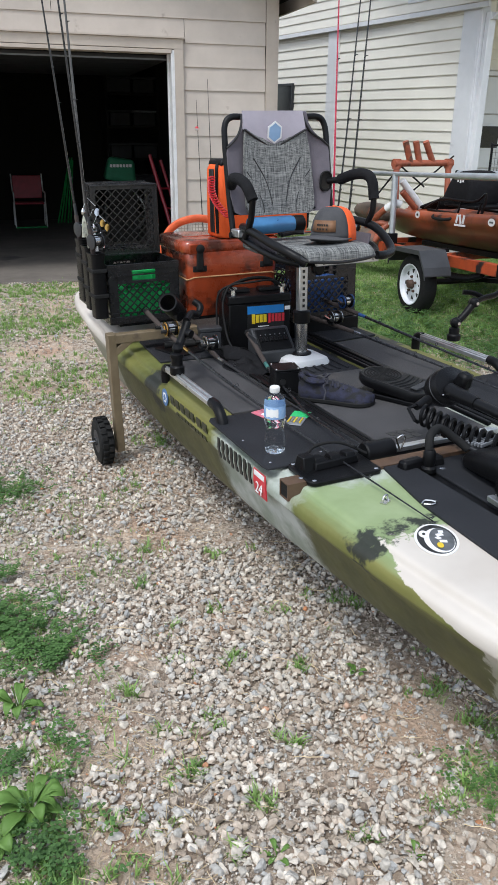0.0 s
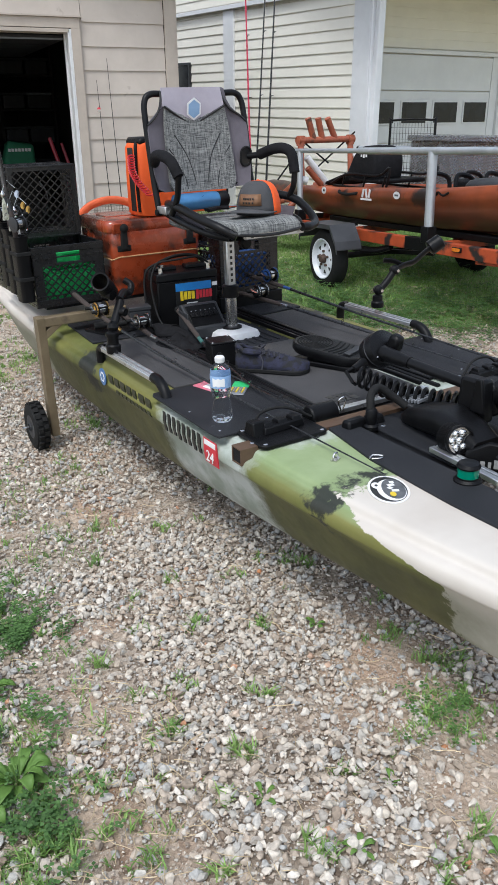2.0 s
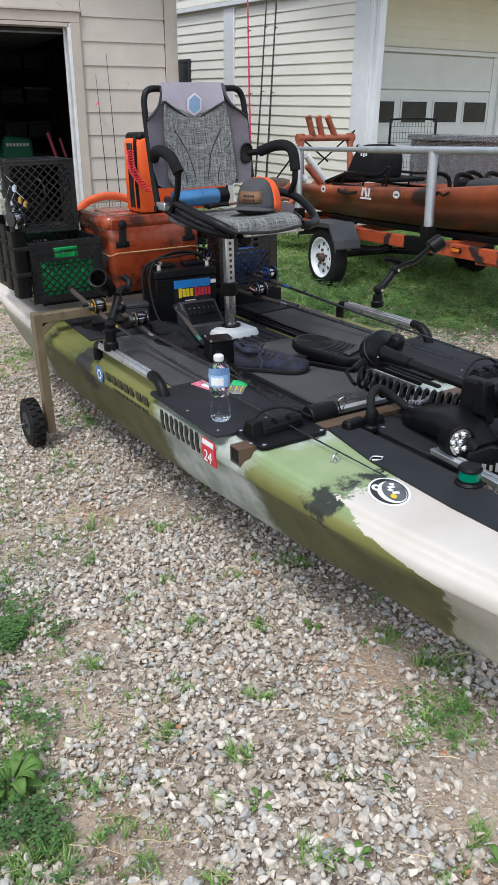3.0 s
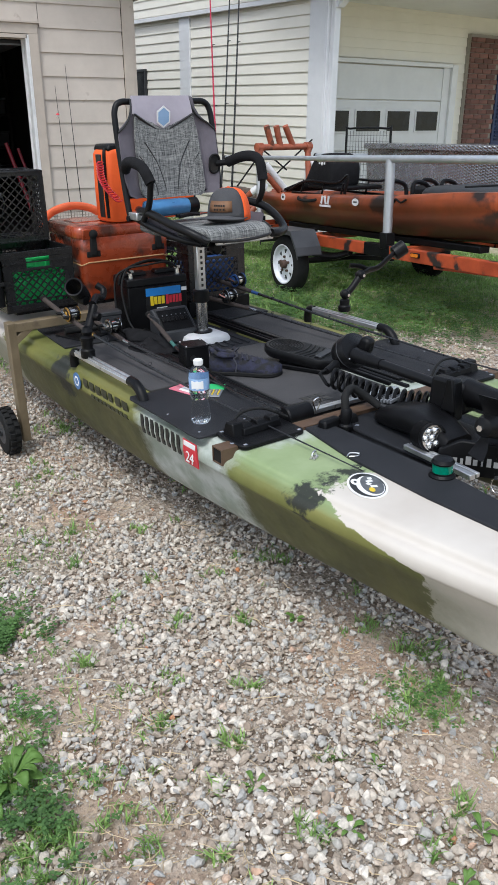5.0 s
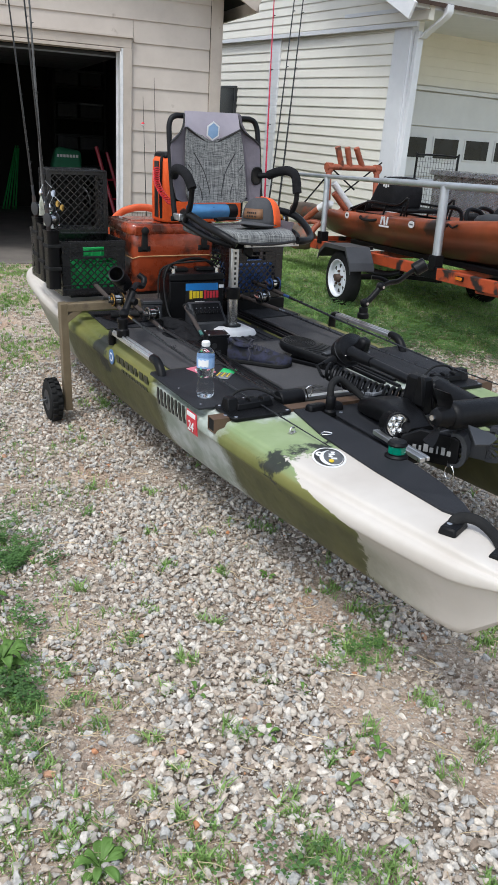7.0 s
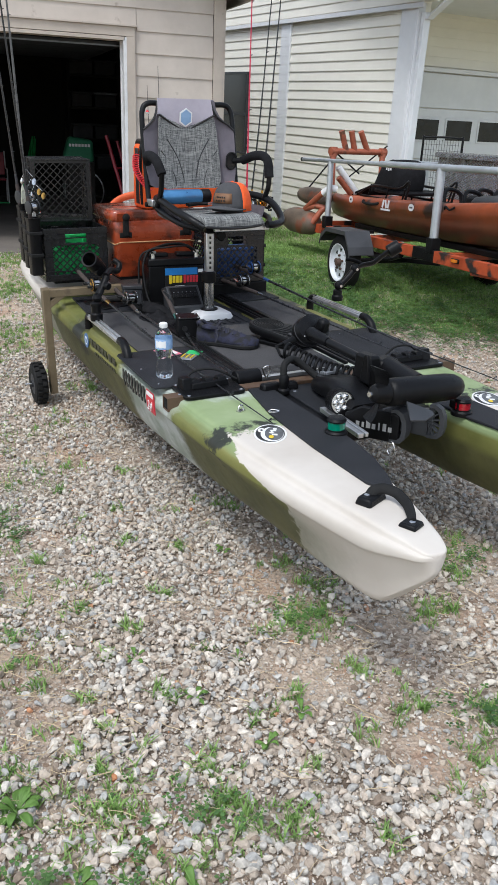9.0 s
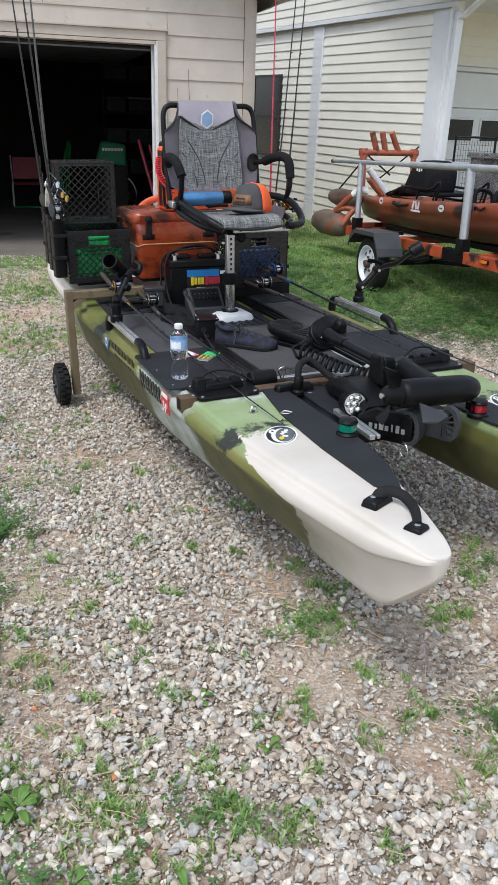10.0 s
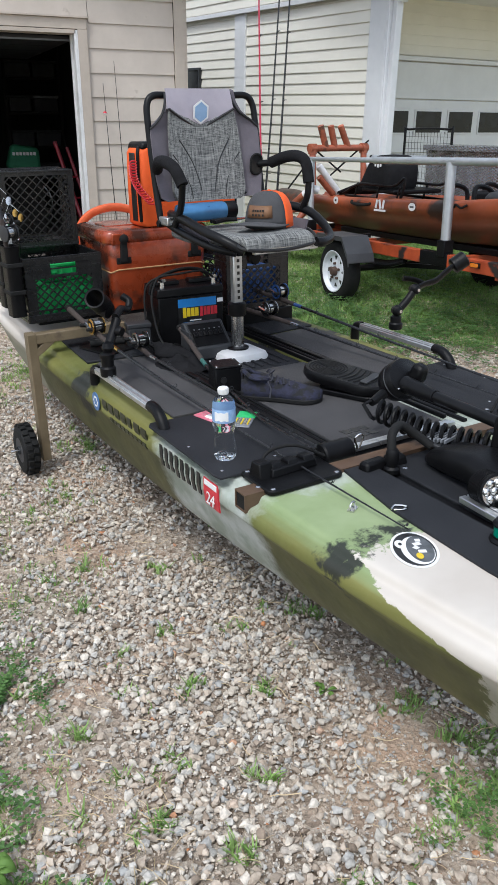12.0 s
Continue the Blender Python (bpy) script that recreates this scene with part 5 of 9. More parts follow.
def chair():
    t, put = aboard("pedestal_seat", (0.0, 0.95, 0.522), "black tubular boat seat with tweed back on a metal pedestal", "boat seat")
    t.matrix_world = BOAT @ pose(0.05, 0.99, 0.514, 0, 0, 2) @ Matrix.Diagonal((0.98, 1, 1, 1))
    bp = bmn()
    rings(bp, [[(x, y + 1.0, z) for x, y in rrect(0.2 * k, 0.19 * k, 0.03, 4)] for z, k in ((0.531, 1), (0.54, 1), (0.556, 0.93), (0.566, 0.7))])
    put("base_plate", bp, M_WHITEPL, lab="white moulded base plate")
    put("post", tube(bmn(), [(0, 1.0, 0.56), (0, 1.0, 0.72)], 0.026, 24), M_STEEL, lab="bright metal post")
    put("post_foot", lathe(bmn(), [(0.045, 0), (0.045, 0.01), (0.03, 0.014)], 24, Matrix.Translation((0, 1.0, 0.562))), M_BLACK)
    put("post_collar", lathe(bmn(), [(0.03, 0), (0.036, 0.004), (0.036, 0.05), (0.03, 0.056)], 24, Matrix.Translation((0, 1.0, 0.7))), M_BLACK)
    put("post_upper", box(bmn(), (0.042, 0.03, 0.22), (0, 1.0, 0.85)), M_ALU, bevel=0.005)
    for i in range(7):
        put("post_hole", box(bmn(), (0.01, 0.002, 0.012), (0.0, 0.9835, 0.775 + 0.024 * i)), M_STICK_K)
    put("swivel", box(bmn(), (0.1, 0.14, 0.05), (0, 0.98, 0.972), (0, 0, 0), (1.3, 1.2)), M_BLACK, bevel=0.008)
    put("swivel_knob", lathe(bmn(), [(0.022, 0), (0.026, 0.005), (0.026, 0.03), (0.02, 0.036)], 12, pose(0.0, 0.89, 0.945, 90, 0, 0)), M_BLACK)
    for dv in (-0.09, 0.13):
        put("slide_rail", box(bmn(), (0.018, 0.36, 0.02), (dv, 0.86, 1.0)), M_BLACK, bevel=0.003)
    put("cross_rail", box(bmn(), (0.28, 0.02, 0.022), (0.02, 0.69, 0.998)), M_ALU, bevel=0.003)
    # seat
    loops = []
    for u, z, h in ((0.6, 1.014, 0.01), (0.605, 1.024, 0.03), (0.63, 1.034, 0.04), (0.7, 1.034, 0.04), (0.85, 1.022, 0.04), (1.0, 1.016, 0.04), (1.09, 1.02, 0.034)):
        w = 0.29 + 0.055 * ease(0.6, 0.78, u)
        loops.append([(CX - 0.026 + x * (1 if abs(x) < w * 0.3 else 1), u, z + q + 0.012 * (x / w * 2) ** 2) for x, q in rrect(w, h, h * 0.45, 4)])
    put("seat_cushion", rings(bmn(), loops), M_PLAID, lab="tweed seat cushion", smooth=70)
    put("seat_piping", tube(bmn(), [(CX - 0.181, 0.66, 1.04), (CX - 0.166, 0.605, 1.022), (CX - 0.026, 0.595, 1.012), (CX + 0.114, 0.605, 1.022), (CX + 0.129, 0.66, 1.04)], 0.006, 8, 5), M_STICK_K)
    # side frames
    put("seat_frame", tube(bmn(), [(CX - 0.19, 1.1, 1.1), (CX - 0.235, 1.0, 1.105), (CX - 0.25, 0.88, 1.1), (CX - 0.235, 0.77, 1.072), (CX - 0.205, 0.68, 1.045), (CX - 0.16, 0.63, 1.012)], 0.0165, 12, 6), M_TUBE, lab="black bent tube frame")
    put("seat_frame", tube(bmn(), [(CX - 0.23, 1.05, 1.07), (CX - 0.245, 0.9, 1.05), (CX - 0.215, 0.76, 1.018), (CX - 0.15, 0.7, 0.998)], 0.013, 12, 6), M_TUBE)
    put("seat_frame", tube(bmn(), [(CX + 0.19, 1.1, 1.1), (CX + 0.25, 1.02, 1.115), (CX + 0.3, 0.9, 1.1), (CX + 0.305, 0.8, 1.06), (CX + 0.275, 0.71, 1.02), (CX + 0.21, 0.665, 1.012), (CX + 0.17, 0.66, 1.015)], 0.0165, 12, 6), M_TUBE)
    put("seat_frame", tube(bmn(), [(CX + 0.2, 1.06, 1.06), (CX + 0.26, 0.95, 1.045), (CX + 0.27, 0.82, 1.02), (CX + 0.2, 0.72, 1.0)], 0.013, 12, 6), M_TUBE)
    for s in (-1, 1):
        put("side_sling", box(bmn(), (0.006, 0.24, 0.05), (CX + s * 0.215, 0.9, 1.055), (0, s * 18, 0)), M_GREYFAB)
        put("hinge_bracket", box(bmn(), (0.035, 0.07, 0.03), (CX + s * 0.245, 1.03, 1.085)), M_ALU, lab="bright metal hinge bracket", bevel=0.004)
        put("hinge_bolt", lathe(bmn(), [(0.012, 0), (0.012, 0.05)], 12, pose(CX + s * 0.245 - 0.025, 1.06, 1.075, 0, 90, 0)), M_BLACK)
    # back frame hoops
    for s, k in ((-1, 0.235), (1, 0.242)):
        x = CX + s * k
        put("back_frame", tube(bmn(), [(x * 1.0, back_u(1.06), 1.06), (x, back_u(1.2) + 0.01, 1.2), (x, back_u(1.42) + 0.01, 1.42), (x - s * 0.008, back_u(1.49) + 0.01, 1.487), (x - s * 0.035, back_u(1.51) + 0.01, 1.512), (x - s * 0.09, back_u(1.51) + 0.01, 1.514), (CX, back_u(1.5) + 0.012, 1.512)], 0.0125, 14, 6), M_TUBE, lab="black back hoop")
    put("back_brace", tube(bmn(), [(CX - 0.235, back_u(1.15) + 0.012, 1.155), (CX + 0.24, back_u(1.15) + 0.012, 1.155)], 0.01, 10), M_TUBE)
    # back cloth, hollowed a little and cut away round the hoops
    half = [(1.145, 0.2), (1.158, 0.226), (1.22, 0.236), (1.3, 0.238), (1.38, 0.238), (1.405, 0.232), (1.43, 0.2), (1.46, 0.165), (1.49, 0.147), (1.53, 0.14)]
    loops = []
    for z, w in half:
        u = back_u(z)
        front = [(CX + w * a, u - 0.012 + 0.03 * (1 - abs(a) ** 2), z) for a in (-1, -0.8, -0.6, -0.4, -0.2, 0, 0.2, 0.4, 0.6, 0.8, 1)]
        rear = [(x, y + 0.02, zz) for x, y, zz in front[::-1]]
        loops.append(front + rear)
    loops.append([(x, y + 0.02, z + 0.006) for x, y, z in loops[-1]])
    put("back_cloth", rings(bmn(), loops), M_GREYFAB, lab="grey purple back cloth", smooth=60)
    # tweed panel
    loops = []
    for z, w in ((1.14, 0.13), (1.15, 0.15), (1.18, 0.16), (1.3, 0.158), (1.4, 0.15), (1.45, 0.142), (1.47, 0.138)):
        u = back_u(z)
        front = [(CX - 0.016 + w * a, u - 0.026 + 0.024 * (1 - abs(a) ** 2) - 0.006 * (1 - a ** 4), z - (0.0 if z < 1.44 else (1 - abs(a)) * 0.075 * (z - 1.44) / 0.03)) for a in (-1, -0.75, -0.5, -0.25, 0, 0.25, 0.5, 0.75, 1)]
        rear = [(x, y + 0.016, zz) for x, y, zz in front[::-1]]
        loops.append(front + rear)
    put("back_panel", rings(bmn(), loops), M_PLAID, lab="quilted tweed back panel", smooth=60)
    top = bmn()
    rows = []
    for f in (0, 0.33, 0.66, 1):
        row = []
        for a in (-1, -0.75, -0.5, -0.25, 0, 0.25, 0.5, 0.75, 1):
            zb = 1.468 - (1 - abs(a)) * 0.075
            z = zb + (1.536 - zb) * f
            row.append((CX - 0.022 + a * (0.143 - 0.006 * f), back_u(z) - 0.028 + 0.024 * (1 - 0.85 * f) * (1 - a * a) + 0.006 * f * f, z))
        rows.append(row + [(x, y + 0.012, z) for x, y, z in row[::-1]])
    rings(top, rows)
    put("head_band", top, M_LTFAB, lab="pale lilac grey head band", smooth=60)
    put("band_piping", tube(bmn(), [(CX - 0.022 + a * 0.143, back_u(1.45) - 0.034 + 0.024 * (1 - a * a), 1.466 - (1 - abs(a)) * 0.075) for a in (-1, -0.6, -0.25, 0, 0.25, 0.6, 1)], 0.0045, 8, 4), M_STICK_K)
    for s in (-1, 1):
        put("edge_piping", tube(bmn(), [(CX - 0.02 + s * 0.141, back_u(1.52) - 0.012, 1.522), (CX - 0.018 + s * 0.15, back_u(1.48) - 0.014, 1.485), (CX - 0.012 + s * 0.17, back_u(1.45) - 0.014, 1.452), (CX + s * 0.205, back_u(1.42) - 0.013, 1.425), (CX + s * 0.238, back_u(1.4) - 0.012, 1.4)], 0.0048, 8, 4), M_STICK_K)
        put("quilt_seam", tube(bmn(), [(CX - 0.016 + s * 0.03, back_u(1.15) - 0.006, 1.15), (CX - 0.016 + s * 0.035, back_u(1.2) - 0.008, 1.2), (CX - 0.016 + s * 0.06, back_u(1.28) - 0.01, 1.28), (CX - 0.016 + s * 0.11, back_u(1.36) - 0.018, 1.36)], 0.003, 6, 5), M_STICK_K)
        put("quilt_seam", tube(bmn(), [(CX - 0.016 + s * 0.075, back_u(1.15) - 0.012, 1.15), (CX - 0.016 + s * 0.08, back_u(1.2) - 0.014, 1.19), (CX - 0.016 + s * 0.11, back_u(1.28) - 0.018, 1.26), (CX - 0.016 + s * 0.148, back_u(1.31) - 0.024, 1.31)], 0.003, 6, 5), M_STICK_K)
    lg = put("badge", slab(bmn(), [(0.034 * math.cos(a), 0.039 * math.sin(a)) for a in (radians(30 + 60 * i) for i in range(6))], 0, 0.002, pose(CX - 0.024, back_u(1.47) - 0.028, 1.455, 99, 0, 0) @ Matrix.Scale(1.1, 4)), M_STICK_W, lab="white and blue hexagon badge")
    part("badge_core", slab(bmn(), [(0.027 * math.cos(a), 0.032 * math.sin(a)) for a in (radians(30 + 60 * i) for i in range(6))], 0.002, 0.003, pose(CX - 0.024, back_u(1.47) - 0.028, 1.455, 99, 0, 0) @ Matrix.Scale(1.1, 4)), M_PALEBLUE, lg)
    # grip slot by the hinge
    put("grip_slot", slab(bmn(), rrect(0.05, 0.07, 0.022, 6), 0, 0.004, pose(CX + 0.212, back_u(1.26) - 0.012, 1.262, 95, 0, 0)), M_STICK_K, bevel=0.001)
    put("grip_rim", tube(bmn(), [Vector(pose(CX + 0.212, back_u(1.26) - 0.016, 1.262, 95, 0, 0) @ Vector((x, y, 0))) for x, y in rrect(0.052, 0.074, 0.024, 6)], 0.005, 8, loop=True), M_RUB)
    # armrests
    for s, pts, leg in ((-1, [(CX - 0.235, 1.11, 1.262), (CX - 0.262, 1.04, 1.288), (CX - 0.275, 0.96, 1.292), (CX - 0.272, 0.9, 1.272), (CX - 0.262, 0.865, 1.22)], [(CX - 0.262, 0.865, 1.225), (CX - 0.255, 0.9, 1.14), (CX - 0.25, 0.96, 1.075)]),
                        (1, [(CX + 0.255, 1.07, 1.268), (CX + 0.275, 1.0, 1.29), (CX + 0.292, 0.94, 1.293), (CX + 0.3, 0.9, 1.27), (CX + 0.3, 0.88, 1.2)], [(CX + 0.3, 0.88, 1.205), (CX + 0.297, 0.885, 1.15), (CX + 0.29, 0.91, 1.1)])):
        arm = put("armrest", tube(bmn(), pts, 0.0215, 16, 6), M_FOAM, lab="black foam armrest")
        part("arm_tube", tube(bmn(), leg, 0.0125, 12, 5), M_TUBE, arm)
        part("arm_pivot", tube(bmn(), [(CX + s * 0.225, 1.115, 1.262), pts[0]], 0.013, 12), M_TUBE, arm)
        part("arm_bolt", lathe(bmn(), [(0.009, 0), (0.009, 0.012)], 8, pose(pts[0][0] - 0.006, pts[0][1] - 0.01, pts[0][2], 90, 0, 0)), M_STEEL, arm)


chair()


# ---- things left on the seat ----
def cap():
    t = thing("baseball_cap", BOAT @ pose(0.078, 0.84, 1.054, 0, 0, -55) @ Matrix.Scale(1.04, 4), "grey and orange trucker cap with a brown leather patch", "cap")
    def dome(a0, a1, nm, material):
        bm = bmn()
        rows = []
        n = 10
        for i in range(9):
            f = i / 8
            zz = 0.118 * math.sin(f * math.pi / 2) ** 0.9
            r = math.cos(f * math.pi / 2) ** 0.62
            rows.append([(0.082 * r * math.cos(radians(a0 + (a1 - a0) * j / n)), 0.1 * r * math.sin(radians(a0 + (a1 - a0) * j / n)), zz + 0.004) for j in range(n + 1)])
        rings(bm, rows, closed=False, caps=False)
        ob = part(nm, bm, material, t, smooth=80)
        md = ob.modifiers.new("thick", "SOLIDIFY")
        md.thickness = 0.003
        return ob
    front = dome(200, 340, "front_panel", M_GREYCAP)
    dome(-20, 90, "mesh_panel", M_ORFAB)
    dome(90, 200, "mesh_panel", M_ORFAB)
    bill = bmn()
    rows = []
    for i in range(6):
        f = i / 5
        rows.append([((0.083 + 0.006 * f) * math.cos(a) * (1 - 0.05 * f), -0.02 - (0.08 + 0.085 * f) * math.sin(a) ** 0.8 if math.sin(a) > 0 else -0.02, 0.03 - 0.002 * f - 0.014 * math.cos(a) ** 2) for a in (math.pi * j / 16 for j in range(17))])
    rings(bill, rows, closed=False, caps=False)
    b = part("bill", bill, M_GREYCAP, t, smooth=80)
    md = b.modifiers.new("thick", "SOLIDIFY")
    md.thickness = 0.004
    pt = bmn()
    for f0, f1 in ((0.036, 0.076),):
        rows = []
        for z in (f0, (f0 + f1) / 2, f1):
            q = math.asin(min(1, (z / 0.118) ** (1 / 0.9)))
            r = math.cos(q) ** 0.62
            rows.append([(0.0845 * r * math.cos(radians(a)), 0.103 * r * math.sin(radians(a)), z + 0.004) for a in (235, 248, 260, 270, 280, 292, 305)])
        rings(pt, rows, closed=False, caps=False)
    p = part("patch", pt, M_PATCH, t, "brown leather patch with dark marks", smooth=80)
    md = p.modifiers.new("thick", "SOLIDIFY")
    md.thickness = 0.002
    part("button", lathe(bmn(), [(0.008, 0.118), (0.008, 0.123), (0.003, 0.126)], 12), M_ORFAB, t)
    for r, n in ((0.064, 5), (0.05, 4)):
        for i in range(n):
            x = -0.018 + 0.036 * i / (n - 1)
            q = math.asin(min(1, ((r - 0.004) / 0.118) ** (1 / 0.9)))
            k = math.cos(q) ** 0.62
            ang = math.atan2(-math.sqrt(max(0, 1 - (x / (0.0845 * k)) ** 2)), x / (0.0845 * k))
            part("patch_mark", box(bmn(), (0.006, 0.002, 0.007), (x, 0.1045 * k * math.sin(ang), r)), M_STICK_K, p)


M_GREYCAP = mat("charcoal_cotton", (0.07, 0.07, 0.074), (0.05, 0.05, 0.054), 0.9, scale=12, bump=0.4, bscale=600)
cap()


def pump():
    t, put = aboard("blue_flask", (-0.12, 1.04, 1.09), "blue metal flask with a black cap lying on the seat", "flask")
    put("body", lathe(bmn(), [(0.02, 0), (0.031, 0.004), (0.034, 0.02), (0.034, 0.19), (0.03, 0.2)], 28, pose(-0.185, 1.065, 1.1, 0, 90, -1)), M_BLUEMET, smooth=40)
    put("cap", lathe(bmn(), [(0.031, 0), (0.033, 0.004), (0.033, 0.04), (0.026, 0.046)], 28, pose(0.015, 1.061, 1.1, 0, 90, -1)), M_BLACK)
    t2, put2 = aboard("pliers", (-0.1, 0.94, 1.07), "small black handled pliers on the seat", "pliers")
    put2("handle", tube(bmn(), [(-0.1, 0.93, 1.075), (-0.04, 0.95, 1.078), (0.0, 0.94, 1.078)], 0.008, 8, 4), M_BLACK)
    put2("handle", tube(bmn(), [(-0.1, 0.955, 1.076), (-0.04, 0.965, 1.078), (0.0, 0.95, 1.078)], 0.007, 8, 4), M_BLACK)
    put2("jaw", tube(bmn(), [(0.0, 0.945, 1.078), (0.05, 0.94, 1.08)], 0.007, 8, r1=0.003), M_STEEL)


pump()


# ---- crates, cooler, bag and battery behind the seat ----
M_GREENTRAY = mat("green_plastic", (0.02, 0.46, 0.11), (0.015, 0.34, 0.08), 0.4, scale=10, bump=0.1)
M_BLUEPL = mat("blue_plastic", (0.03, 0.09, 0.28), (0.02, 0.06, 0.2), 0.4, scale=10)
M_COOLER = mat("rust_orange_plastic", (0.42, 0.07, 0.022), (0.2, 0.032, 0.012), 0.28, scale=7, bump=0.2, bscale=120, coat=0.4, worn=((0.07, 0.022, 0.014), 6, 0.52))
M_ROPE = mat("tan_cord", (0.5, 0.3, 0.14), (0.35, 0.2, 0.09), 0.85, scale=200)
M_HOOP = mat("orange_hoop", (0.75, 0.14, 0.05), (0.6, 0.1, 0.03), 0.4, scale=14)
M_NET = mat("grey_mesh", (0.28, 0.25, 0.2), (0.18, 0.16, 0.13), 0.9, scale=60)
M_REDPL = mat("red_plastic", (0.55, 0.02, 0.03), (0.45, 0.015, 0.02), 0.35, scale=20)
M_LABEL_Y = M_STICK_Y


M_CRATE = mat("crate_plastic", (0.012, 0.012, 0.0135), (0.007, 0.007, 0.008), 0.27, scale=18, spec=0.55)


def lattice(bm, w, h, gap, bar, th, m, bars=None):
    """Crossed slanting bars that fill a w by h rectangle; bars: collects each as a mesh of its own."""
    for s in (-1, 1):
        c = -(w + h)
        while c < w + h:
            pts = []
            # line y = s * x + c, clipped to the rectangle
            for x in (-w / 2, w / 2):
                y = s * x + c
                if -h / 2 <= y <= h / 2:
                    pts.append((x, y))
            for y in (-h / 2, h / 2):
                x = (y - c) * s
                if -w / 2 < x < w / 2:
                    pts.append((x, y))
            if len(pts) >= 2:
                (x0, y0), (x1, y1) = pts[0], pts[-1]
                L = math.hypot(x1 - x0, y1 - y0)
                if L > 0.01:
                    q = m @ pose((x0 + x1) / 2, (y0 + y1) / 2, 0.0008 * s, 0, 0, math.degrees(math.atan2(y1 - y0, x1 - x0)))
                    if bars is not None:
                        bm = bmn()
                        bars.append(bm)
                    vs = [bm.verts.new(q @ Vector((a * L / 2, b * bar / 2, cc * th / 2))) for cc in (-1, 1) for a, b in ((-1, -1), (1, -1), (1, 1), (-1, 1))]
                    for f in ((3, 2, 1, 0), (4, 5, 6, 7), (0, 1, 5, 4), (1, 2, 6, 5), (2, 3, 7, 6), (3, 0, 4, 7)):
                        bm.faces.new([vs[i] for i in f])
            c += gap
    return bm


def crate(m, label, w=0.33, d=0.33, h=0.28, group="milk crates"):
    """A dairy crate: solid rim with hand holes, corner posts, latticed sides and floor."""
    t = thing("milk_crate", m, label, "crate", group)
    th = 0.006
    for i, (cx, cy, L, a) in enumerate(((0, -d / 2, w, 0), (0, d / 2, w, 180), (-w / 2, 0, d, -90), (w / 2, 0, d, 90))):
        q = pose(cx, cy, 0, 0, 0, a) @ pose(0, 0, 0, 90, 0, 0)
        bm = bmn()
        for z0, z1 in ((0.0, 0.034), (h - 0.03, h)):
            slab(bm, [(-L / 2, z0), (L / 2, z0), (L / 2, z1), (-L / 2, z1)], -th, th * 0.4, q)
        for x0, x1 in ((-L / 2, -L / 2 + 0.045), (L / 2 - 0.045, L / 2)):
            slab(bm, [(x0, 0.034), (x1, 0.034), (x1, h - 0.03), (x0, h - 0.03)], -th, 0, q)
        for x0, x1 in ((-L / 2 + 0.045, -0.055), (0.055, L / 2 - 0.045)):
            slab(bm, [(x0, h - 0.088), (x1, h - 0.088), (x1, h - 0.03), (x0, h - 0.03)], -th, 0, q)
        slab(bm, [(-0.06, h - 0.088), (0.06, h - 0.088), (0.06, h - 0.075), (-0.06, h - 0.075)], -th, 0.003, q)
        wall = part("crate_side", bm, M_CRATE, t, bevel=0.0015, smooth=0)
        lt = bmn()
        lattice(lt, L - 0.09, h - 0.122, 0.036, 0.006, 0.005, q @ Matrix.Translation((0, (0.034 + h - 0.088) / 2, -0.002)))
        part("lattice", lt, M_CRATE, wall, smooth=0)
    for z in (0.012, 0.05, h - 0.012, h - 0.05):
        bm = bmn()
        k = 0.004
        o = rrect(w + 2 * k, d + 2 * k, 0.015, 3)
        n = rrect(w - 0.002, d - 0.002, 0.013, 3)
        rings(bm, [[(x, y, zz) for x, y in lp] for zz, lp in ((z - 0.003, n), (z - 0.003, o), (z + 0.003, o), (z + 0.003, n))], caps=False)
        part("rib", bm, M_CRATE, t, smooth=0)
    fl = bmn()
    o, n = rrect(w - 0.01, d - 0.01, 0.01, 3), rrect(w - 0.04, d - 0.04, 0.008, 3)
    rings(fl, [[(x, y, zz) for x, y in lp] for zz, lp in ((0.004, n), (0.004, o), (0.012, o), (0.012, n), (0.004, n))], caps=False)
    floor_rim = part("crate_floor", fl, M_CRATE, t, smooth=0)
    bars = []
    lattice(None, w - 0.036, d - 0.036, 0.038, 0.0042, 0.006, Matrix.Translation((0, 0, 0.008)), bars)
    for bm in bars:
        part("floor_bar", bm, M_CRATE, floor_rim, smooth=0)
    return t


def tray(m, w, d, h, material, label, name="tackle_tray"):
    t = thing(name, m, label, "tackle tray")
    part("tray_body", box(bmn(), (w, d, h), (0, 0, h / 2), (0, 0, 0), (1.03, 1.03)), material, t, bevel=0.008)
    part("tray_lid", box(bmn(), (w * 1.04, d * 1.05, 0.014), (0, 0, h + 0.007)), material, t, bevel=0.004)
    for i in range(4):
        part("tray_rib", box(bmn(), (0.01, 0.006, h * 0.8), (-w * 0.36 + w * 0.24 * i, -d / 2 - 0.003, h / 2)), material, t, bevel=0.002)
    for dx in (-0.3, 0.3):
        part("latch", box(bmn(), (0.03, 0.008, 0.03), (w * dx, -d / 2 - 0.008, h * 0.85)), material, t, bevel=0.003)


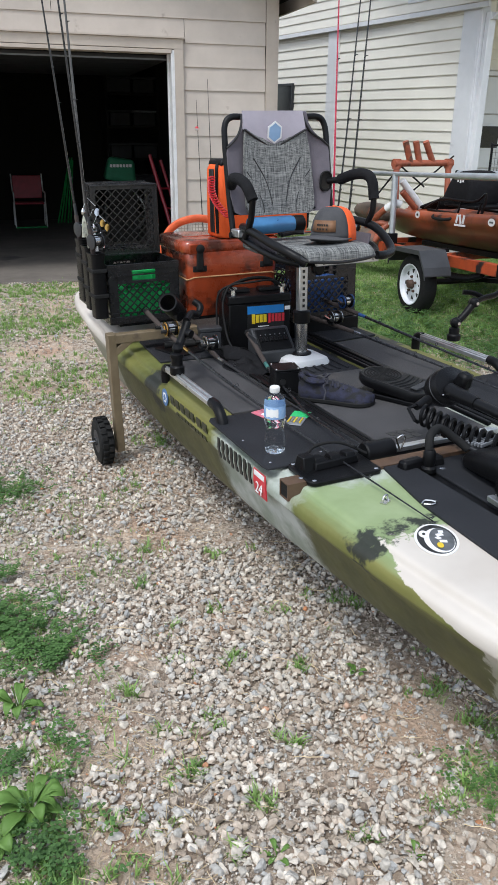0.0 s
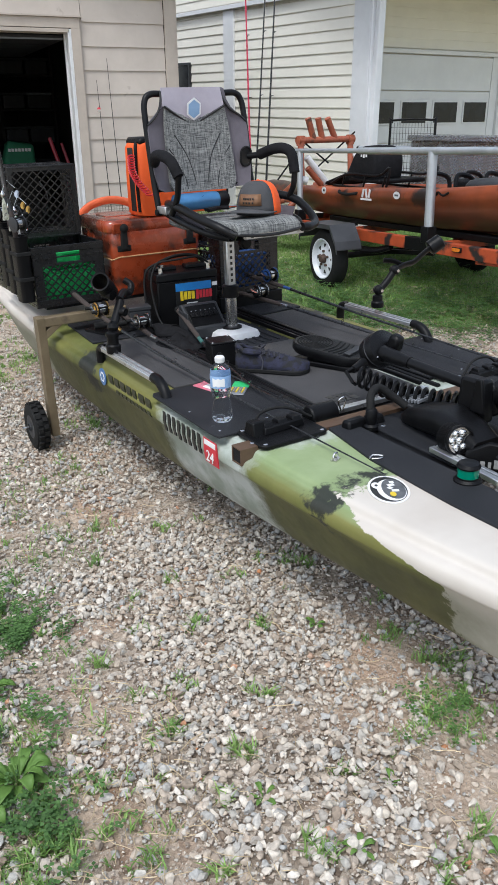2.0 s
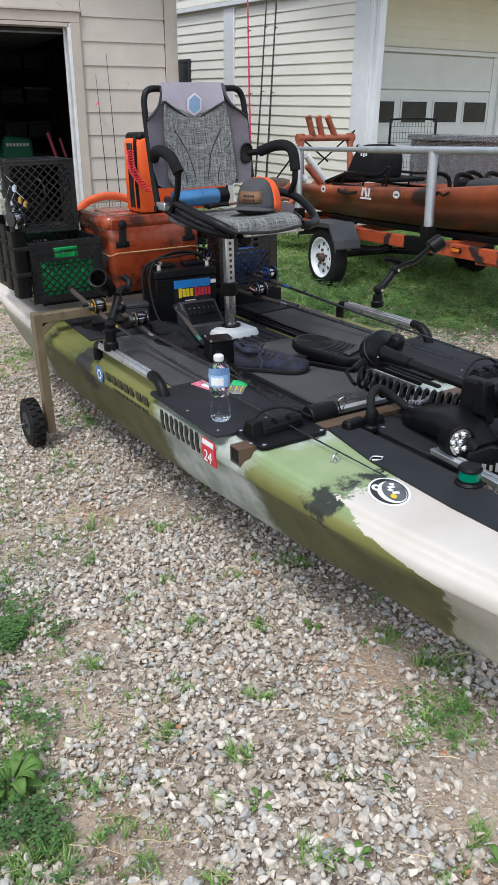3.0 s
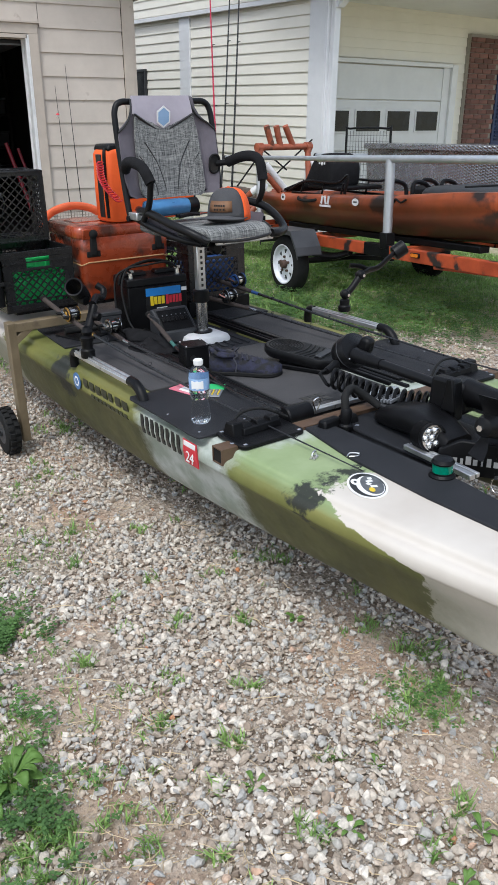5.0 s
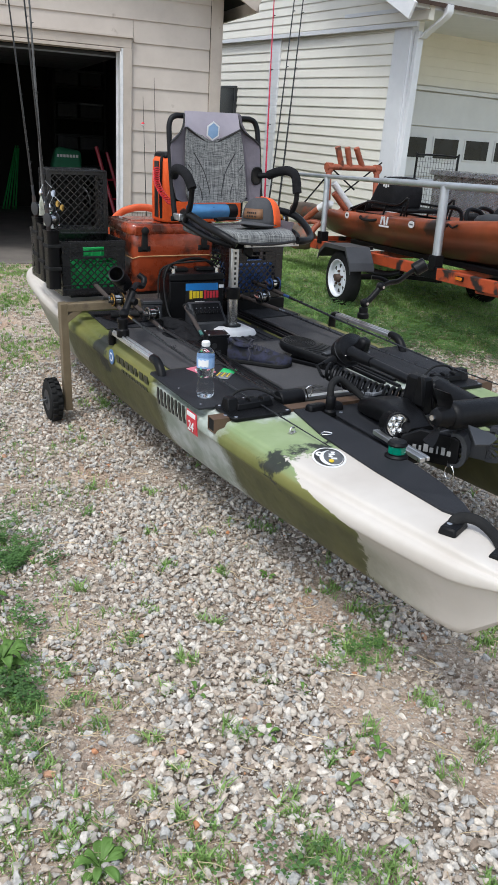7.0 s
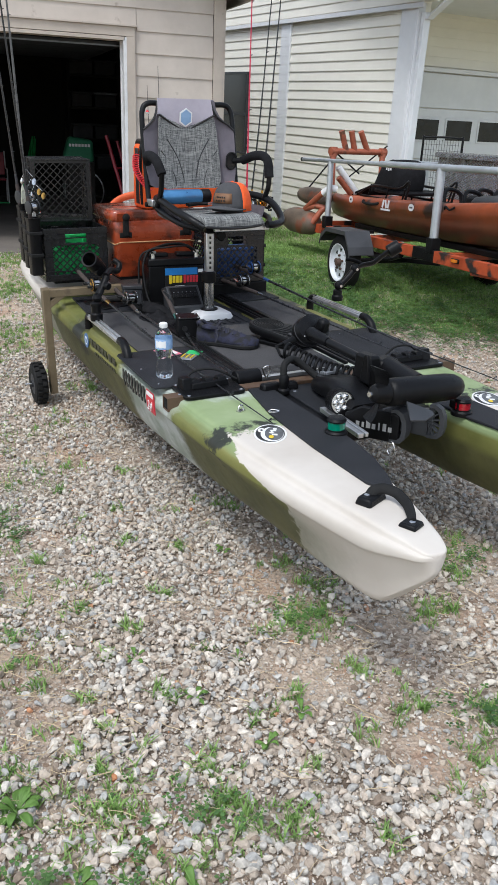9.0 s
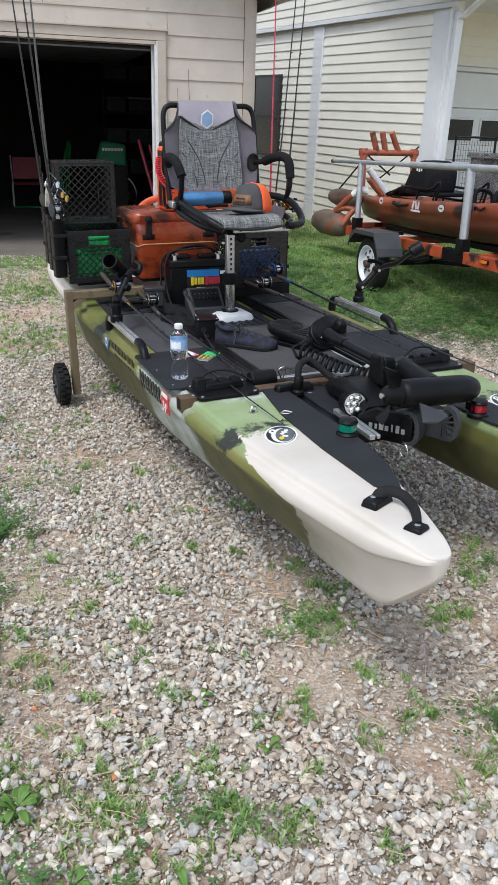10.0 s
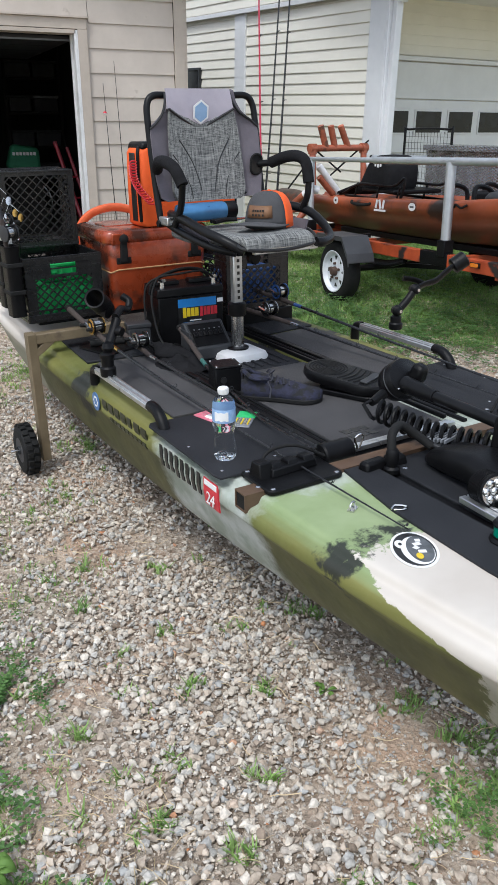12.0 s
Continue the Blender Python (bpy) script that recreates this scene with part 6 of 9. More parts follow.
def stern_load():
    z0 = 0.6355
    crate(BOAT @ pose(-0.466, 1.77, z0), "black plastic milk crate holding green tackle trays", w=0.335, h=0.27)
    crate(BOAT @ pose(-0.46, 2.12, z0), "black plastic milk crate behind another, carrying a third", h=0.27)
    crate(BOAT @ pose(-0.46, 1.87, z0 + 0.27 + 0.164, -90, 0, -5), "black plastic milk crate set on its side, open lattice floor showing", w=0.31, d=0.318, h=0.27)
    tray(BOAT @ pose(-0.466, 1.685, z0 + 0.014), 0.27, 0.12, 0.13, M_GREENTRAY, "bright green tackle tray inside the crate")
    tray(BOAT @ pose(-0.45, 1.7, z0 + 0.1605, 0, 0, 6), 0.2, 0.13, 0.06, M_GREENTRAY, "bright green tackle tray on top of another")
    crate(BOAT @ pose(0.385, 1.6, 0.6), "black plastic milk crate with blue tackle boxes")
    tray(BOAT @ pose(0.385, 1.56, 0.614), 0.26, 0.14, 0.15, M_BLUEPL, "dark blue tackle tray inside the crate")
    b = thing("crate_stand", BOAT @ pose(0.385, 1.6, 0.522), "black board under the crate", "board")
    part("board", box(bmn(), (0.36, 0.36, 0.076), (0, 0, 0.038)), M_BLACK, b, bevel=0.004)
    # rod tubes strapped to the crates
    first = None
    spots = [(-0.68, 1.6, 0.68), (-0.68, 1.71, 0.7), (-0.68, 1.82, 0.72), (0.6, 1.62, 0.56), (0.6, 1.74, 0.56)]
    for v, u, z in spots:
        if first is None:
            first = thing("rod_tube", BOAT @ pose(v, u, z, 0, 0, 3), "black upright rod tube strapped to a crate", "rod holder", "rod tubes")
            bm = bmn()
            o, n = rrect(0.06, 0.085, 0.018, 4), rrect(0.052, 0.077, 0.015, 4)
            rings(bm, [[(x, y, zz) for x, y in lp] for zz, lp in ((0.0, n), (0.0, o), (0.26, o), (0.285, [(x * 1.12, y * 1.12) for x, y in o]), (0.285, n), (0.02, n))], caps=True)
            part("sleeve", bm, M_BLACK, first, smooth=50)
            part("strap", box(bmn(), (0.066, 0.092, 0.018), (0, 0, 0.1)), M_RUB, first, bevel=0.003)
            part("strap", box(bmn(), (0.066, 0.092, 0.018), (0, 0, 0.21)), M_RUB, first, bevel=0.003)
        else:
            copy_thing(first, BOAT @ pose(v, u, z, 0, 0, 3 if v < 0 else 0))


stern_load()


def cooler():
    t, put = aboard("hard_cooler", (-0.06, 1.76, 0.622), "rust orange marbled hard cooler with black rubber latches", "cooler")
    x0, x1, y0, y1 = -0.282, 0.215, 1.575, 1.98
    cx, cy, w, d = (x0 + x1) / 2, (y0 + y1) / 2, x1 - x0, y1 - y0
    body = bmn()
    rings(body, [[(cx + x, cy + y, z) for x, y in rrect(w * k, d * (0.06 + k), 0.035, 5)] for z, k in ((0.64, 0.88), (0.65, 0.9), (0.825, 0.915), (0.835, 0.93), (0.93, 0.94), (0.935, 0.93))])
    put("body", body, M_COOLER, smooth=45)
    put("foot", box(bmn(), (w * 0.82, d * 0.88, 0.02), (cx, cy, 0.632)), M_RUB, bevel=0.004)
    lid = bmn()
    rings(lid, [[(cx + x, cy + y, z) for x, y in rrect(w * k, d * k, 0.04, 5)] for z, k in ((0.935, 0.985), (0.942, 1.0), (0.972, 1.0), (0.985, 0.975), (0.99, 0.93))])
    l = put("lid", lid, M_COOLER, smooth=45)
    rim = bmn()
    for a in (-0.3, 0.3):
        box(rim, (w * 0.3, d * 0.34, 0.008), (cx + a * w * 0.75, cy + 0.02, 0.99))
    part("lid_pad", rim, M_COOLER, l, bevel=0.004)
    put("corner_scuff", box(bmn(), (0.06, 0.012, 0.05), (x0 + 0.055, y0 - 0.004, 0.955), (12, 0, 4)), M_COOLER, bevel=0.005)
    for a in (-0.17, 0.17):
        la = put("latch", box(bmn(), (0.036, 0.022, 0.1), (cx + a, y0 - 0.002, 0.905), (4, 0, 0), (0.8, 0.8)), M_RUB, lab="black rubber latch", bevel=0.006)
        part("latch_ball", lathe(bmn(), [(0.01, 0), (0.02, 0.006), (0.02, 0.02), (0.01, 0.026)], 14, pose(cx + a, y0 + 0.004, 0.955, 90, 0, 0)), M_RUB, la)
        part("latch_keeper", box(bmn(), (0.07, 0.018, 0.03), (cx + a, y0 + 0.008, 0.862)), M_RUB, la, bevel=0.005)
    put("cord", tube(bmn(), [(cx + x, cy + y, 0.818 + 0.006 * math.sin(i)) for i, (x, y) in enumerate(rrect(w * 0.93, d * 0.985, 0.035, 4))], 0.0035, 6, loop=True), M_ROPE, lab="tan cord tied round the cooler")


cooler()


def soft_bag():
    t, put = aboard("cooler_bag", (0.09, 1.66, 0.998), "bright orange upright cooler bag with dark zipped edges", "bag")
    BX = 0.13
    loops = []
    for z, k, dy in ((0.995, 0.96, 0), (1.006, 1.0, 0), (1.15, 1.0, 0.0), (1.295, 0.98, 0.0), (1.312, 0.94, 0.0), (1.319, 0.88, 0)):
        loops.append([(BX + x, 1.66 + y + dy, z) for x, y in rrect(0.47 * k, 0.17 * k, 0.035, 5)])
    put("body", rings(bmn(), loops), M_ORFAB, smooth=50)
    put("lid", box(bmn(), (0.44, 0.16, 0.03), (BX, 1.66, 1.324), (0, 0, 0), (0.96, 0.9)), M_BLACK, bevel=0.01, lab="dark zipped top")
    for s in (-1, 1):
        put("zip", tube(bmn(), [(BX + s * 0.232, 1.595, 1.015), (BX + s * 0.236, 1.595, 1.15), (BX + s * 0.232, 1.595, 1.285), (BX + s * 0.22, 1.61, 1.318)], 0.008, 8, 5), M_BLACK, lab="black zip")
        put("camo_gusset", box(bmn(), (0.008, 0.05, 0.28), (BX + s * 0.235, 1.65, 1.155)), M_STICK_K, bevel=0.003)
    n = 15
    a, b = Vector((-0.135, 1.57, 1.26)), Vector((-0.09, 1.5, 1.1))
    put("lanyard", tube(bmn(), [a + (b - a) * (i / (n * 10)) + Vector((-0.03 * math.sin(math.pi * i / (n * 10)), 0, -0.0)) + Vector((math.cos(2 * math.pi * i / 10), 0.3 * math.sin(2 * math.pi * i / 10), 0.5 * math.sin(2 * math.pi * i / 10))) * 0.016 for i in range(n * 10 + 1)], 0.0035, 6), M_REDPL, lab="red coiled lanyard")


soft_bag()


def mesh_chair():
    m = BOAT @ pose(0.49, 3.45, 0, 0, 0, -8)
    m.translation.z = gz(m.translation.x, m.translation.y)
    t = thing("lawn_chair", m, "orange framed lawn chair with a pale mesh back", "chair")
    z = 0.9 - m.translation.z
    hoop = [(-0.25, 0.1, 0.42), (-0.25, 0.06, z - 0.2), (-0.22, 0.05, z - 0.09), (-0.14, 0.04, z - 0.015), (0, 0.04, z + 0.015), (0.14, 0.04, z - 0.015), (0.22, 0.05, z - 0.09), (0.25, 0.06, z - 0.2), (0.25, 0.1, 0.42)]
    part("back_hoop", tube(bmn(), hoop, 0.024, 12, 6, flat=1.4), M_HOOP, t)
    net = bmn()
    for i in range(22):
        x = -0.21 + 0.02 * i
        top = z - 0.02 - 1.6 * x * x
        tube(net, [(x, 0.05, top), (x, 0.1, 0.45)], 0.002, 4)
    for i in range(16):
        tube(net, [(-0.22 + 0.004 * max(0, i - 10), 0.1 - 0.0035 * i, 0.46 + 0.022 * i), (0.22 - 0.004 * max(0, i - 10), 0.1 - 0.0035 * i, 0.46 + 0.022 * i)], 0.002, 4)
    part("mesh_back", net, M_NET, t, smooth=0)
    part("seat", box(bmn(), (0.46, 0.42, 0.025), (0, -0.12, 0.42)), M_HOOP, t, bevel=0.01)
    for x in (-0.22, 0.22):
        for y in (-0.3, 0.08):
            part("leg", tube(bmn(), [(x, y, 0.42), (x * 1.1, y * 1.15, 0)], 0.014, 10), M_HOOP, t)


mesh_chair()


def battery():
    t = thing("boat_battery", BOAT @ pose(-0.012, 1.4, 0.526, 0, 0, -6) @ Matrix.Scale(1.05, 4), "black deep cycle battery with a blue, yellow and red label", "battery")
    part("case", box(bmn(), (0.275, 0.172, 0.2), (0, 0, 0.1), (0, 0, 0), (1.01, 1.01)), M_BLACK, t, bevel=0.006)
    part("lid", box(bmn(), (0.285, 0.182, 0.035), (0, 0, 0.216), (0, 0, 0), (0.98, 0.97)), M_BLACK, t, bevel=0.006)
    for x in (-0.07, 0.07):
        part("vent_cap", box(bmn(), (0.1, 0.055, 0.018), (x, 0.01, 0.242), (0, 0, 0), (0.95, 0.9)), M_BLACK, t, bevel=0.005)
    for x in (-0.11, 0.11):
        p = part("terminal", lathe(bmn(), [(0.011, 0.23), (0.009, 0.255)], 14, Matrix.Translation((x, -0.055, 0))), M_STEEL, t)
        part("wing_nut", box(bmn(), (0.03, 0.006, 0.012), (x, -0.055, 0.262)), M_STEEL, p)
    part("carry_strap", tube(bmn(), [(-0.145, 0.0, 0.2), (-0.12, 0.0, 0.255), (-0.02, 0.0, 0.29), (0.08, 0, 0.28), (0.14, 0.0, 0.22)], 0.006, 8, 6, flat=1.6), M_RUB, t, "black carry strap")
    for pts in ([(-0.11, -0.055, 0.26), (-0.14, -0.08, 0.27), (-0.17, -0.1, 0.2), (-0.165, -0.14, 0.08), (-0.15, -0.2, 0.02)], [(0.11, -0.055, 0.26), (0.06, -0.07, 0.29), (-0.03, -0.06, 0.285), (-0.12, -0.03, 0.27), (-0.17, -0.02, 0.22), (-0.18, -0.04, 0.05)]):
        part("cable", tube(bmn(), pts, 0.0045, 8, 6), M_RUB, t)
    lab = part("label_panel", box(bmn(), (0.165, 0.002, 0.13), (0.025, -0.0872, 0.125)), M_STICK_K, t, "label with blue, yellow and red blocks")
    part("label_band", box(bmn(), (0.165, 0.0012, 0.034), (0.025, -0.0886, 0.17)), M_PRINTB, lab)
    part("label_band", box(bmn(), (0.05, 0.0012, 0.03), (-0.0175, -0.0886, 0.077)), M_PRINTB, lab)
    for i in range(4):
        part("label_block", box(bmn(), (0.014, 0.0014, 0.042 if i == 0 else 0.034), (-0.031 + 0.0175 * i, -0.0888, 0.132)), M_STICK_Y, lab)
    for i in range(5):
        part("label_block", box(bmn(), (0.012, 0.0014, 0.042 if i == 0 else 0.034), (0.042 + 0.0155 * i, -0.0888, 0.132)), M_STICK_R, lab)
    for i in range(3):
        part("label_line", box(bmn(), (0.05, 0.0012, 0.004), (0.015, -0.0886, 0.098 - 0.01 * i)), M_STICK_W, lab)
    part("label_line", box(bmn(), (0.025, 0.0012, 0.016), (0.125, -0.0872, 0.17)), M_STICK_W, t)


M_PRINTB = mat("blue_print", (0.02, 0.2, 0.55), (0.015, 0.17, 0.48), 0.4, scale=40)
battery()


def switch_box():
    t = thing("switch_panel", BOAT @ pose(-0.055, 1.12, 0.526, 0, 0, -4), "black sloped switch panel box on the deck", "switch panel")
    bm = bmn()
    slab(bm, [(-0.07, 0), (0.06, 0), (0.06, 0.13), (0.03, 0.135), (-0.07, 0.05)], -0.085, 0.085, pose(0, 0, 0, 90, 0, 90))
    part("case", bm, M_DKGREY, t, bevel=0.006)
    f = part("face", box(bmn(), (0.145, 0.11, 0.006), (0, -0.022, 0.094), (40, 0, 0)), M_BLACK, t, bevel=0.003)
    for i in range(6):
        part("switch", box(bmn(), (0.014, 0.022, 0.008), (-0.055 + 0.022 * i, -0.026, 0.097), (40, 0, 0)), M_BLACK, f, bevel=0.002)
        part("switch_mark", box(bmn(), (0.004, 0.004, 0.002), (-0.055 + 0.022 * i, -0.011, 0.113), (40, 0, 0)), M_GREYPL, f)
    part("bracket", box(bmn(), (0.006, 0.1, 0.11), (-0.092, -0.01, 0.06), (0, 0, 0)), M_DKGREY, t, bevel=0.003)
    t = thing("junction_box", BOAT @ pose(-0.205, 0.69, 0.526, 0, 0, -12), "small black junction box with screwed lid", "junction box")
    part("case", box(bmn(), (0.1, 0.1, 0.09), (0, 0, 0.045), (0, 0, 0), (0.96, 0.9)), M_BLACK, t, bevel=0.005)
    part("lid", box(bmn(), (0.102, 0.1, 0.008), (0, 0, 0.093)), M_BLACK, t, bevel=0.003)
    for x in (-0.042, 0.042):
        for y in (-0.04, 0.04):
            part("screw", lathe(bmn(), [(0.004, 0.096), (0.003, 0.0995)], 8, Matrix.Translation((x, y, 0))), M_STEEL, t)
    part("lens", lathe(bmn(), [(0.012, 0), (0.012, 0.004)], 16, pose(-0.02, -0.05, 0.05, 90, 0, 0)), M_STICK_K, t)


switch_box()


def tool_roll():
    """A limp black cloth roll that sags over the mat."""
    t = thing("cloth_roll", BOAT @ pose(-0.19, 1.16, 0.53, 0, 0, 12), "crumpled black cloth tool roll on the deck mat", "tool roll")
    loops = []
    for i in range(13):
        f = i / 12
        k = (math.sin(math.pi * min(1, max(0, f * 0.94 + 0.03)))) ** 0.4
        c = 0.016 * math.sin(f * 9)
        loops.append([(c + 0.052 * k * math.cos(a) * (1 + 0.12 * math.sin(3 * a + 7 * f)), -0.13 + 0.26 * f, max(0.0, 0.022 + 0.026 * k * math.sin(a) * (1 + 0.25 * math.sin(2 * a + 11 * f)))) for a in (2 * math.pi * j / 16 for j in range(16))])
    part("cloth", rings(bmn(), loops), M_FOAM, t, smooth=70)
    part("tie", tube(bmn(), [(-0.05, -0.03, 0.02), (0.0, -0.02, 0.056), (0.055, -0.02, 0.02)], 0.004, 6, 4), M_RUB, t)


tool_roll()


# ---- fishing rods and small gear ----
M_BLANK = mat("dark_graphite", (0.02, 0.02, 0.022), (0.012, 0.012, 0.013), 0.28, scale=40)
M_BLANKG = mat("grey_graphite", (0.1, 0.1, 0.1), (0.06, 0.06, 0.06), 0.3, scale=40)
M_REDBL = mat("red_blank", (0.5, 0.02, 0.06), (0.42, 0.015, 0.05), 0.28, scale=40)
M_CORKB = mat("brown_grip", (0.06, 0.045, 0.04), (0.04, 0.03, 0.026), 0.85, scale=60, bump=0.3)
M_GOLD = mat("gold_anodised", (0.7, 0.42, 0.12), (0.55, 0.32, 0.08), 0.25, 1.0, scale=40)
M_TEAL = mat("teal_thread", (0.05, 0.16, 0.14), (0.03, 0.1, 0.09), 0.5, scale=60)


def rod(label, pts, grip, reel=None, blank=M_BLANK, r0=0.007, r1=0.0018, guides=6, trim=M_GOLD, world=None, flip_reel=1):
    """A rod from butt to tip; grip: its length; reel: distance from the butt."""
    P = [Vector(p) for p in pts]
    base = P[0].copy()
    t = thing("fishing_rod", (world or BOAT) @ Matrix.Translation(base), label, "fishing rod", "fishing rods")
    P = [p - base for p in P]
    L = [0.0]
    for a, b in zip(P, P[1:]):
        L.append(L[-1] + (b - a).length)

    def at(s):
        for i in range(len(P) - 1):
            if s <= L[i + 1] or i == len(P) - 2:
                return P[i] + (P[i + 1] - P[i]) * ((s - L[i]) / (L[i + 1] - L[i]))
    part("grip", tube(bmn(), [at(0), at(0.02), at(grip * 0.5), at(grip * 0.96), at(grip)], 0.0125, 12, r1=0.009), M_CORKB, t, "dark rod grip")
    part("butt_cap", tube(bmn(), [at(0) - (at(0.02) - at(0)).normalized() * 0.012, at(0.006)], 0.0145, 12), M_RUB, t)
    n = 14
    part("blank", tube(bmn(), [at(grip * 0.98 + (L[-1] - grip) * i / n) for i in range(n + 1)], r0, 8, r1=r1), blank, t)
    part("winding", tube(bmn(), [at(grip), at(grip + 0.05)], r0 + 0.001, 8), trim, t)
    d = (P[-1] - P[0]).normalized()
    up = Vector((0, 0, 1)) if abs(d.z) < 0.7 else Vector((0.3 * flip_reel, -0.95, 0)).normalized()
    up = (up - d * up.dot(d)).normalized()
    side = d.cross(up)
    for i in range(guides):
        s = grip + 0.16 + (L[-1] - grip - 0.18) * (i / max(1, guides - 1)) ** 0.9
        r = 0.0075 - 0.0045 * i / max(1, guides - 1)
        c = at(s)
        bm = bmn()
        tube(bm, [c + up * (r0 + r) + (up * math.cos(a) + side * math.sin(a)) * r for a in (2 * math.pi * k / 12 for k in range(12))], 0.0012, 5, loop=True)
        tube(bm, [c - d * 0.012, c + up * (r0 + 0.004)], 0.0013, 5)
        part("guide", bm, M_DKGREY, t)
    if reel:
        c = at(reel) + up * 0.036
        body = part("reel", lathe(bmn(), [(0.022, -0.026), (0.029, -0.022), (0.031, -0.018), (0.031, -0.016), (0.02, -0.015), (0.02, 0.015), (0.031, 0.016), (0.031, 0.018), (0.029, 0.022), (0.022, 0.028)], 24, Matrix.Translation(c) @ side.to_track_quat("Z", "Y").to_matrix().to_4x4()), M_BLACK, t, "baitcasting reel")
        for q in (-0.0245, 0.0245):
            part("side_ring", lathe(bmn(), [(0.0305, q - 0.002), (0.032, q - 0.0015), (0.032, q + 0.0015), (0.0305, q + 0.002)], 24, Matrix.Translation(c) @ side.to_track_quat("Z", "Y").to_matrix().to_4x4()), trim, body)
        part("spool", lathe(bmn(), [(0.0215, -0.0145), (0.0215, 0.0145)], 24, Matrix.Translation(c) @ side.to_track_quat("Z", "Y").to_matrix().to_4x4()), M_STEEL, body)
        part("reel_bar", tube(bmn(), [c - side * 0.024 + d * 0.026 + up * 0.012, c + side * 0.024 + d * 0.026 + up * 0.012], 0.004, 8), M_BLACK, body)
        part("reel_foot", tube(bmn(), [c - up * 0.034 - d * 0.03, c - up * 0.028, c - up * 0.034 + d * 0.03], 0.006, 8), M_BLACK, body)
        part("crank", tube(bmn(), [c + side * 0.034 - d * 0.034 + up * 0.006, c + side * 0.035, c + side * 0.034 + d * 0.034 - up * 0.006], 0.003, 6, flat=2.0), M_STEEL, body)
        for q in (-1, 1):
            part("crank_knob", tube(bmn(), [c + side * 0.034 + d * 0.034 * q, c + side * 0.056 + d * 0.034 * q], 0.008, 10, r1=0.006), M_RUB, body)
        part("star_drag", lathe(bmn(), [(0.012, 0.028), (0.018, 0.03), (0.012, 0.033)], 10, Matrix.Translation(c) @ side.to_track_quat("Z", "Y").to_matrix().to_4x4()), trim, body)
    return t


rod("black casting rod with a gold trimmed reel on deck", [(-0.475, 1.56, 0.69), (-0.45, 1.27, 0.625), (-0.425, 0.75, 0.58), (-0.41, 0.2, 0.562), (-0.378, -0.5, 0.548)], 0.42, 0.27, trim=M_GOLD)
rod("dark rod with a black grip lying beside the battery", [(-0.13, 1.2, 0.63), (-0.2, 0.82, 0.56), (-0.3, 0.3, 0.556), (-0.34, -0.08, 0.585)], 0.3, None, trim=M_TEAL)
rod("dark casting rod lying along the inner track", [(-0.3, 1.5, 0.6), (-0.31, 1.1, 0.565), (-0.29, 0.4, 0.553), (-0.27, -0.05, 0.553)], 0.4, 0.3, trim=M_STEEL)
rod("black casting rod with a blue lined reel along the gunwale", [(0.36, 1.62, 0.7), (0.45, 1.3, 0.655), (0.5, 0.7, 0.61), (0.505, 0.0, 0.59), (0.5, -0.55, 0.6)], 0.4, 0.3, trim=M_BLUEPL)
rod("dark casting rod with a silver reel by the blue boxes", [(0.28, 1.5, 0.62), (0.36, 1.2, 0.6), (0.43, 0.6, 0.572), (0.455, -0.1, 0.566)], 0.38, 0.24, trim=M_STEEL)
rod("tall black rod standing in a tube by the crates", [(-0.68, 1.6, 0.71), (-0.695, 1.595, 1.03), (-0.755, 1.57, 1.98), (-0.81, 1.55, 2.75)], 0.36, 0.31, r0=0.006, trim=M_DKGREY)
rod("tall grey rod standing in a tube by the crates", [(-0.675, 1.71, 0.73), (-0.68, 1.71, 1.04), (-0.7, 1.7, 1.98), (-0.725, 1.7, 2.7)], 0.36, 0.32, blank=M_BLANKG, r0=0.0075, trim=M_DKGREY)
rod("tall slim black rod standing in a tube by the crates", [(-0.685, 1.82, 0.75), (-0.7, 1.82, 1.06), (-0.765, 1.82, 1.95), (-0.795, 1.82, 2.6)], 0.36, 0.3, r0=0.006, trim=M_DKGREY)
rod("tall red rod standing in a tube behind the seat", [(0.513, 1.62, 0.6), (0.528, 1.63, 0.95), (0.567, 1.7, 1.45), (0.597, 1.75, 1.95), (0.632, 1.8, 2.55)], 0.42, 0.4, blank=M_REDBL, r0=0.0058)
rod("tall black rod standing in a tube behind the seat", [(0.568, 1.74, 0.6), (0.603, 1.74, 0.95), (0.662, 1.75, 1.45), (0.709, 1.75, 1.96), (0.762, 1.75, 2.6)], 0.42, 0.38, r0=0.0054)
rod("second tall black rod standing in a tube behind the seat", [(0.598, 1.72, 0.6), (0.673, 1.74, 0.95), (0.722, 1.75, 1.45), (0.765, 1.75, 1.96), (0.812, 1.75, 2.6)], 0.42, 0.4, r0=0.0062)


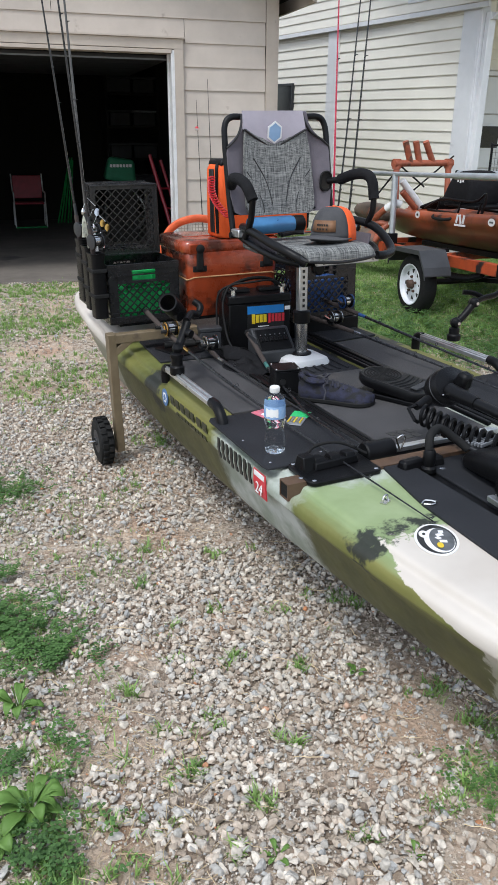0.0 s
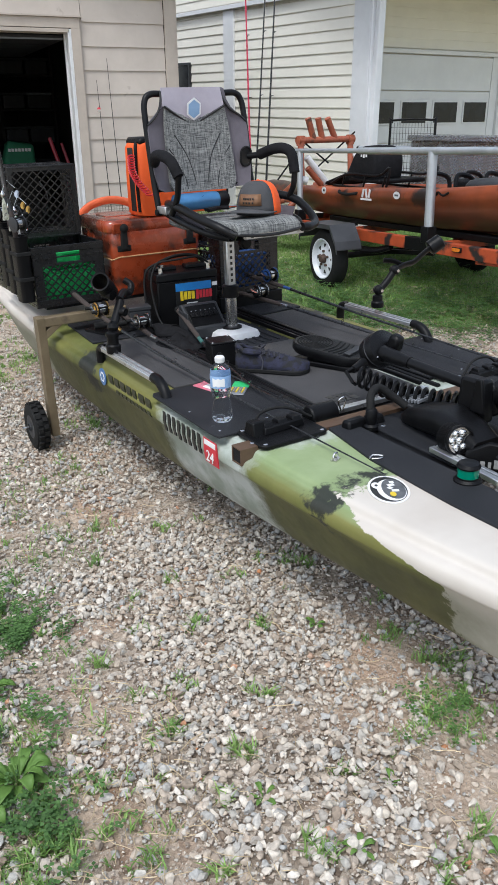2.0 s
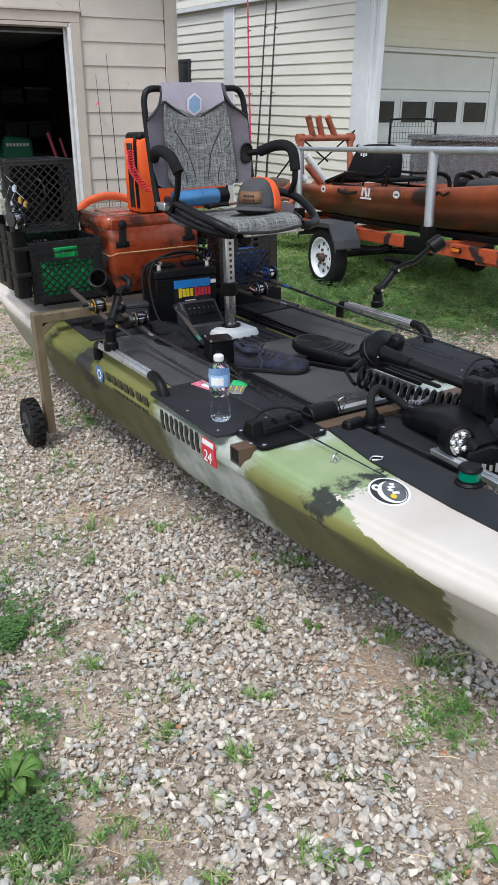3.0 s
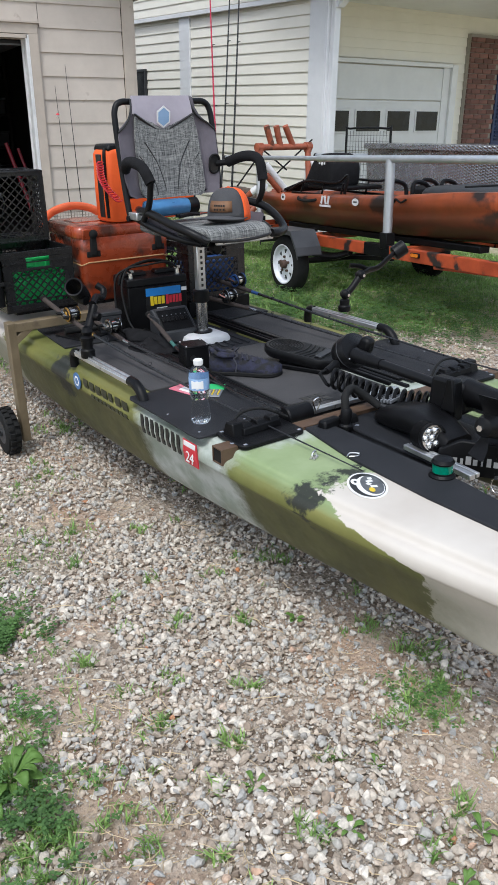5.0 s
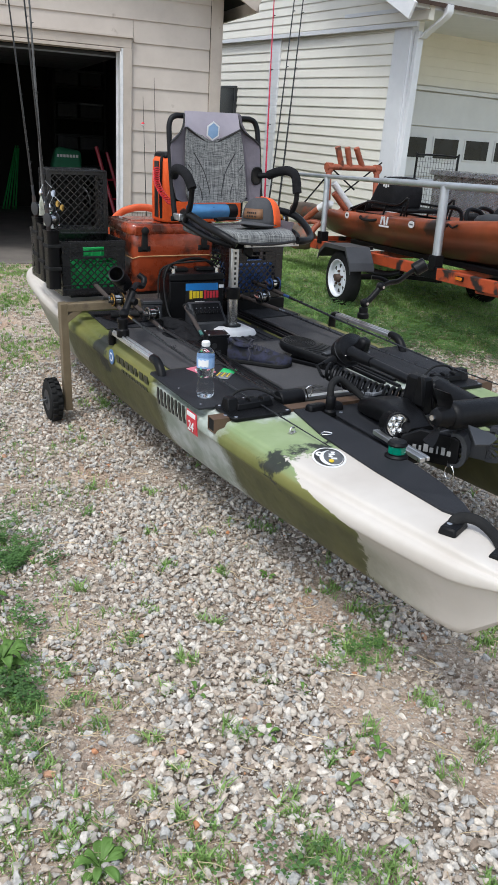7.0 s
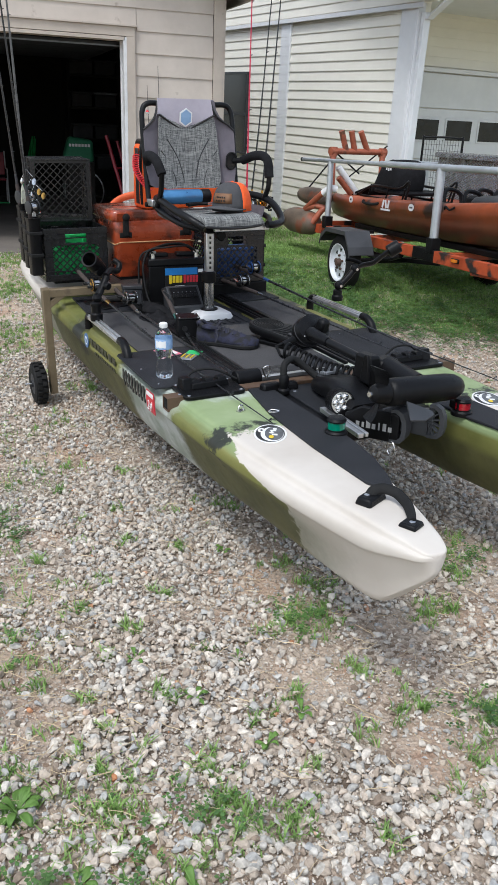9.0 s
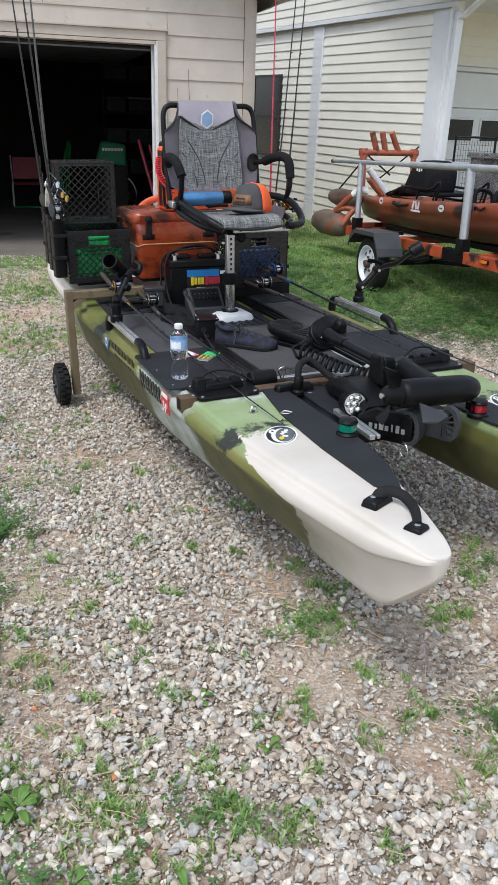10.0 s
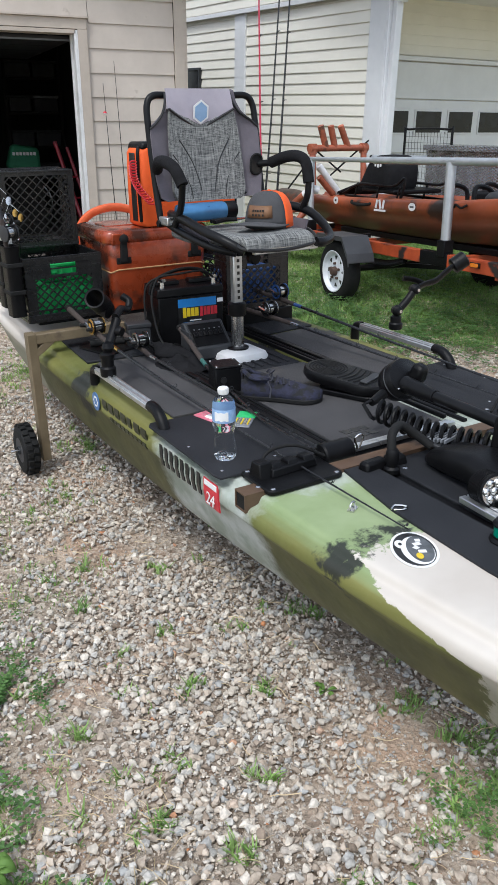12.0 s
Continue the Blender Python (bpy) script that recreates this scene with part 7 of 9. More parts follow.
def rod_holders():
    t, put = aboard("rod_holder", (-0.572, 0.87, 0.6), "black ball-jointed rod holder clamped to the gear rail", "rod holder", "rail rod holders")
    put("clamp", lathe(bmn(), [(0.026, 0), (0.028, 0.004), (0.028, 0.03), (0.022, 0.036), (0.022, 0.062), (0.026, 0.068), (0.026, 0.08), (0.016, 0.086)], 20, Matrix.Translation((-0.572, 0.87, 0.592))), M_BLACK)
    put("ball_joint", lathe(bmn(), [(0.004, -0.022), (0.016, -0.016), (0.022, 0), (0.016, 0.016), (0.004, 0.022)], 18, Matrix.Translation((-0.565, 0.875, 0.692))), M_BLACK)
    arm = put("arm", tube(bmn(), [(-0.565, 0.875, 0.69), (-0.53, 0.91, 0.73), (-0.5, 0.94, 0.77)], 0.017, 12, flat=0.8), M_BLACK)
    part("arm_knob", lathe(bmn(), [(0.016, 0), (0.018, 0.004), (0.016, 0.02)], 10, pose(-0.515, 0.9, 0.74, 100, 0, 30)), M_BLACK, arm)
    cup = bmn()
    m = pose(-0.545, 0.98, 0.83, 62, 0, -38)
    lathe(cup, [(0.03, 0.05), (0.036, 0.052), (0.036, -0.02), (0.03, -0.09), (0.024, -0.09), (0.03, -0.02), (0.03, 0.05)], 26, m, caps=False)
    put("cup", cup, M_BLACK, lab="black tubular cup")
    put("cradle", tube(bmn(), [(-0.5, 0.95, 0.775), (-0.46, 1.0, 0.79), (-0.42, 1.04, 0.775), (-0.4, 1.06, 0.8), (-0.42, 1.08, 0.82)], 0.014, 10, 5), M_BLACK)
    put("cradle", tube(bmn(), [(-0.52, 0.96, 0.79), (-0.54, 1.0, 0.8)], 0.02, 10), M_BLACK)
    t, put = aboard("rod_holder", (0.6, 0.72, 0.63), "black ball-jointed rod holder raised on the far gear rail", "rod holder", "rail rod holders")
    put("clamp", lathe(bmn(), [(0.026, 0), (0.028, 0.004), (0.028, 0.022), (0.022, 0.028), (0.022, 0.05), (0.014, 0.055)], 20, Matrix.Translation((0.6, 0.72, 0.626))), M_BLACK)
    for p in ((0.603, 0.72, 0.7), (0.69, 0.72, 0.775)):
        put("ball_joint", lathe(bmn(), [(0.004, -0.024), (0.016, -0.018), (0.023, 0), (0.016, 0.018), (0.004, 0.024)], 18, Matrix.Translation(p) @ pose(0, 0, 0, 90)), M_BLACK)
        put("joint_bolt", lathe(bmn(), [(0.007, 0.02), (0.007, 0.026)], 10, Matrix.Translation(p) @ pose(0, 0, 0, 90)), M_STEEL)
    put("arm", tube(bmn(), [(0.603, 0.72, 0.695), (0.648, 0.72, 0.73), (0.69, 0.72, 0.775)], 0.015, 12, 4), M_BLACK)
    put("cradle", tube(bmn(), [(0.69, 0.72, 0.775), (0.74, 0.72, 0.79), (0.79, 0.71, 0.8), (0.83, 0.7, 0.83), (0.87, 0.69, 0.86)], 0.02, 12, 5, flat=0.5), M_BLACK)
    put("cradle", tube(bmn(), [(0.74, 0.72, 0.79), (0.7, 0.74, 0.81), (0.66, 0.76, 0.815)], 0.013, 10, 4, flat=0.6), M_BLACK)
    put("cup", lathe(bmn(), [(0.026, -0.03), (0.033, -0.025), (0.033, 0.03), (0.028, 0.034), (0.028, -0.02)], 22, pose(0.89, 0.69, 0.865, 20, 55, 0)), M_BLACK)


rod_holders()

M_PET = glass("clear_pet", (0.93, 0.96, 0.98), 0.03, 1.3)
M_LABELB = mat("bottle_label", (0.35, 0.5, 0.72), (0.18, 0.33, 0.6), 0.35, scale=60)


def bottle():
    t = thing("water_bottle", BOAT @ pose(-0.525, 0.112, 0.544), "half-full clear plastic water bottle with a blue label", "bottle")
    prof = [(0.012, 0.004), (0.026, 0.0), (0.031, 0.008), (0.032, 0.025), (0.031, 0.045), (0.0265, 0.062), (0.0255, 0.072), (0.029, 0.088), (0.0325, 0.1), (0.0325, 0.108), (0.0318, 0.11), (0.0318, 0.15), (0.0325, 0.152), (0.031, 0.166), (0.023, 0.178), (0.0145, 0.186), (0.0125, 0.19), (0.0125, 0.196)]
    b = part("bottle_wall", lathe(bmn(), prof, 32, caps=True), M_PET, t, smooth=60)
    b.visible_shadow = False
    part("label_sleeve", lathe(bmn(), [(0.0322, 0.112), (0.0325, 0.114), (0.0325, 0.148), (0.0322, 0.15)], 32, caps=False), M_LABELB, t, "blue and white paper label")
    for i in range(5):
        part("label_mark", box(bmn(), (0.0012, 0.008, 0.026 - 0.004 * (i % 2)), (0.0325 * math.cos(radians(200 + 14 * i)), 0.0325 * math.sin(radians(200 + 14 * i)), 0.131), (0, 0, 200 + 14 * i)), M_STICK_W, t)
    part("cap", lathe(bmn(), [(0.0135, 0.188), (0.0145, 0.19), (0.0145, 0.204), (0.0125, 0.2065), (0.004, 0.207)], 24), M_WHITEPL, t, "white screw cap")
    for i in range(24):
        a = 2 * math.pi * i / 24
        part("cap_rib", box(bmn(), (0.0012, 0.0014, 0.012), (0.0147 * math.cos(a), 0.0147 * math.sin(a), 0.197), (0, 0, math.degrees(a))), M_WHITEPL, t, smooth=0)
    for i in range(5):
        a = 2 * math.pi * i / 5
        part("foot_lobe", lathe(bmn(), [(0.004, -0.001), (0.009, 0.003), (0.009, 0.01), (0.003, 0.014)], 10, Matrix.Translation((0.019 * math.cos(a), 0.019 * math.sin(a), 0.0015))), M_PET, t, smooth=70).visible_shadow = False


bottle()


def shoe():
    M_SH = mat("navy_camo_knit", (0.011, 0.011, 0.02), (0.02, 0.022, 0.05), 0.85, scale=45, bump=0.6, bscale=350, worn=((0.01, 0.01, 0.012), 40, 0.48))
    M_LACE = mat("dark_lace", (0.035, 0.035, 0.045), (0.02, 0.02, 0.03), 0.9, scale=90)
    t = thing("shoe", BOAT @ pose(-0.103, 0.485, 0.5285, 0, 0, -130) @ Matrix.Diagonal((1.0, 0.96, 0.84, 1)), "dark navy knit lace-up shoe standing on the mat", "shoe")
    # toe towards +y
    secs = [(-0.14, 0.03, 0.062, 0.0), (-0.125, 0.052, 0.085, 0), (-0.09, 0.066, 0.088, 0.0), (-0.05, 0.068, 0.08, 0.0), (0.0, 0.074, 0.078, 0.004), (0.05, 0.088, 0.066, 0.008), (0.09, 0.096, 0.052, 0.01), (0.12, 0.088, 0.044, 0.006), (0.14, 0.062, 0.036, 0.0), (0.15, 0.03, 0.026, -0.004)]
    loops = []
    for y, w, h, x in secs:
        loops.append([(x + w / 2 * math.cos(a) * (1 if math.sin(a) < 0 else (0.62 + 0.38 * (1 - math.sin(a)))), y, 0.016 + (h * math.sin(a) if math.sin(a) > 0 else 0.004 * math.sin(a))) for a in (2 * math.pi * i / 18 for i in range(18))])
    part("upper", rings(bmn(), loops), M_SH, t, "mottled navy knit upper", smooth=80)
    out = [(x + s * w / 2 * 1.03, y) for s, rows in ((1, secs), (-1, secs[::-1])) for y, w, h, x in rows]
    part("sole", slab(bmn(), out, 0.0, 0.02), M_RUB, t, "thick black sole", bevel=0.004, smooth=60)
    part("collar", tube(bmn(), [(0.03 * math.cos(a), -0.085 + 0.045 * math.sin(a), 0.094 + (0.012 if math.sin(a) < -0.6 else 0) - 0.008 * math.sin(a)) for a in (2 * math.pi * i / 16 for i in range(16))], 0.009, 8, loop=True), M_SH, t)
    part("opening", slab(bmn(), [(0.026 * math.cos(a), -0.085 + 0.041 * math.sin(a)) for a in (2 * math.pi * i / 16 for i in range(16))], 0.085, 0.0915), M_STICK_K, t)
    part("heel_tab", box(bmn(), (0.016, 0.006, 0.035), (0, -0.136, 0.1), (14, 0, 0), (0.8, 1)), M_SH, t, bevel=0.002)
    for i in range(6):
        y = -0.035 + 0.02 * i
        z = 0.1 - 0.006 * i
        part("lace", tube(bmn(), [(-0.026, y, z - 0.014), (0, y + 0.006, z + 0.004), (0.028, y + 0.012, z - 0.014)], 0.0034, 6, 4), M_LACE, t)
    rnd = random.Random(4)
    for s in (-1, 1):
        pts = [(0, -0.035, 0.105)]
        for i in range(7):
            pts.append((s * (0.012 + 0.012 * i) * (0.6 + 0.5 * rnd.random()), -0.04 + 0.03 * rnd.random() - 0.012 * i * (s < 0), max(0.01, 0.118 - 0.014 * i + 0.01 * rnd.random())))
        part("lace_end", tube(bmn(), pts, 0.003, 6, 4), M_LACE, t)


shoe()


def bits():
    M_PINK = mat("pink_card", (0.75, 0.12, 0.2), (0.65, 0.3, 0.35), 0.3, scale=60)
    M_LIME = mat("lime_card", (0.05, 0.55, 0.18), (0.04, 0.45, 0.14), 0.35, scale=60)
    t = thing("lure_packet", BOAT @ pose(-0.4, 0.42, 0.5435, 0, 0, 14), "pink and white lure packet lying on the side plate", "lure packet", "lure packets")
    part("card", slab(bmn(), rrect(0.07, 0.11, 0.004, 2), 0, 0.0025), M_PINK, t)
    part("pouch", box(bmn(), (0.05, 0.06, 0.006), (0, -0.015, 0.0055), (0, 0, 0), (0.8, 0.8)), M_STICK_W, t, bevel=0.002)
    t = thing("lure_packet", BOAT @ pose(-0.325, 0.345, 0.5435, 0, 0, -42), "green and clear lure packet lying on the side plate", "lure packet", "lure packets")
    part("card", slab(bmn(), rrect(0.06, 0.06, 0.004, 2, 0, 0.035), 0, 0.0025), M_LIME, t)
    part("pouch", box(bmn(), (0.06, 0.08, 0.005), (0, -0.035, 0.003), (0, 0, 0), (0.9, 0.9)), M_GREYPL, t, bevel=0.002)
    for i in range(5):
        part("lure", tube(bmn(), [(-0.02 + 0.01 * i, -0.06, 0.007), (-0.02 + 0.01 * i, -0.015, 0.007)], 0.003, 6), M_STEEL if i % 2 else M_STICK_Y, t)
    # crumpled black cover
    bm = bmn()
    n = 14
    rows = []
    for i in range(n + 1):
        row = []
        for j in range(n + 1):
            x, y = -0.09 + 0.18 * i / n, -0.12 + 0.24 * j / n
            e = max(0, 1 - (x / 0.1) ** 2 - (y / 0.13) ** 2)
            row.append((x, y, 0.001 + e ** 0.5 * 0.045 * (0.7 + 0.6 * noise.noise((x * 22, y * 22, 4))) + 0.01 * e * noise.noise((x * 60, y * 60, 1))))
        rows.append(row)
    rings(bm, rows, closed=False, caps=False)
    t = thing("rolled_cover", BOAT @ pose(-0.22, 1.0, 0.5285, 0, 0, 20), "crumpled black cloth cover beside the battery", "cloth")
    ob = part("cloth", bm, M_FOAM, t, smooth=180)
    md = ob.modifiers.new("thick", "SOLIDIFY")
    md.thickness = 0.003
    # reel gear at the crate front
    t = thing("tool_tray", BOAT @ pose(-0.36, 1.4, 0.541, 0, 0, 20), "flat black tool tray on the stern deck", "tool tray")
    part("tray", slab(bmn(), rrect(0.2, 0.2, 0.02, 4), 0, 0.008), M_BLACK, t, bevel=0.003)
    part("grip", tube(bmn(), [(-0.07, 0.05, 0.022), (0.05, -0.03, 0.024)], 0.014, 10), M_RUB, t)
    part("grip", tube(bmn(), [(-0.05, 0.08, 0.022), (0.06, 0.0, 0.03)], 0.012, 10), M_BLACK, t)
    t = thing("dry_box", BOAT @ pose(-0.25, 1.36, 0.5415, 0, 0, -10) @ Matrix.Scale(0.62, 4), "small blue grey box in front of the cooler", "box")
    part("body", box(bmn(), (0.16, 0.1, 0.13), (0, 0, 0.065), (0, 0, 0), (0.95, 0.95)), M_DKGREY, t, bevel=0.008)
    part("lid", box(bmn(), (0.165, 0.105, 0.03), (0, 0, 0.145)), M_DKGREY, t, bevel=0.006)
    # lures hanging on the rods
    M_SKIRT = mat("pale_skirt", (0.6, 0.6, 0.55), (0.4, 0.42, 0.3), 0.4, scale=80)
    for i, (v, u, z, c, nm) in enumerate(((-0.665, 1.64, 1.1, M_SKIRT, "white"), (-0.64, 1.66, 1.05, M_STICK_Y, "yellow"), (-0.62, 1.66, 1.03, M_STICK_W, "pale"))):
        t = thing("spinner_lure", BOAT @ pose(v - 0.045, u, z - 0.025), nm + " skirted spinner lure hanging on a rod", "lure", "hanging lures")
        for k in range(14):
            a = 2 * math.pi * k / 14
            part("skirt_strand", tube(bmn(), [(0, 0, 0.05), (0.008 * math.cos(a), 0.008 * math.sin(a), 0.02), (0.013 * math.cos(a + 0.3), 0.013 * math.sin(a + 0.3), -0.045)], 0.0014, 4), c if i != 1 else M_SKIRT, t, smooth=0)
        part("head", lathe(bmn(), [(0.002, 0.045), (0.009, 0.055), (0.009, 0.065), (0.002, 0.078)], 10), M_STEEL, t)
        part("wire", tube(bmn(), [(0, 0, 0.075), (0.02, -0.01, 0.12), (0.05, -0.02, 0.085)], 0.0012, 5), M_STEEL, t)
        part("blade", lathe(bmn(), [(0.001, -0.002), (0.011, 0), (0.001, 0.002)], 12, pose(0.055, -0.02, 0.06, 70, 20, 0) @ Matrix.Diagonal((1, 1.6, 1, 1))), M_GOLD if i else M_STEEL, t)


bits()


# ---- trailer with the orange kayak, beside the house ----
M_ORST = mat("orange_painted_steel", (0.5, 0.085, 0.025), (0.3, 0.045, 0.014), 0.5, scale=6, bump=0.25, bscale=120, worn=((0.022, 0.016, 0.015), 5.5, 0.51))
M_KAY = mat("orange_black_poly", (0.4, 0.085, 0.028), (0.2, 0.05, 0.02), 0.34, scale=2.6, bump=0.06, worn=((0.025, 0.016, 0.014), 3.6, 0.53))


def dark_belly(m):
    """Mixes the kayak's colour to brown-black towards its keel, with a noisy edge."""
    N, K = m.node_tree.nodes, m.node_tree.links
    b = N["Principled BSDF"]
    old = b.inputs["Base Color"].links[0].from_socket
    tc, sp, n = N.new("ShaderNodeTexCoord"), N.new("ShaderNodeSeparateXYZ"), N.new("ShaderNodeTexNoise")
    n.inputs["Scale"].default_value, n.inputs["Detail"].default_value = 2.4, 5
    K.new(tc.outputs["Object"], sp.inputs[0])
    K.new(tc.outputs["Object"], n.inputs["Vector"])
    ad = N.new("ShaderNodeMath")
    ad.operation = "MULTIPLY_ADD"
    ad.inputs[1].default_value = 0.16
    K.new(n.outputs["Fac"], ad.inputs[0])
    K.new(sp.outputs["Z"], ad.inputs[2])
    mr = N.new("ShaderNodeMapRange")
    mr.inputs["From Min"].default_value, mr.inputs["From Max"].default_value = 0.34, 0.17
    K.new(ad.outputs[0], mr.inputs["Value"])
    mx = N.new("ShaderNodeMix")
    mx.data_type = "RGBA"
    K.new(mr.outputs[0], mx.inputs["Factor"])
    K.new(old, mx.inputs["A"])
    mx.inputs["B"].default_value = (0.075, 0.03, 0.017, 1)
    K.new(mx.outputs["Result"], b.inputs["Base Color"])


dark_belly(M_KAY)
M_PVC = mat("orange_spray_pvc", (0.4, 0.11, 0.055), (0.26, 0.07, 0.035), 0.5, scale=14, bump=0.1, worn=((0.12, 0.05, 0.03), 9, 0.58))
M_FLOAT = mat("grey_brown_float", (0.16, 0.12, 0.085), (0.07, 0.05, 0.038), 0.6, scale=5, bump=0.2, worn=((0.2, 0.06, 0.03), 4, 0.56))


def diamond_plate():
    m = mat("diamond_plate", (0.5, 0.5, 0.51), (0.36, 0.36, 0.37), 0.26, 0.95, scale=10)
    N, K = m.node_tree.nodes, m.node_tree.links
    tc = N.new("ShaderNodeTexCoord")
    hs = []
    for a in (45, -45):
        mp = N.new("ShaderNodeMapping")
        mp.inputs["Rotation"].default_value = (radians(a), 0, 0)
        mp.inputs["Scale"].default_value = (26, 26, 60)
        K.new(tc.outputs["Object"], mp.inputs["Vector"])
        v = N.new("ShaderNodeTexVoronoi")
        v.inputs["Scale"].default_value, v.inputs["Randomness"].default_value = 1.0, 0.0
        K.new(mp.outputs[0], v.inputs["Vector"])
        hs.append(v.outputs["Distance"])
    mn = N.new("ShaderNodeMath")
    mn.operation = "MINIMUM"
    K.new(hs[0], mn.inputs[0]), K.new(hs[1], mn.inputs[1])
    bp = N.new("ShaderNodeBump")
    bp.inputs["Strength"].default_value, bp.inputs["Distance"].default_value = 1.0, 0.02
    bp.invert = True
    K.new(mn.outputs[0], bp.inputs["Height"])
    K.new(bp.outputs[0], N["Principled BSDF"].inputs["Normal"])
    return m


M_DIAMOND = diamond_plate()
M_RIM = mat("white_rim_paint", (0.72, 0.74, 0.78), (0.62, 0.64, 0.68), 0.35, scale=20)
TX, TW = 3.83, 1.1


def trailer():
    g = gz(TX, 5.9)
    t = thing("boat_trailer", Matrix.Translation((TX + TW / 2, 5.9, g)) @ pose(0, 0, 0, -1.33), "orange painted steel boat trailer with tall galvanised guide rails", "trailer")
    off = Vector((-(TX + TW / 2), -5.9, -g))

    def put(nm, bm, material, parent=None, lab="", **kw):
        ob = part(nm, bm, material, parent or t, lab, **kw)
        if parent is None:
            ob.location = off
        return ob
    for x in (TX, TX + TW):
        put("side_beam", box(bmn(), (0.06, 4.6, 0.09), (x, 5.0, 0.505)), M_ORST, lab="orange side beam, paint scuffed black", bevel=0.004)
        put("guide_rail", tube(bmn(), [(x, 7.75, 1.175), (x, 5.95, 1.174)], 0.02, 16), M_GALV, lab="galvanised guide rail")
        put("guide_rail", tube(bmn(), [(x, 6.0, 1.174), (x, 2.9, 1.174)], 0.027, 16), M_GALV)
        put("rail_cap", lathe(bmn(), [(0.021, 0), (0.023, 0.002), (0.023, 0.03), (0.016, 0.035)], 16, pose(x, 7.72, 1.175, -90)), M_BLACK)
        for y, r, z1 in ((7.03, 0.029, 1.17), (5.03, 0.036, 1.17)):
            p = put("guide_post", tube(bmn(), [(x, y, 0.62), (x, y, z1)], r, 16), M_GALV, lab="galvanised guide post")
            part("post_socket", box(bmn(), (0.085, 0.085, 0.12), (x, y, 0.585)), M_BLACK, p, bevel=0.006)
        put("splice_plate", box(bmn(), (0.066, 0.32, 0.094), (x, 5.12, 0.508)), M_BLACK, lab="black splice plate", bevel=0.003)
        put("bunk", box(bmn(), (0.1, 2.6, 0.05), (x + (0.3 if x == TX else -0.3), 5.6, 0.565)), M_BLACK, bevel=0.008)
    for y in (7.25, 6.3, 5.0, 3.6):
        put("cross_member", box(bmn(), (TW, 0.06, 0.06), (TX + TW / 2, y, 0.5)), M_ORST, bevel=0.004)
    put("tail_plate", box(bmn(), (TW + 0.24, 0.05, 0.1), (TX + TW / 2, 7.33, 0.52)), M_ORST, bevel=0.004)
    put("tongue", box(bmn(), (0.07, 2.4, 0.08), (TX + TW / 2, 2.3, 0.45)), M_ORST, bevel=0.004)
    for s in (-1, 1):
        put("drawbar", box(bmn(), (0.055, 2.75, 0.06), (TX + TW / 2 + s * 0.28, 3.12, 0.465), (0, 0, -s * 11)), M_ORST, bevel=0.004)
    put("axle", tube(bmn(), [(TX - 0.3, 5.93, 0.345), (TX + TW + 0.12, 5.93, 0.345)], 0.025, 12), M_BLACK)
    put("spring", tube(bmn(), [(TX, 6.3, 0.45), (TX, 6.1, 0.4), (TX, 5.93, 0.385), (TX, 5.7, 0.4), (TX, 5.5, 0.45)], 0.02, 8, 4, flat=1.8), M_BLACK)
    put("brace_bar", box(bmn(), (0.035, 0.75, 0.035), (TX + 0.1, 5.5, 0.4), (-4, 0, 6)), M_BLACK, bevel=0.003)
    mk = put("marker_lamp", box(bmn(), (0.012, 0.1, 0.035), (TX - 0.036, 4.65, 0.515)), M_BLACK, bevel=0.004)
    part("lens", slab(bmn(), rrect(0.08, 0.024, 0.01, 3), 0, 0.006, pose(TX - 0.042, 4.65, 0.515, 90, 0, -90)), M_AMBER, mk)
    for s, x in ((-1, TX - 0.33), (1, TX + TW + 0.11)):
        wm = pose(x, 5.93, 0.335, 0, 90 * s, 0)
        r = 0.243
        w = put("wheel", lathe(bmn(), [(0.15, -0.06), (0.2, -0.066), (0.228, -0.055), (r, -0.035), (r + 0.003, 0), (r, 0.035), (0.228, 0.055), (0.2, 0.066), (0.162, 0.06), (0.155, 0.0), (0.155, -0.05)], 40, wm, caps=False), M_RUB, lab="black trailer tyre on a white spoked rim", smooth=45)
        rim = part("rim", lathe(bmn(), [(0.156, 0.05), (0.163, 0.06), (0.166, 0.066), (0.16, 0.068), (0.152, 0.062), (0.143, 0.034), (0.13, 0.028), (0.1, 0.036), (0.06, 0.042), (0.002, 0.042)], 40, wm, caps=False), M_RIM, w, "white steel rim", smooth=40)
        for i in range(8):
            a = 2 * math.pi * i / 8
            part("rim_slot", slab(bmn(), [(-0.014, -0.014), (0.0145, -0.014), (0.006, 0.016), (-0.006, 0.016)], 0.028, 0.0385, wm @ pose(0.108 * math.cos(a), 0.108 * math.sin(a), 0, 0, 0, math.degrees(a) + 90)), M_STICK_K, w)
        hub = part("hub", lathe(bmn(), [(0.038, 0.04), (0.034, 0.07), (0.027, 0.08), (0.018, 0.082)], 20, wm), M_RUST, w, "rusty brown hub")
        for i in range(5):
            a = 2 * math.pi * i / 5
            part("lug_nut", lathe(bmn(), [(0.011, 0.04), (0.011, 0.058), (0.006, 0.062)], 6, wm @ Matrix.Translation((0.062 * math.cos(a), 0.062 * math.sin(a), 0))), M_RUST, w)
        f = bmn()
        arc = [(5.63, 0.44), (5.65, 0.5), (5.74, 0.625), (6.12, 0.625), (6.22, 0.56), (6.25, 0.5)]
        loops = []
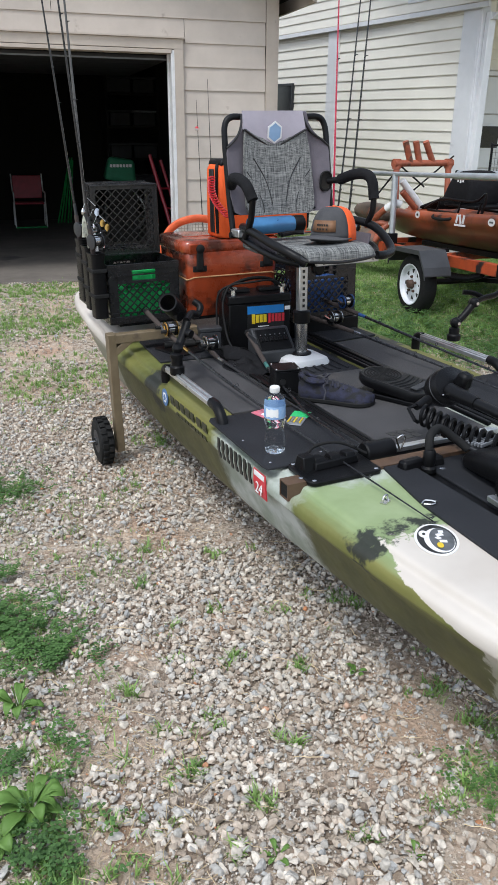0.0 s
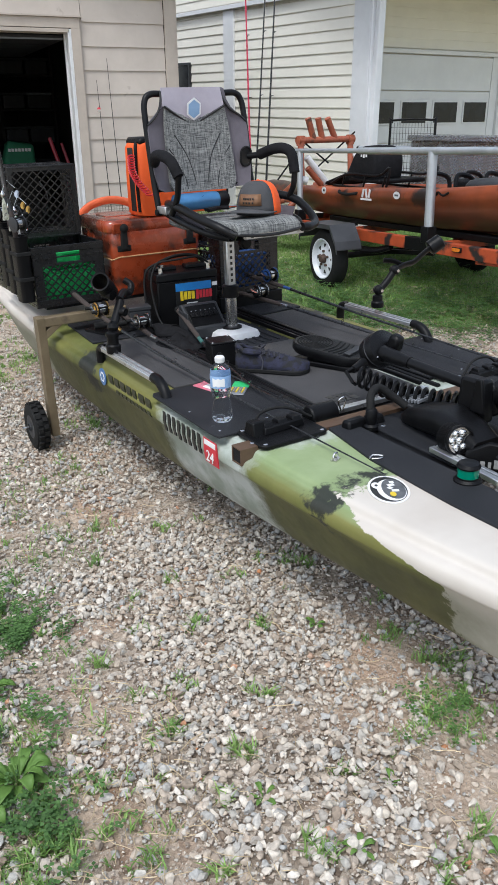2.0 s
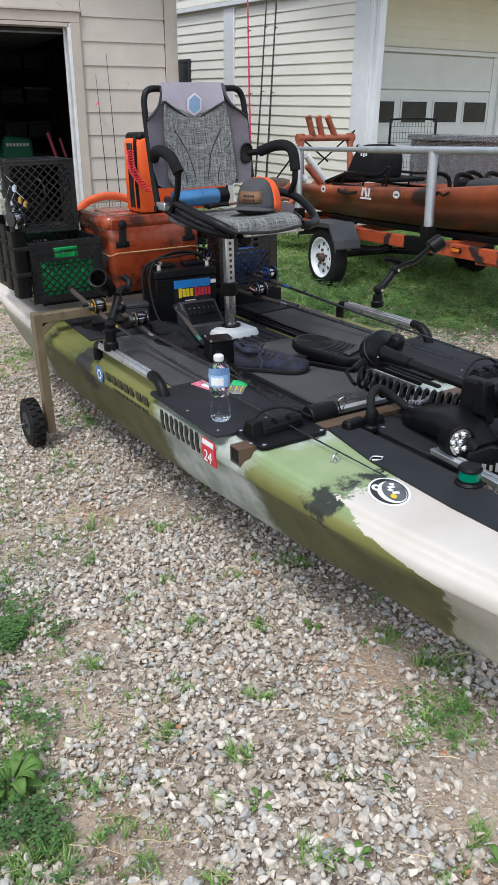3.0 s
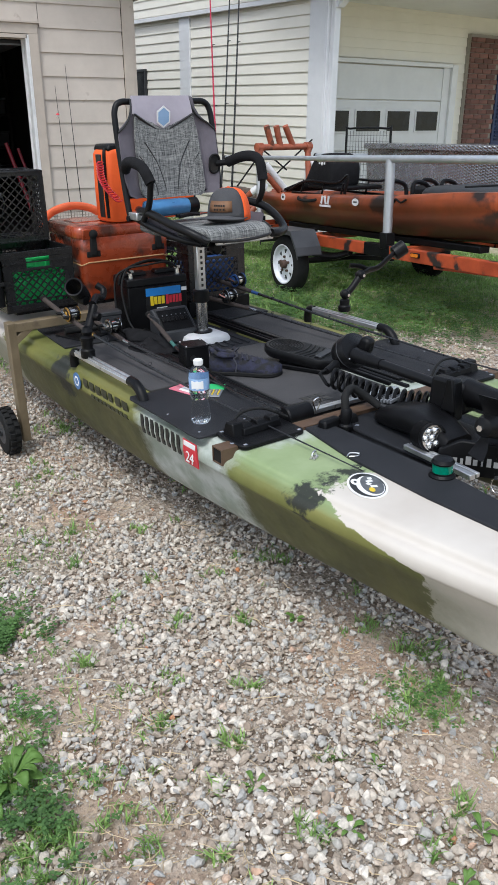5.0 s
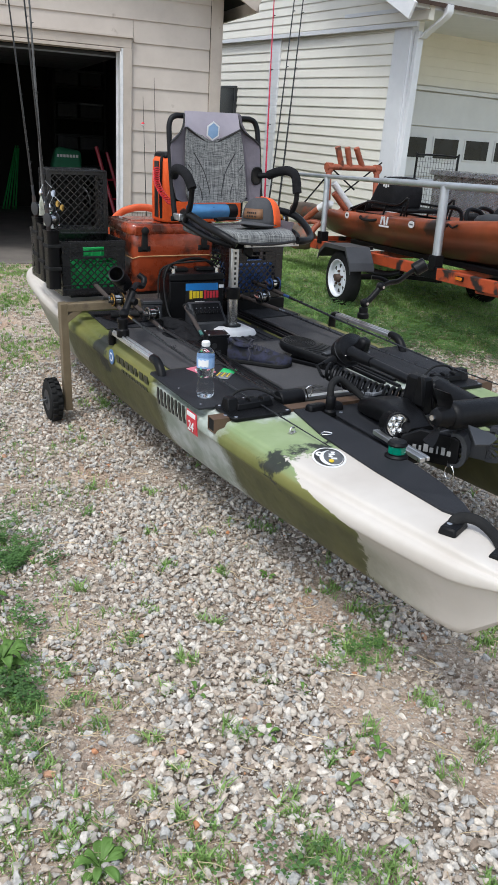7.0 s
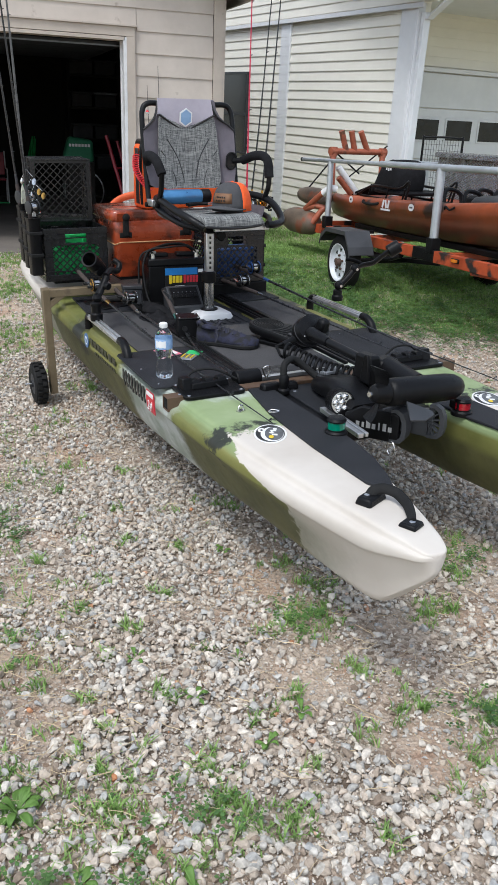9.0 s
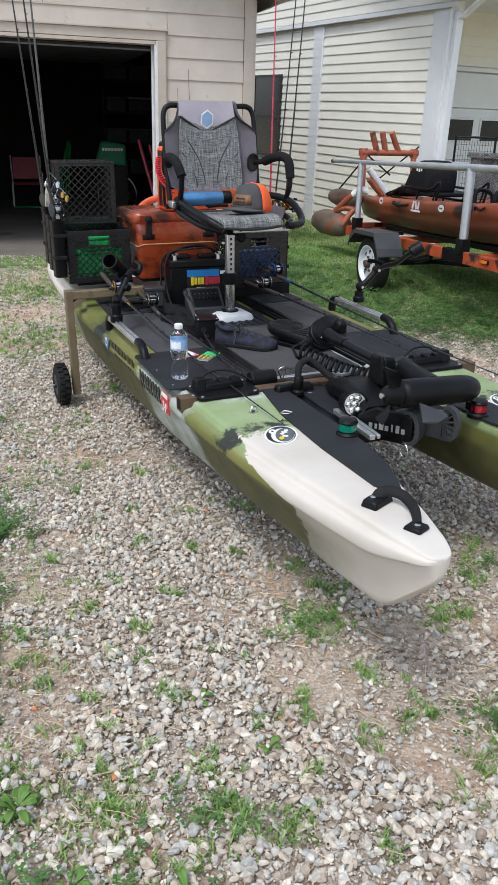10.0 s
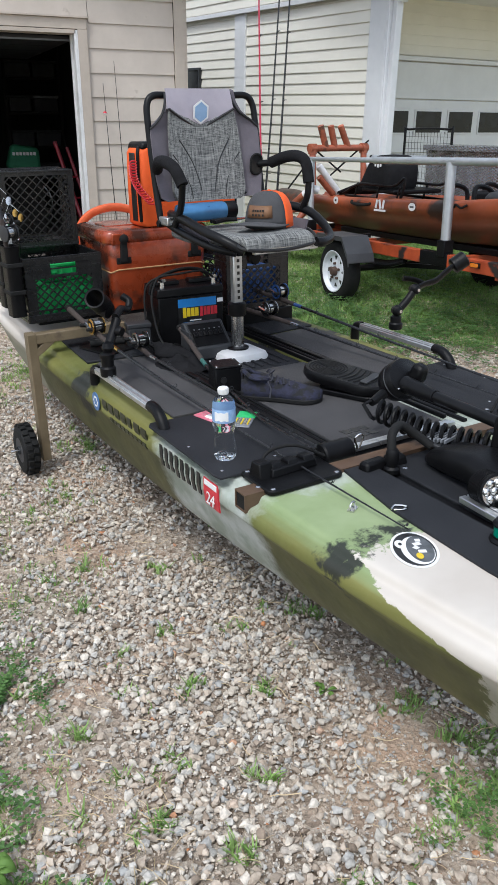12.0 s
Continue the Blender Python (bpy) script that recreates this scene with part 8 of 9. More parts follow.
        for y, z in arc:
            loops.append([(x - 0.11, y, z), (x + 0.13, y, z), (x + 0.13, y, z - 0.008), (x - 0.102, y, z - 0.008), (x - 0.102, y, z - 0.035), (x - 0.11, y, z - 0.035)] if s < 0 else [(x + 0.11, y, z), (x - 0.13, y, z), (x - 0.13, y, z - 0.008), (x + 0.102, y, z - 0.008), (x + 0.102, y, z - 0.035), (x + 0.11, y, z - 0.035)])
        put("fender", rings(f, loops), M_DKFEND, lab="angular black fender", smooth=0)
        put("fender_arm", box(bmn(), (0.22, 0.04, 0.03), (x - s * 0.16, 5.93, 0.6)), M_BLACK)


M_AMBER = mat("amber_lens", (0.75, 0.22, 0.02), (0.6, 0.16, 0.01), 0.15, scale=40)
M_RUST = mat("rusty_hub", (0.09, 0.05, 0.035), (0.05, 0.03, 0.022), 0.75, scale=60, bump=0.3)
M_DKFEND = mat("black_fender_paint", (0.045, 0.047, 0.052), (0.03, 0.031, 0.035), 0.5, scale=8, bump=0.15)
trailer()


def sit_on_top_kayak():
    x0 = TX + TW / 2
    t = thing("sit_on_top_kayak", Matrix.Translation((x0, 5.75, 0.6)) @ pose(0, 0, 0, -1.33), "orange and black mottled fishing kayak lying on the trailer", "kayak")
    bm = bmn()
    loops = []
    for y, w, zb, zt in ((2.12, 0.16, 0.12, 0.245), (2.08, 0.28, 0.06, 0.248), (1.95, 0.44, 0.01, 0.25), (1.7, 0.58, -0.01, 0.248), (1.4, 0.68, -0.02, 0.245), (0.9, 0.78, -0.025, 0.26), (0.4, 0.82, -0.025, 0.275), (-0.1, 0.82, -0.025, 0.292), (-0.6, 0.82, -0.02, 0.31), (-1.2, 0.76, 0.0, 0.355), (-1.8, 0.6, 0.03, 0.38), (-2.2, 0.4, 0.08, 0.39), (-2.42, 0.18, 0.16, 0.395), (-2.48, 0.06, 0.22, 0.395)):
        h = zt - zb
        q = w / 2
        loops.append([(q * a, y, zb + h * b) for a, b in ((-0.5, 0), (-0.8, 0.1), (-0.93, 0.36), (-0.955, 0.5), (-0.96, 0.64), (-1.0, 0.7), (-1, 0.88), (-0.95, 0.98), (-0.84, 1.0), (-0.74, 0.82), (-0.3, 0.76), (0.3, 0.76), (0.74, 0.82), (0.84, 1), (0.95, 0.98), (1, 0.88), (1, 0.7), (0.96, 0.64), (0.955, 0.5), (0.93, 0.36), (0.8, 0.1), (0.5, 0))])
    rings(bm, loops)
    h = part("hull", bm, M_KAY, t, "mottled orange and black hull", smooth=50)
    for y in (0.67,):
        part("grab_handle", tube(bmn(), [(-0.395, y + 0.16, 0.232), (-0.425, y + 0.11, 0.222), (-0.43, y, 0.212), (-0.425, y - 0.11, 0.218), (-0.395, y - 0.16, 0.228)], 0.013, 8, 4), M_RUB, t)
    gun = lambda y: interp(y, [(-1.2, -0.382), (-0.6, -0.412), (0.4, -0.412), (0.9, -0.392), (1.4, -0.342)])
    flank = lambda y, z: pose(gun(y) - 0.0015, y, z, 90, 0, -90)
    d = part("decal", slab(bmn(), [(0.045 * math.cos(a), 0.03 * math.sin(a)) for a in (2 * math.pi * i / 20 for i in range(20))], 0, 0.003, flank(-0.09, 0.235)), M_STICK_W, t, "pale oval decal")
    part("decal_core", box(bmn(), (0.0012, 0.05, 0.014), (gun(-0.09) - 0.005, -0.09, 0.235)), M_SLATE, d)
    for i, (dy, hh, tip) in enumerate(((0.05, 0.07, 18), (0.0, 0.075, -16), (-0.05, 0.07, 14))):
        part("maker_stroke", box(bmn(), (0.003, 0.026, hh), (gun(0.36) - 0.0015, 0.36 + dy, 0.232), (tip, 0, 0)), M_STICK_W, t)
    part("maker_bar", box(bmn(), (0.003, 0.17, 0.016), (gun(0.34) - 0.0015, 0.36, 0.182)), M_STICK_W, t)
    e = part("decal", slab(bmn(), [(0.04 * math.cos(a), 0.032 * math.sin(a)) for a in (2 * math.pi * i / 20 for i in range(20))], 0, 0.003, flank(1.15, 0.222)), M_STICK_W, t)
    part("decal_core", slab(bmn(), rrect(0.03, 0.02, 0.006, 2), 0.003, 0.004, flank(1.15, 0.222)), M_STICK_K, e)
    part("cleat", tube(bmn(), [(-0.41, -0.6, 0.262), (-0.43, -0.64, 0.285), (-0.43, -0.7, 0.262), (-0.41, -0.74, 0.285)], 0.008, 8, 3), M_RUB, t)
    part("bow_hatch", rings(bmn(), [[(x * k, -1.45 + y * k, z) for x, y in rrect(0.62, 1.5, 0.16, 5)] for z, k in ((0.26, 1.0), (0.335, 1.0), (0.365, 0.96), (0.38, 0.86))]), M_DKGREY, t, "long dark grey bow hatch cover", smooth=50)
    part("hatch_strap", box(bmn(), (0.5, 0.03, 0.012), (0, -1.2, 0.386)), M_RUB, t, bevel=0.003)
    for y, x in ((-0.35, -0.17), (-0.35, 0.16), (-0.6, -0.14), (-0.6, 0.15)):
        part("foot_peg", tube(bmn(), [(x - 0.08, y, 0.22), (x - 0.08, y + 0.02, 0.36), (x - 0.03, y + 0.03, 0.4), (x + 0.08, y + 0.02, 0.36), (x + 0.08, y, 0.22)], 0.018, 8, 3), M_BLACK, t, "black pedal")
    part("pedal_drive", rings(bmn(), [[(x, -0.47 + y, z) for x, y in rrect(w, d, 0.03, 4)] for z, w, d in ((0.2, 0.14, 0.26), (0.33, 0.14, 0.24), (0.36, 0.1, 0.16))]), M_BLACK, t, smooth=50)
    # seat
    s = thing("kayak_seat", Matrix.Translation((x0 + 0.01, 6.45, 0.785)), "black padded kayak seat folded down on its frame", "seat")
    part("seat_pan", box(bmn(), (0.5, 0.5, 0.035), (0, -0.02, 0.12)), M_BLACK, s, bevel=0.012)
    hump = smooth_line([(0.44, 0.07, 0), (0.34, 0.17, 0), (0.2, 0.34, 0), (0.06, 0.405, 0), (-0.1, 0.39, 0), (-0.17, 0.31, 0), (-0.17, 0.17, 0), (-0.12, 0.11, 0), (0.15, 0.08, 0), (0.42, 0.05, 0)], 4)
    pad = []
    for x, k in ((-0.23, 0.72), (-0.215, 0.88), (-0.17, 0.97), (0.0, 1.0), (0.17, 0.97), (0.215, 0.88), (0.23, 0.72)):
        pad.append([(x * 0.72 - 0.05, 0.08 + (p.x - 0.05) * k * 0.92, 0.255 + (p.y - 0.25) * k) for p in hump])
    part("seat_back", rings(bmn(), pad), M_FOAM, s, "thick padded seat back folded down", smooth=60)
    loops = []
    for f in range(7):
        y = 0.86 - 0.09 * f
        z = 0.03 + 0.022 * f
        loops.append([(p, y, z + q) for p, q in rrect(0.36, 0.02 + 0.004 * f, 0.008, 4)])
    part("seat_flap", rings(bmn(), loops), M_FOAM, s, "sloping black mesh flap", smooth=60)
    for x in (-0.25, 0.25):
        part("seat_frame", tube(bmn(), [(x, 0.55, 0.06), (x, 0.25, 0.16), (x, -0.25, 0.17), (x, -0.42, 0.24), (x, -0.36, 0.03)], 0.012, 8, 4), M_TUBE, s)
        part("seat_frame", tube(bmn(), [(x, 0.5, 0.05), (x, -0.45, 0.05)], 0.012, 8), M_TUBE, s)
        for y in (0.35, 0.0, -0.3):
            part("seat_strut", tube(bmn(), [(x, y, 0.02), (x, y - 0.06, 0.17)], 0.009, 8), M_TUBE, s)
    for dy, hh in ((0.03, 0.03), (-0.01, 0.045), (-0.05, 0.03)):
        part("seat_mark", box(bmn(), (0.004, 0.022, hh), (-0.217, dy + 0.05, 0.33)), M_STICK_W, s)
    # rod rack of pipe
    r = thing("pipe_rack", Matrix.Translation((4.24, 7.28, 0.82)), "home-made rod rack of orange sprayed pipe on the kayak", "rod rack")
    part("rack_bar", tube(bmn(), [(-0.31, -0.05, 0.415), (0.31, 0.05, 0.415)], 0.03, 14), M_PVC, r)
    for bx, tx in ((-0.15, -0.23), (-0.045, -0.11), (0.12, 0.01)):
        part("rack_tube", tube(bmn(), [(bx, bx / 6, 0.415), ((bx + tx) / 2, -0.01 + bx / 6, 0.51), (tx, -0.02 + bx / 6, 0.61)], 0.03, 14), M_PVC, r)
    for x in (-0.31, 0.31):
        part("rack_joint", tube(bmn(), [(x - 0.035, x / 6 - 0.005, 0.415), (x + 0.035, x / 6 + 0.005, 0.415)], 0.042, 14), M_PVC, r)
        part("rack_joint", tube(bmn(), [(x, x / 6, 0.365), (x, x / 6, 0.455)], 0.04, 14), M_PVC, r)
        part("rack_leg", tube(bmn(), [(x, x / 6, 0.4), (x - 0.015, x / 6 - 0.06, 0.02)], 0.03, 14), M_PVC, r)
    part("white_brace", tube(bmn(), [(-0.23, -0.03, 0.26), (0.0, -0.03, 0.01)], 0.034, 14), M_WHITEPL, r, "white bare pipe")
    part("rack_stub", tube(bmn(), [(-0.22, -0.03, 0.16), (-0.06, -0.03, 0.0)], 0.03, 14), M_PVC, r)
    part("white_brace", tube(bmn(), [(0.33, 0.02, 0.3), (0.4, -0.1, 0.08)], 0.026, 14), M_WHITEPL, r)
    for a, b in (((-0.52, 0.02, 0.06), (-0.26, 0.0, 0.37)), ((-0.12, -0.02, 0.15), (0.36, 0.05, 0.48)), ((-0.3, -0.04, 0.42), (0.02, -0.02, 0.2))):
        part("bungee", tube(bmn(), [a, b], 0.008, 6), M_RUB, r)
    # pipe with its float at the back of the trailer
    f = thing("outrigger_float", Matrix.Translation((TX - 0.1, 7.4, 0.57)), "rust and grey torpedo float on a bent orange pipe", "float")
    prof = [(0.01, -0.36), (0.07, -0.345), (0.115, -0.27), (0.132, -0.1), (0.132, 0.12), (0.1, 0.27), (0.045, 0.35), (0.01, 0.36)]
    part("float_body", lathe(bmn(), prof, 22, pose(0.04, 0.2, -0.06, -90, 0, 4)), M_FLOAT, f, smooth=60)
    part("float_body", lathe(bmn(), [(a * 0.72, b) for a, b in prof], 22, pose(0.32, 0.5, 0.17, -90, 0, 4)), M_FLOAT, f, smooth=60)
    part("float_arm", tube(bmn(), [(0.03, 0.05, 0.08), (0.05, -0.08, 0.16), (0.09, -0.2, 0.25), (0.13, -0.27, 0.29)], 0.03, 12, 4), M_PVC, f)
    part("float_arm", tube(bmn(), [(0.03, -0.14, -0.05), (0.1, -0.16, 0.06), (0.15, -0.17, 0.11)], 0.03, 12, 4), M_PVC, f)
    part("float_arm", tube(bmn(), [(0.15, -0.17, 0.11), (0.07, -0.1, 0.12), (0.03, 0.04, 0.08)], 0.028, 12, 4), M_PVC, f)
    part("elbow", tube(bmn(), [(0.1, -0.22, 0.26), (0.135, -0.28, 0.3), (0.17, -0.3, 0.31), (0.2, -0.31, 0.3)], 0.038, 12, 4), M_WHITEPL, f, "white pipe elbow")
    # black mesh chair back and tread-plate box
    d = thing("tread_plate_box", Matrix.Translation((5.0, 5.6, 0.56)), "bright aluminium tread-plate tool box", "tool box")
    part("box_body", box(bmn(), (0.3, 2.3, 0.64), (0.02, 0, 0.34)), M_DIAMOND, d, bevel=0.006)
    part("box_lid", box(bmn(), (0.36, 2.36, 0.05), (0.02, 0, 0.685)), M_DIAMOND, d, bevel=0.01)
    c = thing("mesh_basket", Matrix.Translation((5.05, 6.95, 0.56)), "black wire mesh ramp gate standing upright", "gate")
    part("gate_frame", tube(bmn(), [(0, 0.42, 0.0), (0, 0.42, 0.78), (0, 0.36, 0.84), (0, -0.26, 0.84), (0, -0.32, 0.78), (0, -0.32, 0)], 0.011, 10, 4), M_TUBE, c)
    w = bmn()
    for i in range(15):
        tube(w, [(0, 0.4 - 0.05 * i, 0.05), (0, 0.4 - 0.05 * i, 0.82)], 0.0017, 4)
    for i in range(14):
        tube(w, [(0.002, 0.42, 0.06 + 0.055 * i), (0.002, -0.32, 0.06 + 0.055 * i)], 0.0017, 4)
    part("wire_mesh", w, M_TUBE, c, smooth=0)


sit_on_top_kayak()


# ---- clutter in the dark shed and by its wall ----
M_GREENBAG = mat("green_canvas", (0.03, 0.2, 0.1), (0.02, 0.14, 0.07), 0.7, scale=10, bump=0.3)
M_REDMET = mat("red_metal", (0.4, 0.02, 0.04), (0.28, 0.015, 0.03), 0.4, scale=10)


def shed_things():
    z = SZ + 0.006
    t = thing("folding_chair", Matrix.Translation((0.83, 12.7, z)) @ Matrix.Scale(0.82, 4), "folding lawn chair with red seat and pale green frame", "chair")
    part("seat", box(bmn(), (0.5, 0.42, 0.03), (0, 0, 0.42)), M_REDMET, t, bevel=0.01)
    part("backrest", box(bmn(), (0.5, 0.03, 0.4), (0, 0.24, 0.68), (-12, 0, 0)), M_REDMET, t, bevel=0.01)
    for x in (-0.27, 0.27):
        part("frame_side", tube(bmn(), [(x, -0.25, 0.012), (x, -0.2, 0.42), (x, -0.22, 0.6), (x, 0.2, 0.62), (x, 0.32, 0.9)], 0.012, 8, 4), M_WHITEPL, t)
        part("frame_side", tube(bmn(), [(x, 0.28, 0.012), (x, 0.1, 0.42)], 0.012, 8), M_WHITEPL, t)
    part("foot_rail", tube(bmn(), [(-0.27, -0.25, 0.013), (0.27, -0.25, 0.013)], 0.012, 8), M_GREENTRAY, t)
    t = thing("duffel_bag", Matrix.Translation((1.86, 10.6, z)), "green canvas bag with pale lettering on a stand", "bag")
    part("bag_body", box(bmn(), (0.4, 0.26, 0.28), (0, 0, 0.87), (0, 8, 0), (0.8, 0.7)), M_GREENBAG, t, bevel=0.05, seg=3)
    for i in range(7):
        part("bag_mark", box(bmn(), (0.03, 0.004, 0.035), (-0.13 + 0.04 * i, -0.118, 0.92), (-14, 8, 0)), M_WHITEPL, t)
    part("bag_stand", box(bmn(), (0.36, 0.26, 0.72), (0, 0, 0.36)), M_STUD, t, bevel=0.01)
    t = thing("hand_truck", Matrix.Translation((2.3, 9.7, z)), "red hand truck leaning in the shed", "hand truck")
    part("frame", tube(bmn(), [(0.02, -0.2, 0.02), (-0.22, 0.1, 1.06)], 0.022, 8), M_REDMET, t)
    part("frame", tube(bmn(), [(0.14, -0.15, 0.02), (-0.08, 0.15, 1.0)], 0.018, 8), M_REDMET, t)
    for k in range(3):
        part("rung", tube(bmn(), [(-0.03 - 0.05 * k, -0.135 + 0.064 * k, 0.25 + 0.22 * k), (0.09 - 0.05 * k, -0.085 + 0.064 * k, 0.25 + 0.22 * k)], 0.012, 8), M_REDMET, t)
    t = thing("bicycle_wheel", Matrix.Translation((2.0, 11.2, z)), "grey spoked bicycle wheel leaning in the shed", "wheel")
    part("tyre", tube(bmn(), [(0.3 * math.cos(a), 0.1 * math.sin(a), 0.312 + 0.29 * math.sin(a)) for a in (2 * math.pi * i / 32 for i in range(32))], 0.018, 8, loop=True), M_RUB, t)
    part("rim", tube(bmn(), [(0.27 * math.cos(a), 0.1 * math.sin(a), 0.312 + 0.262 * math.sin(a)) for a in (2 * math.pi * i / 32 for i in range(32))], 0.01, 6, loop=True), M_ALU, t)
    for i in range(16):
        a = 2 * math.pi * i / 16
        part("spoke", tube(bmn(), [(0, 0, 0.312), (0.27 * math.cos(a), 0.1 * math.sin(a), 0.312 + 0.262 * math.sin(a))], 0.0018, 4), M_STEEL, t, smooth=0)
    for i in range(5):
        t = thing("garden_stake", Matrix.Translation((1.27 + 0.05 * i, 13.2 + 0.03 * (i % 3), z)), "green garden stake leaning in the shed", "stake", "garden stakes")
        part("pole", tube(bmn(), [(0, 0, 0.0), (0.24 - 0.035 * i, 0.1, 0.92 + 0.04 * (i % 2))], 0.011, 8), M_GREENTRAY, t)
    t = thing("shelf_unit", Matrix.Translation((2.42, 12.9, z)), "shelves coloured dark for shade, loaded with grey boxes in the shed", "shelf")
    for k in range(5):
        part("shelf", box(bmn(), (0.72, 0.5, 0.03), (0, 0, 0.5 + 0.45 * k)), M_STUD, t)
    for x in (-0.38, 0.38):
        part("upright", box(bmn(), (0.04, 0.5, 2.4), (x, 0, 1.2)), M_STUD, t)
    rnd = random.Random(9)
    # most boxes take the darker grey, so their colour carries the shed's shade
    for k in range(9):
        b = thing("storage_box", Matrix.Translation((2.23 + 0.36 * (k % 2), 12.8, z + 0.518 + 0.45 * (k // 2))), "grey storage box on the shed shelf", "box", "shelf boxes")
        part("box_body", box(bmn(), (0.3 + 0.05 * rnd.random(), 0.3, 0.18), (0, 0, 0.09)), M_DKGREY, b, bevel=0.01)
        part("box_lid", box(bmn(), (0.36, 0.33, 0.03), (0, 0, 0.195)), M_GREYPL if k in (5, 8) else M_DKGREY, b, bevel=0.006)
    # two cane poles leaning on the boards
    for x0, zt, nm in ((2.16, 1.78, "thin cane pole with a red and white float by the door"), (2.27, 1.96, "thin bare cane pole leaning on the boards")):
        t = thing("cane_pole", Matrix.Translation((x0 + 0.04, SY - 0.16, gz(0, SY))), nm, "fishing pole", "cane poles")
        h = zt - gz(0, SY)
        part("pole", tube(bmn(), [(0, 0, 0.003), (-0.02, 0.06, h * 0.5), (-0.035, 0.125, h)], 0.006, 8, 4, r1=0.002), M_BLANK, t)
        if zt < 1.9:
            b = part("float", lathe(bmn(), [(0.002, -0.02), (0.014, -0.012), (0.018, 0.0)], 14, Matrix.Translation((-0.04, 0.1, h - 0.25))), M_STICK_W, t)
            part("float_top", lathe(bmn(), [(0.018, 0.0), (0.014, 0.012), (0.002, 0.02)], 14, Matrix.Translation((-0.04, 0.1, h - 0.25))), M_STICK_R, b)


shed_things()


# ---- brick pier, shutter and bricks of the house front ----
def brick_front():
    w = part("wall_brick", box(bmn(), (2.6, 0.1, 2.62), (10.235, FY - 0.01, 1.31)), M_MORTAR)
    tagged(w, "red brown brick wall beside the garage door", "wall", kind="structure")
    sh = thing("window_shutter", HOUSE @ Matrix.Translation((9.83, FY - 0.077, 1.1)), "navy blue louvred window shutter", "shutter")
    part("shutter_frame", box(bmn(), (0.42, 0.03, 1.5), (0, 0, 0.75)), M_SHUT, sh, bevel=0.005)
    for i in range(26):
        part("louvre", box(bmn(), (0.3, 0.02, 0.04), (0, -0.016, 0.1 + 0.052 * i), (35, 0, 0)), M_SHUT, sh, smooth=0)
    wn = thing("window_2", HOUSE @ Matrix.Translation((10.42, FY - 0.077, 1.1)), "dark front window in a white frame", "window", kind="structure")
    part("window_frame", box(bmn(), (0.75, 0.03, 1.5), (0, 0, 0.75)), M_TRIMW, wn, bevel=0.005)
    part("pane", box(bmn(), (0.64, 0.01, 1.38), (0, -0.016, 0.75)), M_SCREEN, wn)
    me = bpy.data.meshes.new("brick")
    bm = bmn()
    box(bm, (0.194, 0.03, 0.058))
    bmesh.ops.bevel(bm, geom=bm.edges[:], offset=0.003, segments=1, affect="EDGES")
    bm.to_mesh(me)
    bm.free()
    me.materials.append(M_BRICK)
    rnd = random.Random(3)
    for r in range(38):
        for c in range(7):
            x = 9.04 + 0.205 * c - (0.1025 if r % 2 else 0)
            half = x < 9.03
            x = 8.99 if half else x
            if x > 9.58 and 1.05 < 0.03 + r * 0.068 < 2.55:
                continue
            ob = new("brick", me)
            ob.parent = w
            ob.location = (x, FY - 0.068 + 0.003 * rnd.random(), 0.03 + r * 0.068)
            ob.scale.x = 0.47 if half else 1.0
    w.matrix_world = HOUSE @ w.matrix_basis


brick_front()


# ---- crushed stone, grass, clover and weeds ----
def stone_material():
    m = bpy.data.materials.new("crushed_limestone")
    m.use_nodes = True
    N, K = m.node_tree.nodes, m.node_tree.links
    b = N["Principled BSDF"]
    g = N.new("ShaderNodeNewGeometry")
    r = N.new("ShaderNodeValToRGB")
    e = r.color_ramp.elements
    stops = [(0.0, (0.24, 0.185, 0.14)), (0.1, (0.39, 0.325, 0.26)), (0.3, (0.54, 0.455, 0.37)), (0.42, (0.375, 0.365, 0.34)), (0.55, (0.525, 0.465, 0.39)), (0.72, (0.67, 0.61, 0.53)), (0.86, (0.365, 0.365, 0.355)), (0.988, (0.62, 0.55, 0.46)), (1.0, (0.46, 0.2, 0.09))]
    while len(e) < len(stops):
        e.new(0.5)
    for k, (p, c) in zip(e, stops):
        k.position, k.color = p, (*c, 1)
    K.new(g.outputs["Random Per Island"], r.inputs["Fac"])
    tc = N.new("ShaderNodeTexCoord")
    n = N.new("ShaderNodeTexNoise")
    n.inputs["Scale"].default_value, n.inputs["Detail"].default_value = 90, 6
    K.new(tc.outputs["Object"], n.inputs["Vector"])
    hv = N.new("ShaderNodeHueSaturation")
    mr = N.new("ShaderNodeMapRange")
    mr.inputs["From Min"].default_value, mr.inputs["From Max"].default_value = 0.3, 0.7
    mr.inputs["To Min"].default_value, mr.inputs["To Max"].default_value = 0.72, 1.2
    K.new(n.outputs["Fac"], mr.inputs["Value"])
    K.new(mr.outputs[0], hv.inputs["Value"])
    K.new(r.outputs["Color"], hv.inputs["Color"])
    K.new(hv.outputs["Color"], b.inputs["Base Color"])
    b.inputs["Roughness"].default_value = 0.9
    b.inputs["Specular IOR Level"].default_value = 0.25
    bp = N.new("ShaderNodeBump")
    bp.inputs["Strength"].default_value, bp.inputs["Distance"].default_value = 0.5, 0.002
    K.new(n.outputs["Fac"], bp.inputs["Height"])
    K.new(bp.outputs[0], b.inputs["Normal"])
    return m


